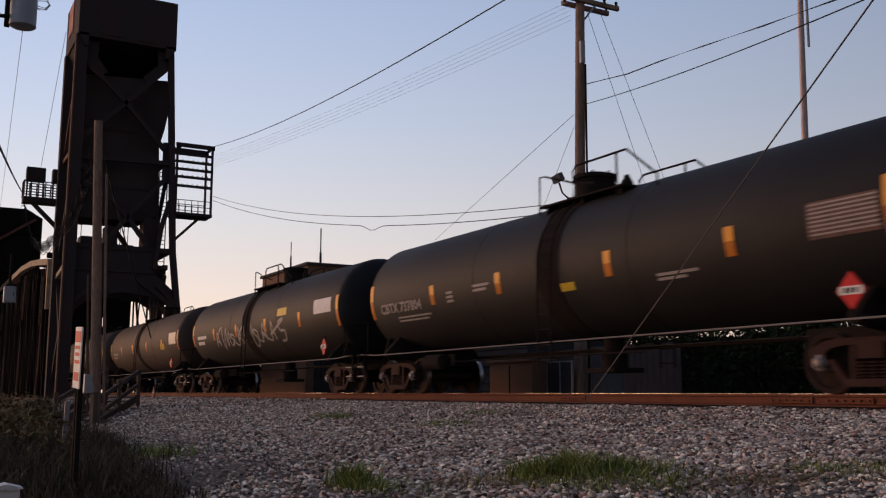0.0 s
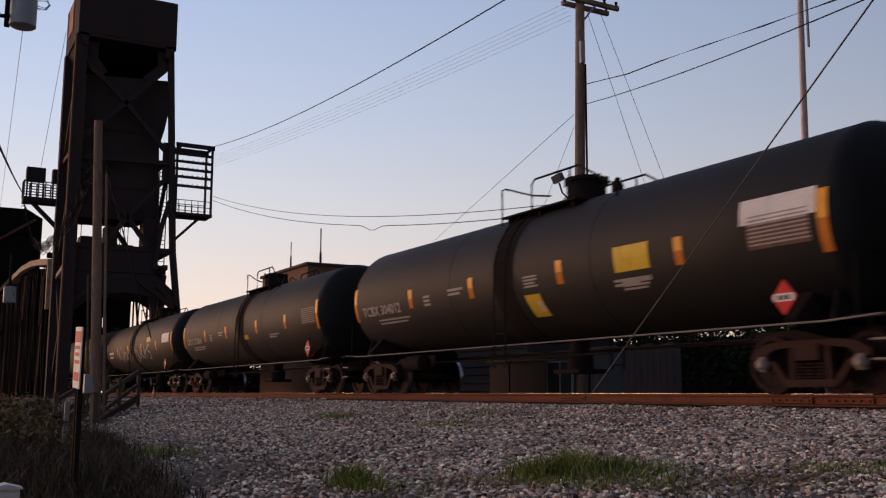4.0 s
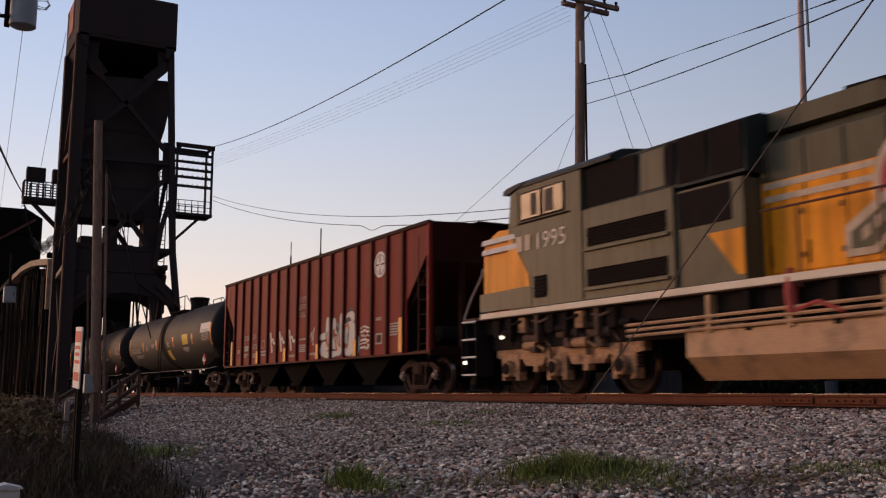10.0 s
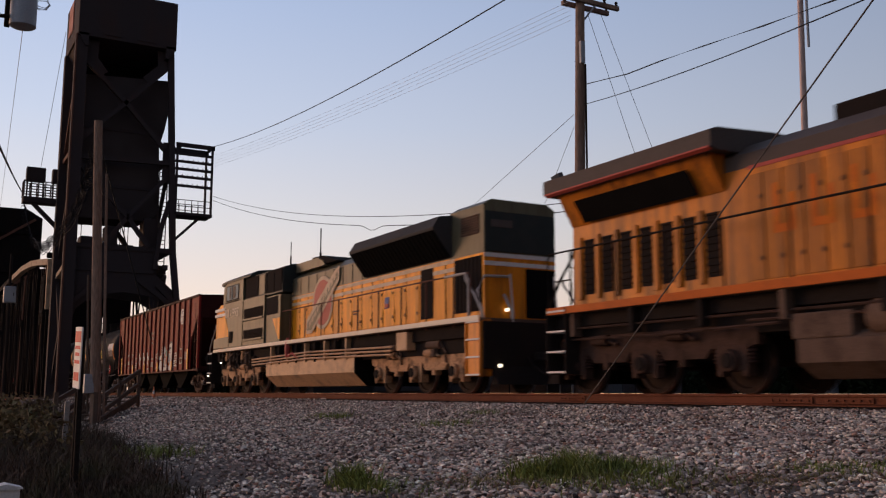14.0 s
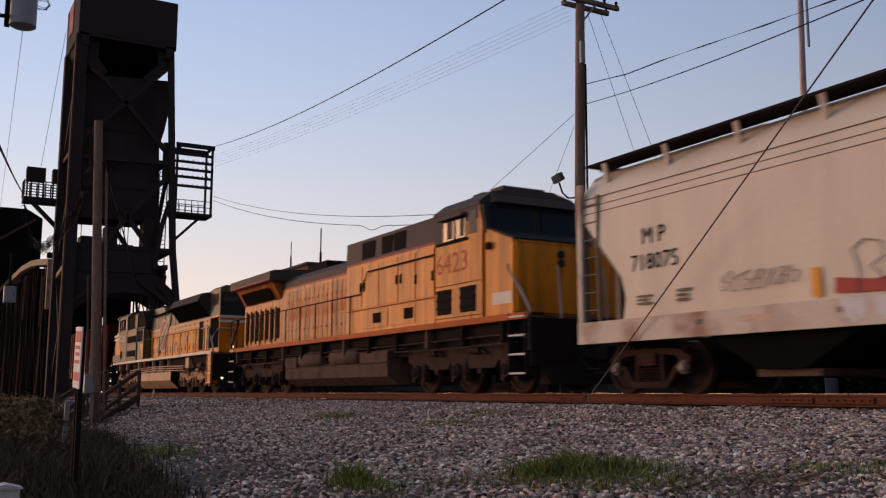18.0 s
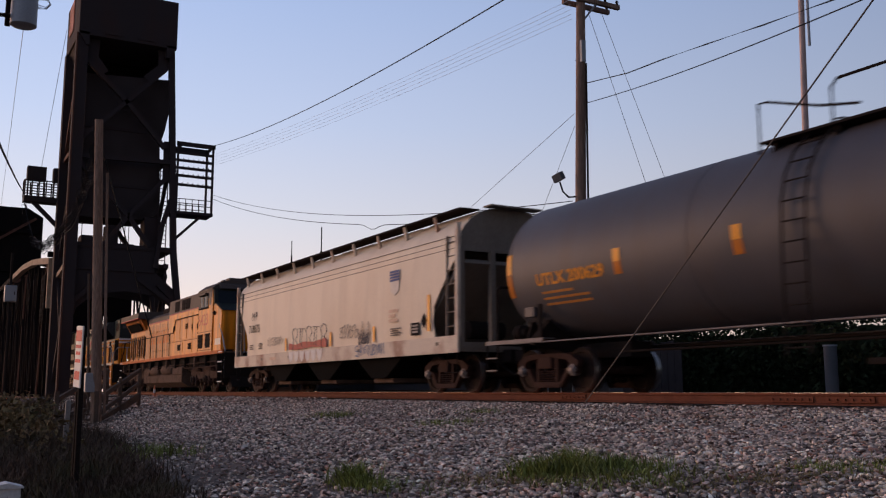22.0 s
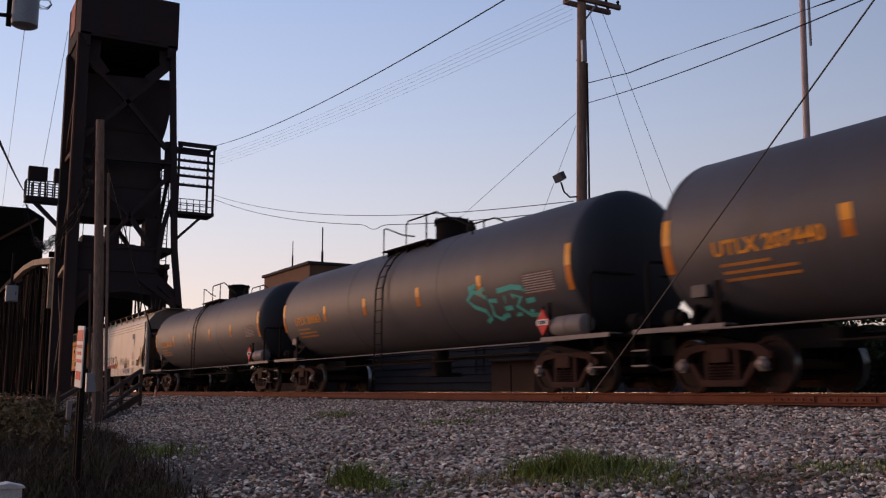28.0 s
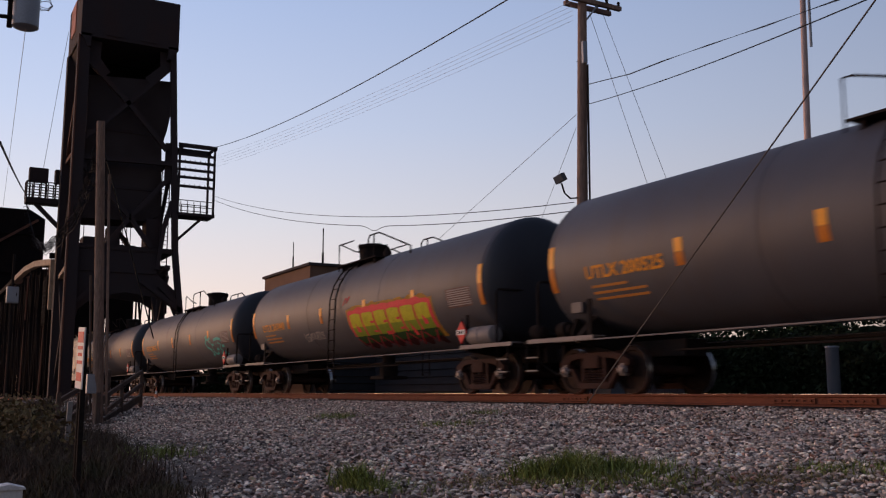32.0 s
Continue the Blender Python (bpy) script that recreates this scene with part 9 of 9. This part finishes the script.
    CARS.append((covered_hopper(4.55), 4.55))
    for u, text, label in ((23.34, "UTLX 200629", "grey tank car with orange number and strips"), (42.35, "UTLX 200563", "grey tank car with teal sprayed script"),
                           (61.35, "UTLX 207440", "grey tank car with pink, yellow and green graffiti"), (80.32, "UTLX 200525", "grey tank car with orange number and strips")):
        car = tank_car(u, M_TANKGREY, label, 'b', -1.0 if u == 61.35 else 0.75)
        part("lettering", tank_writing(text, 0.34, -7.2, -0.44, 1.12), M_ORANGE, car, "orange car number")
        part("data_panel", tank_patch(6.34, 7.46, -0.60, -0.13, out=0.004), M_RUSTPANEL, car, "rusty brown data panel")
        part("stencil", tank_bars([0.68, 1.0, 1.0], -7.1, -0.58, 1.5, 0.05, 2.6), M_FADEDORANGE2, car, "small orange stencil lines")
        stencil_block(car, 6.38, -0.16, 1.06, 8, 0.024, 2.2)
        CARS.append((car, u))
    b2, b3 = CARS[-3][0], CARS[-2][0]
    for (car, _), off in zip(CARS[-4:], (0.08, 0.10, 0.15, 0.18)):
        for ob in car.children:
            if ob.name.split(".")[0] not in running:
                ob.location.x += off
    for k, pts in enumerate(([(4.75, -0.42), (4.4, -0.32), (4.1, -0.5), (4.3, -0.68), (4.7, -0.82), (4.75, -1.02), (4.5, -1.12)], [(4.55, -0.2), (4.25, -0.25), (4.3, -0.42)], [(5.3, -0.62), (5.0, -0.58), (4.95, -0.95), (5.15, -1.08), (5.4, -0.98)],
                             [(5.45, -1.05), (5.62, -0.55), (5.85, -1.05)], [(5.5, -0.82), (5.8, -0.82)], [(5.95, -1.05), (5.95, -0.52), (6.25, -0.62), (6.0, -0.8), (6.3, -1.05), (6.7, -1.08)], [(5.4, -0.40), (6.0, -0.36), (6.4, -0.42)],
                             [(4.9, -0.30), (4.6, -0.36), (4.9, -0.52)], [(6.45, -0.45), (6.42, -1.0)], [(6.4, -0.72), (6.72, -0.70)])):
        part("graffiti", ribbon(pts, 0.115), M_TEAL, b2, "teal sprayed stroke")
    # the large piece: an orange-yellow mist, a pink outline, yellow-green letters over dark green, red streaks below
    def blot(x0, x1, low, high, seed, rag, out, n=56):
        """A ragged patch of spray on the shell; low and high give its lower and upper edge along it."""
        bm = bmesh.new()
        rows = []
        for i in range(n + 1):
            f = i / n
            lo = low(f) + rag * noise.noise(Vector((f * 14, seed, 0)))
            hi = high(f) + rag * noise.noise(Vector((f * 16, seed, 5)))
            rows.append([bm.verts.new(on_tank(x0 + (x1 - x0) * f, lo + (hi - lo) * k / 6, out)) for k in range(7)])
        for p, q in zip(rows, rows[1:]):
            for k in range(6):
                bm.faces.new((p[k], p[k + 1], q[k + 1], q[k]))
        return bm
    edge = lambda f: 0.10 * min(1.0, 8 * f, 8 * (1 - f))
    part("graffiti", blot(0.46, 5.74, lambda f: -0.80 - (0.55 if f > 0.93 else 0.0), lambda f: -0.20 + edge(f), 1, 0.10, 0.005), M_MIST, b3, "orange-yellow sprayed mist round the letters")
    part("graffiti", blot(0.62, 5.45, lambda f: -1.50 + 0.12 * math.sin(f * 37), lambda f: -0.40 + edge(f), 2, 0.06, 0.009), M_DKSPRAY, b3, "dark sprayed shade under the letters")
    part("graffiti", blot(0.55, 5.66, lambda f: -1.05, lambda f: -0.27 + edge(f), 3, 0.05, 0.013), M_PINK, b3, "pink sprayed outline")
    part("graffiti", ribbon([(0.30, -0.02), (0.45, 0.16), (0.62, 0.12), (0.50, 0.02), (0.75, 0.20)], 0.07), M_PINKDARK, b3, "faint pink sprayed squiggle")
    # fat block letters D E F E N D: a yellow top that runs through olive into dark green, the gaps of each letter sprayed pink
    gaps = {"D": [(0.36, 0.66, -0.90, -0.62)], "E": [(0.66, 0.98, -0.66, -0.60), (0.66, 0.98, -0.95, -0.89)], "F": [(0.66, 0.98, -0.70, -0.63), (0.50, 0.98, -1.08, -0.96)], "N": [(0.36, 0.58, -1.20, -0.74)]}
    for i, ch in enumerate("DEFEND"):
        xa = 0.64 + 0.82 * i
        for m, lo, hi, label in ((M_GRNSPRAY, -1.30, -0.98, "dark green foot of a sprayed block letter"), (M_OLIVESPRAY, -1.04, -0.68, "olive middle of a sprayed block letter"), (M_LIME, -0.74, -0.36, "yellow top of a sprayed block letter")):
            out = {-1.30: 0.017, -1.04: 0.019, -0.74: 0.021}[lo]
            part("graffiti", blot(xa + 0.05, xa + 0.77, lambda f, lo=lo: lo, lambda f, hi=hi: hi + 0.03 * math.sin(f * 3.1), 11 + i + lo, 0.025, out, 10), m, b3, label)
        for a, b, lo, hi in gaps[ch]:
            arch = 1.0 if ch in "DN" else 0.0
            part("graffiti", blot(xa + 0.05 + 0.72 * a, xa + 0.05 + 0.72 * b, lambda f, lo=lo: lo, lambda f, lo=lo, hi=hi, arch=arch: hi - arch * 0.6 * (hi - lo) * f, 30 + i, 0.012, 0.024, 6), M_PINK, b3, "pink gap in a sprayed letter")
    rng = random.Random(5)
    for k in range(6):
        x = 0.60 + k * 0.82
        part("graffiti", ribbon([(x, -1.12), (x + 0.12 + rng.uniform(0, 0.1), -1.32), (x + 0.30, -1.50 - rng.uniform(0, 0.12)), (x + 0.52, -1.30), (x + 0.72, -1.08)], 0.06, 0.022), M_PINKDARK, b3, "thin red sprayed streak")
    part("graffiti", scrawl(-3.3, -1.6, -0.84, 0.26, 7, 0.035, 2), M_WHITEDIM, b3, "white sprayed tag")


train()


def motions():
    rows_t = [i * 1.0 for i in range(33)]
    for car, u in CARS:
        walk(car, [(t, pose(u + train_x(t), TRACK_Y, 0)) for t in rows_t])
    for ws, x, r in WHEELSETS:
        rows = []
        for i in range(321):
            t = i * 0.1
            rows.append((t, Matrix.Translation((x, 0, r)) @ Matrix.Rotation(train_x(t) / r, 4, 'Y')))
        walk(ws, rows)
motions()
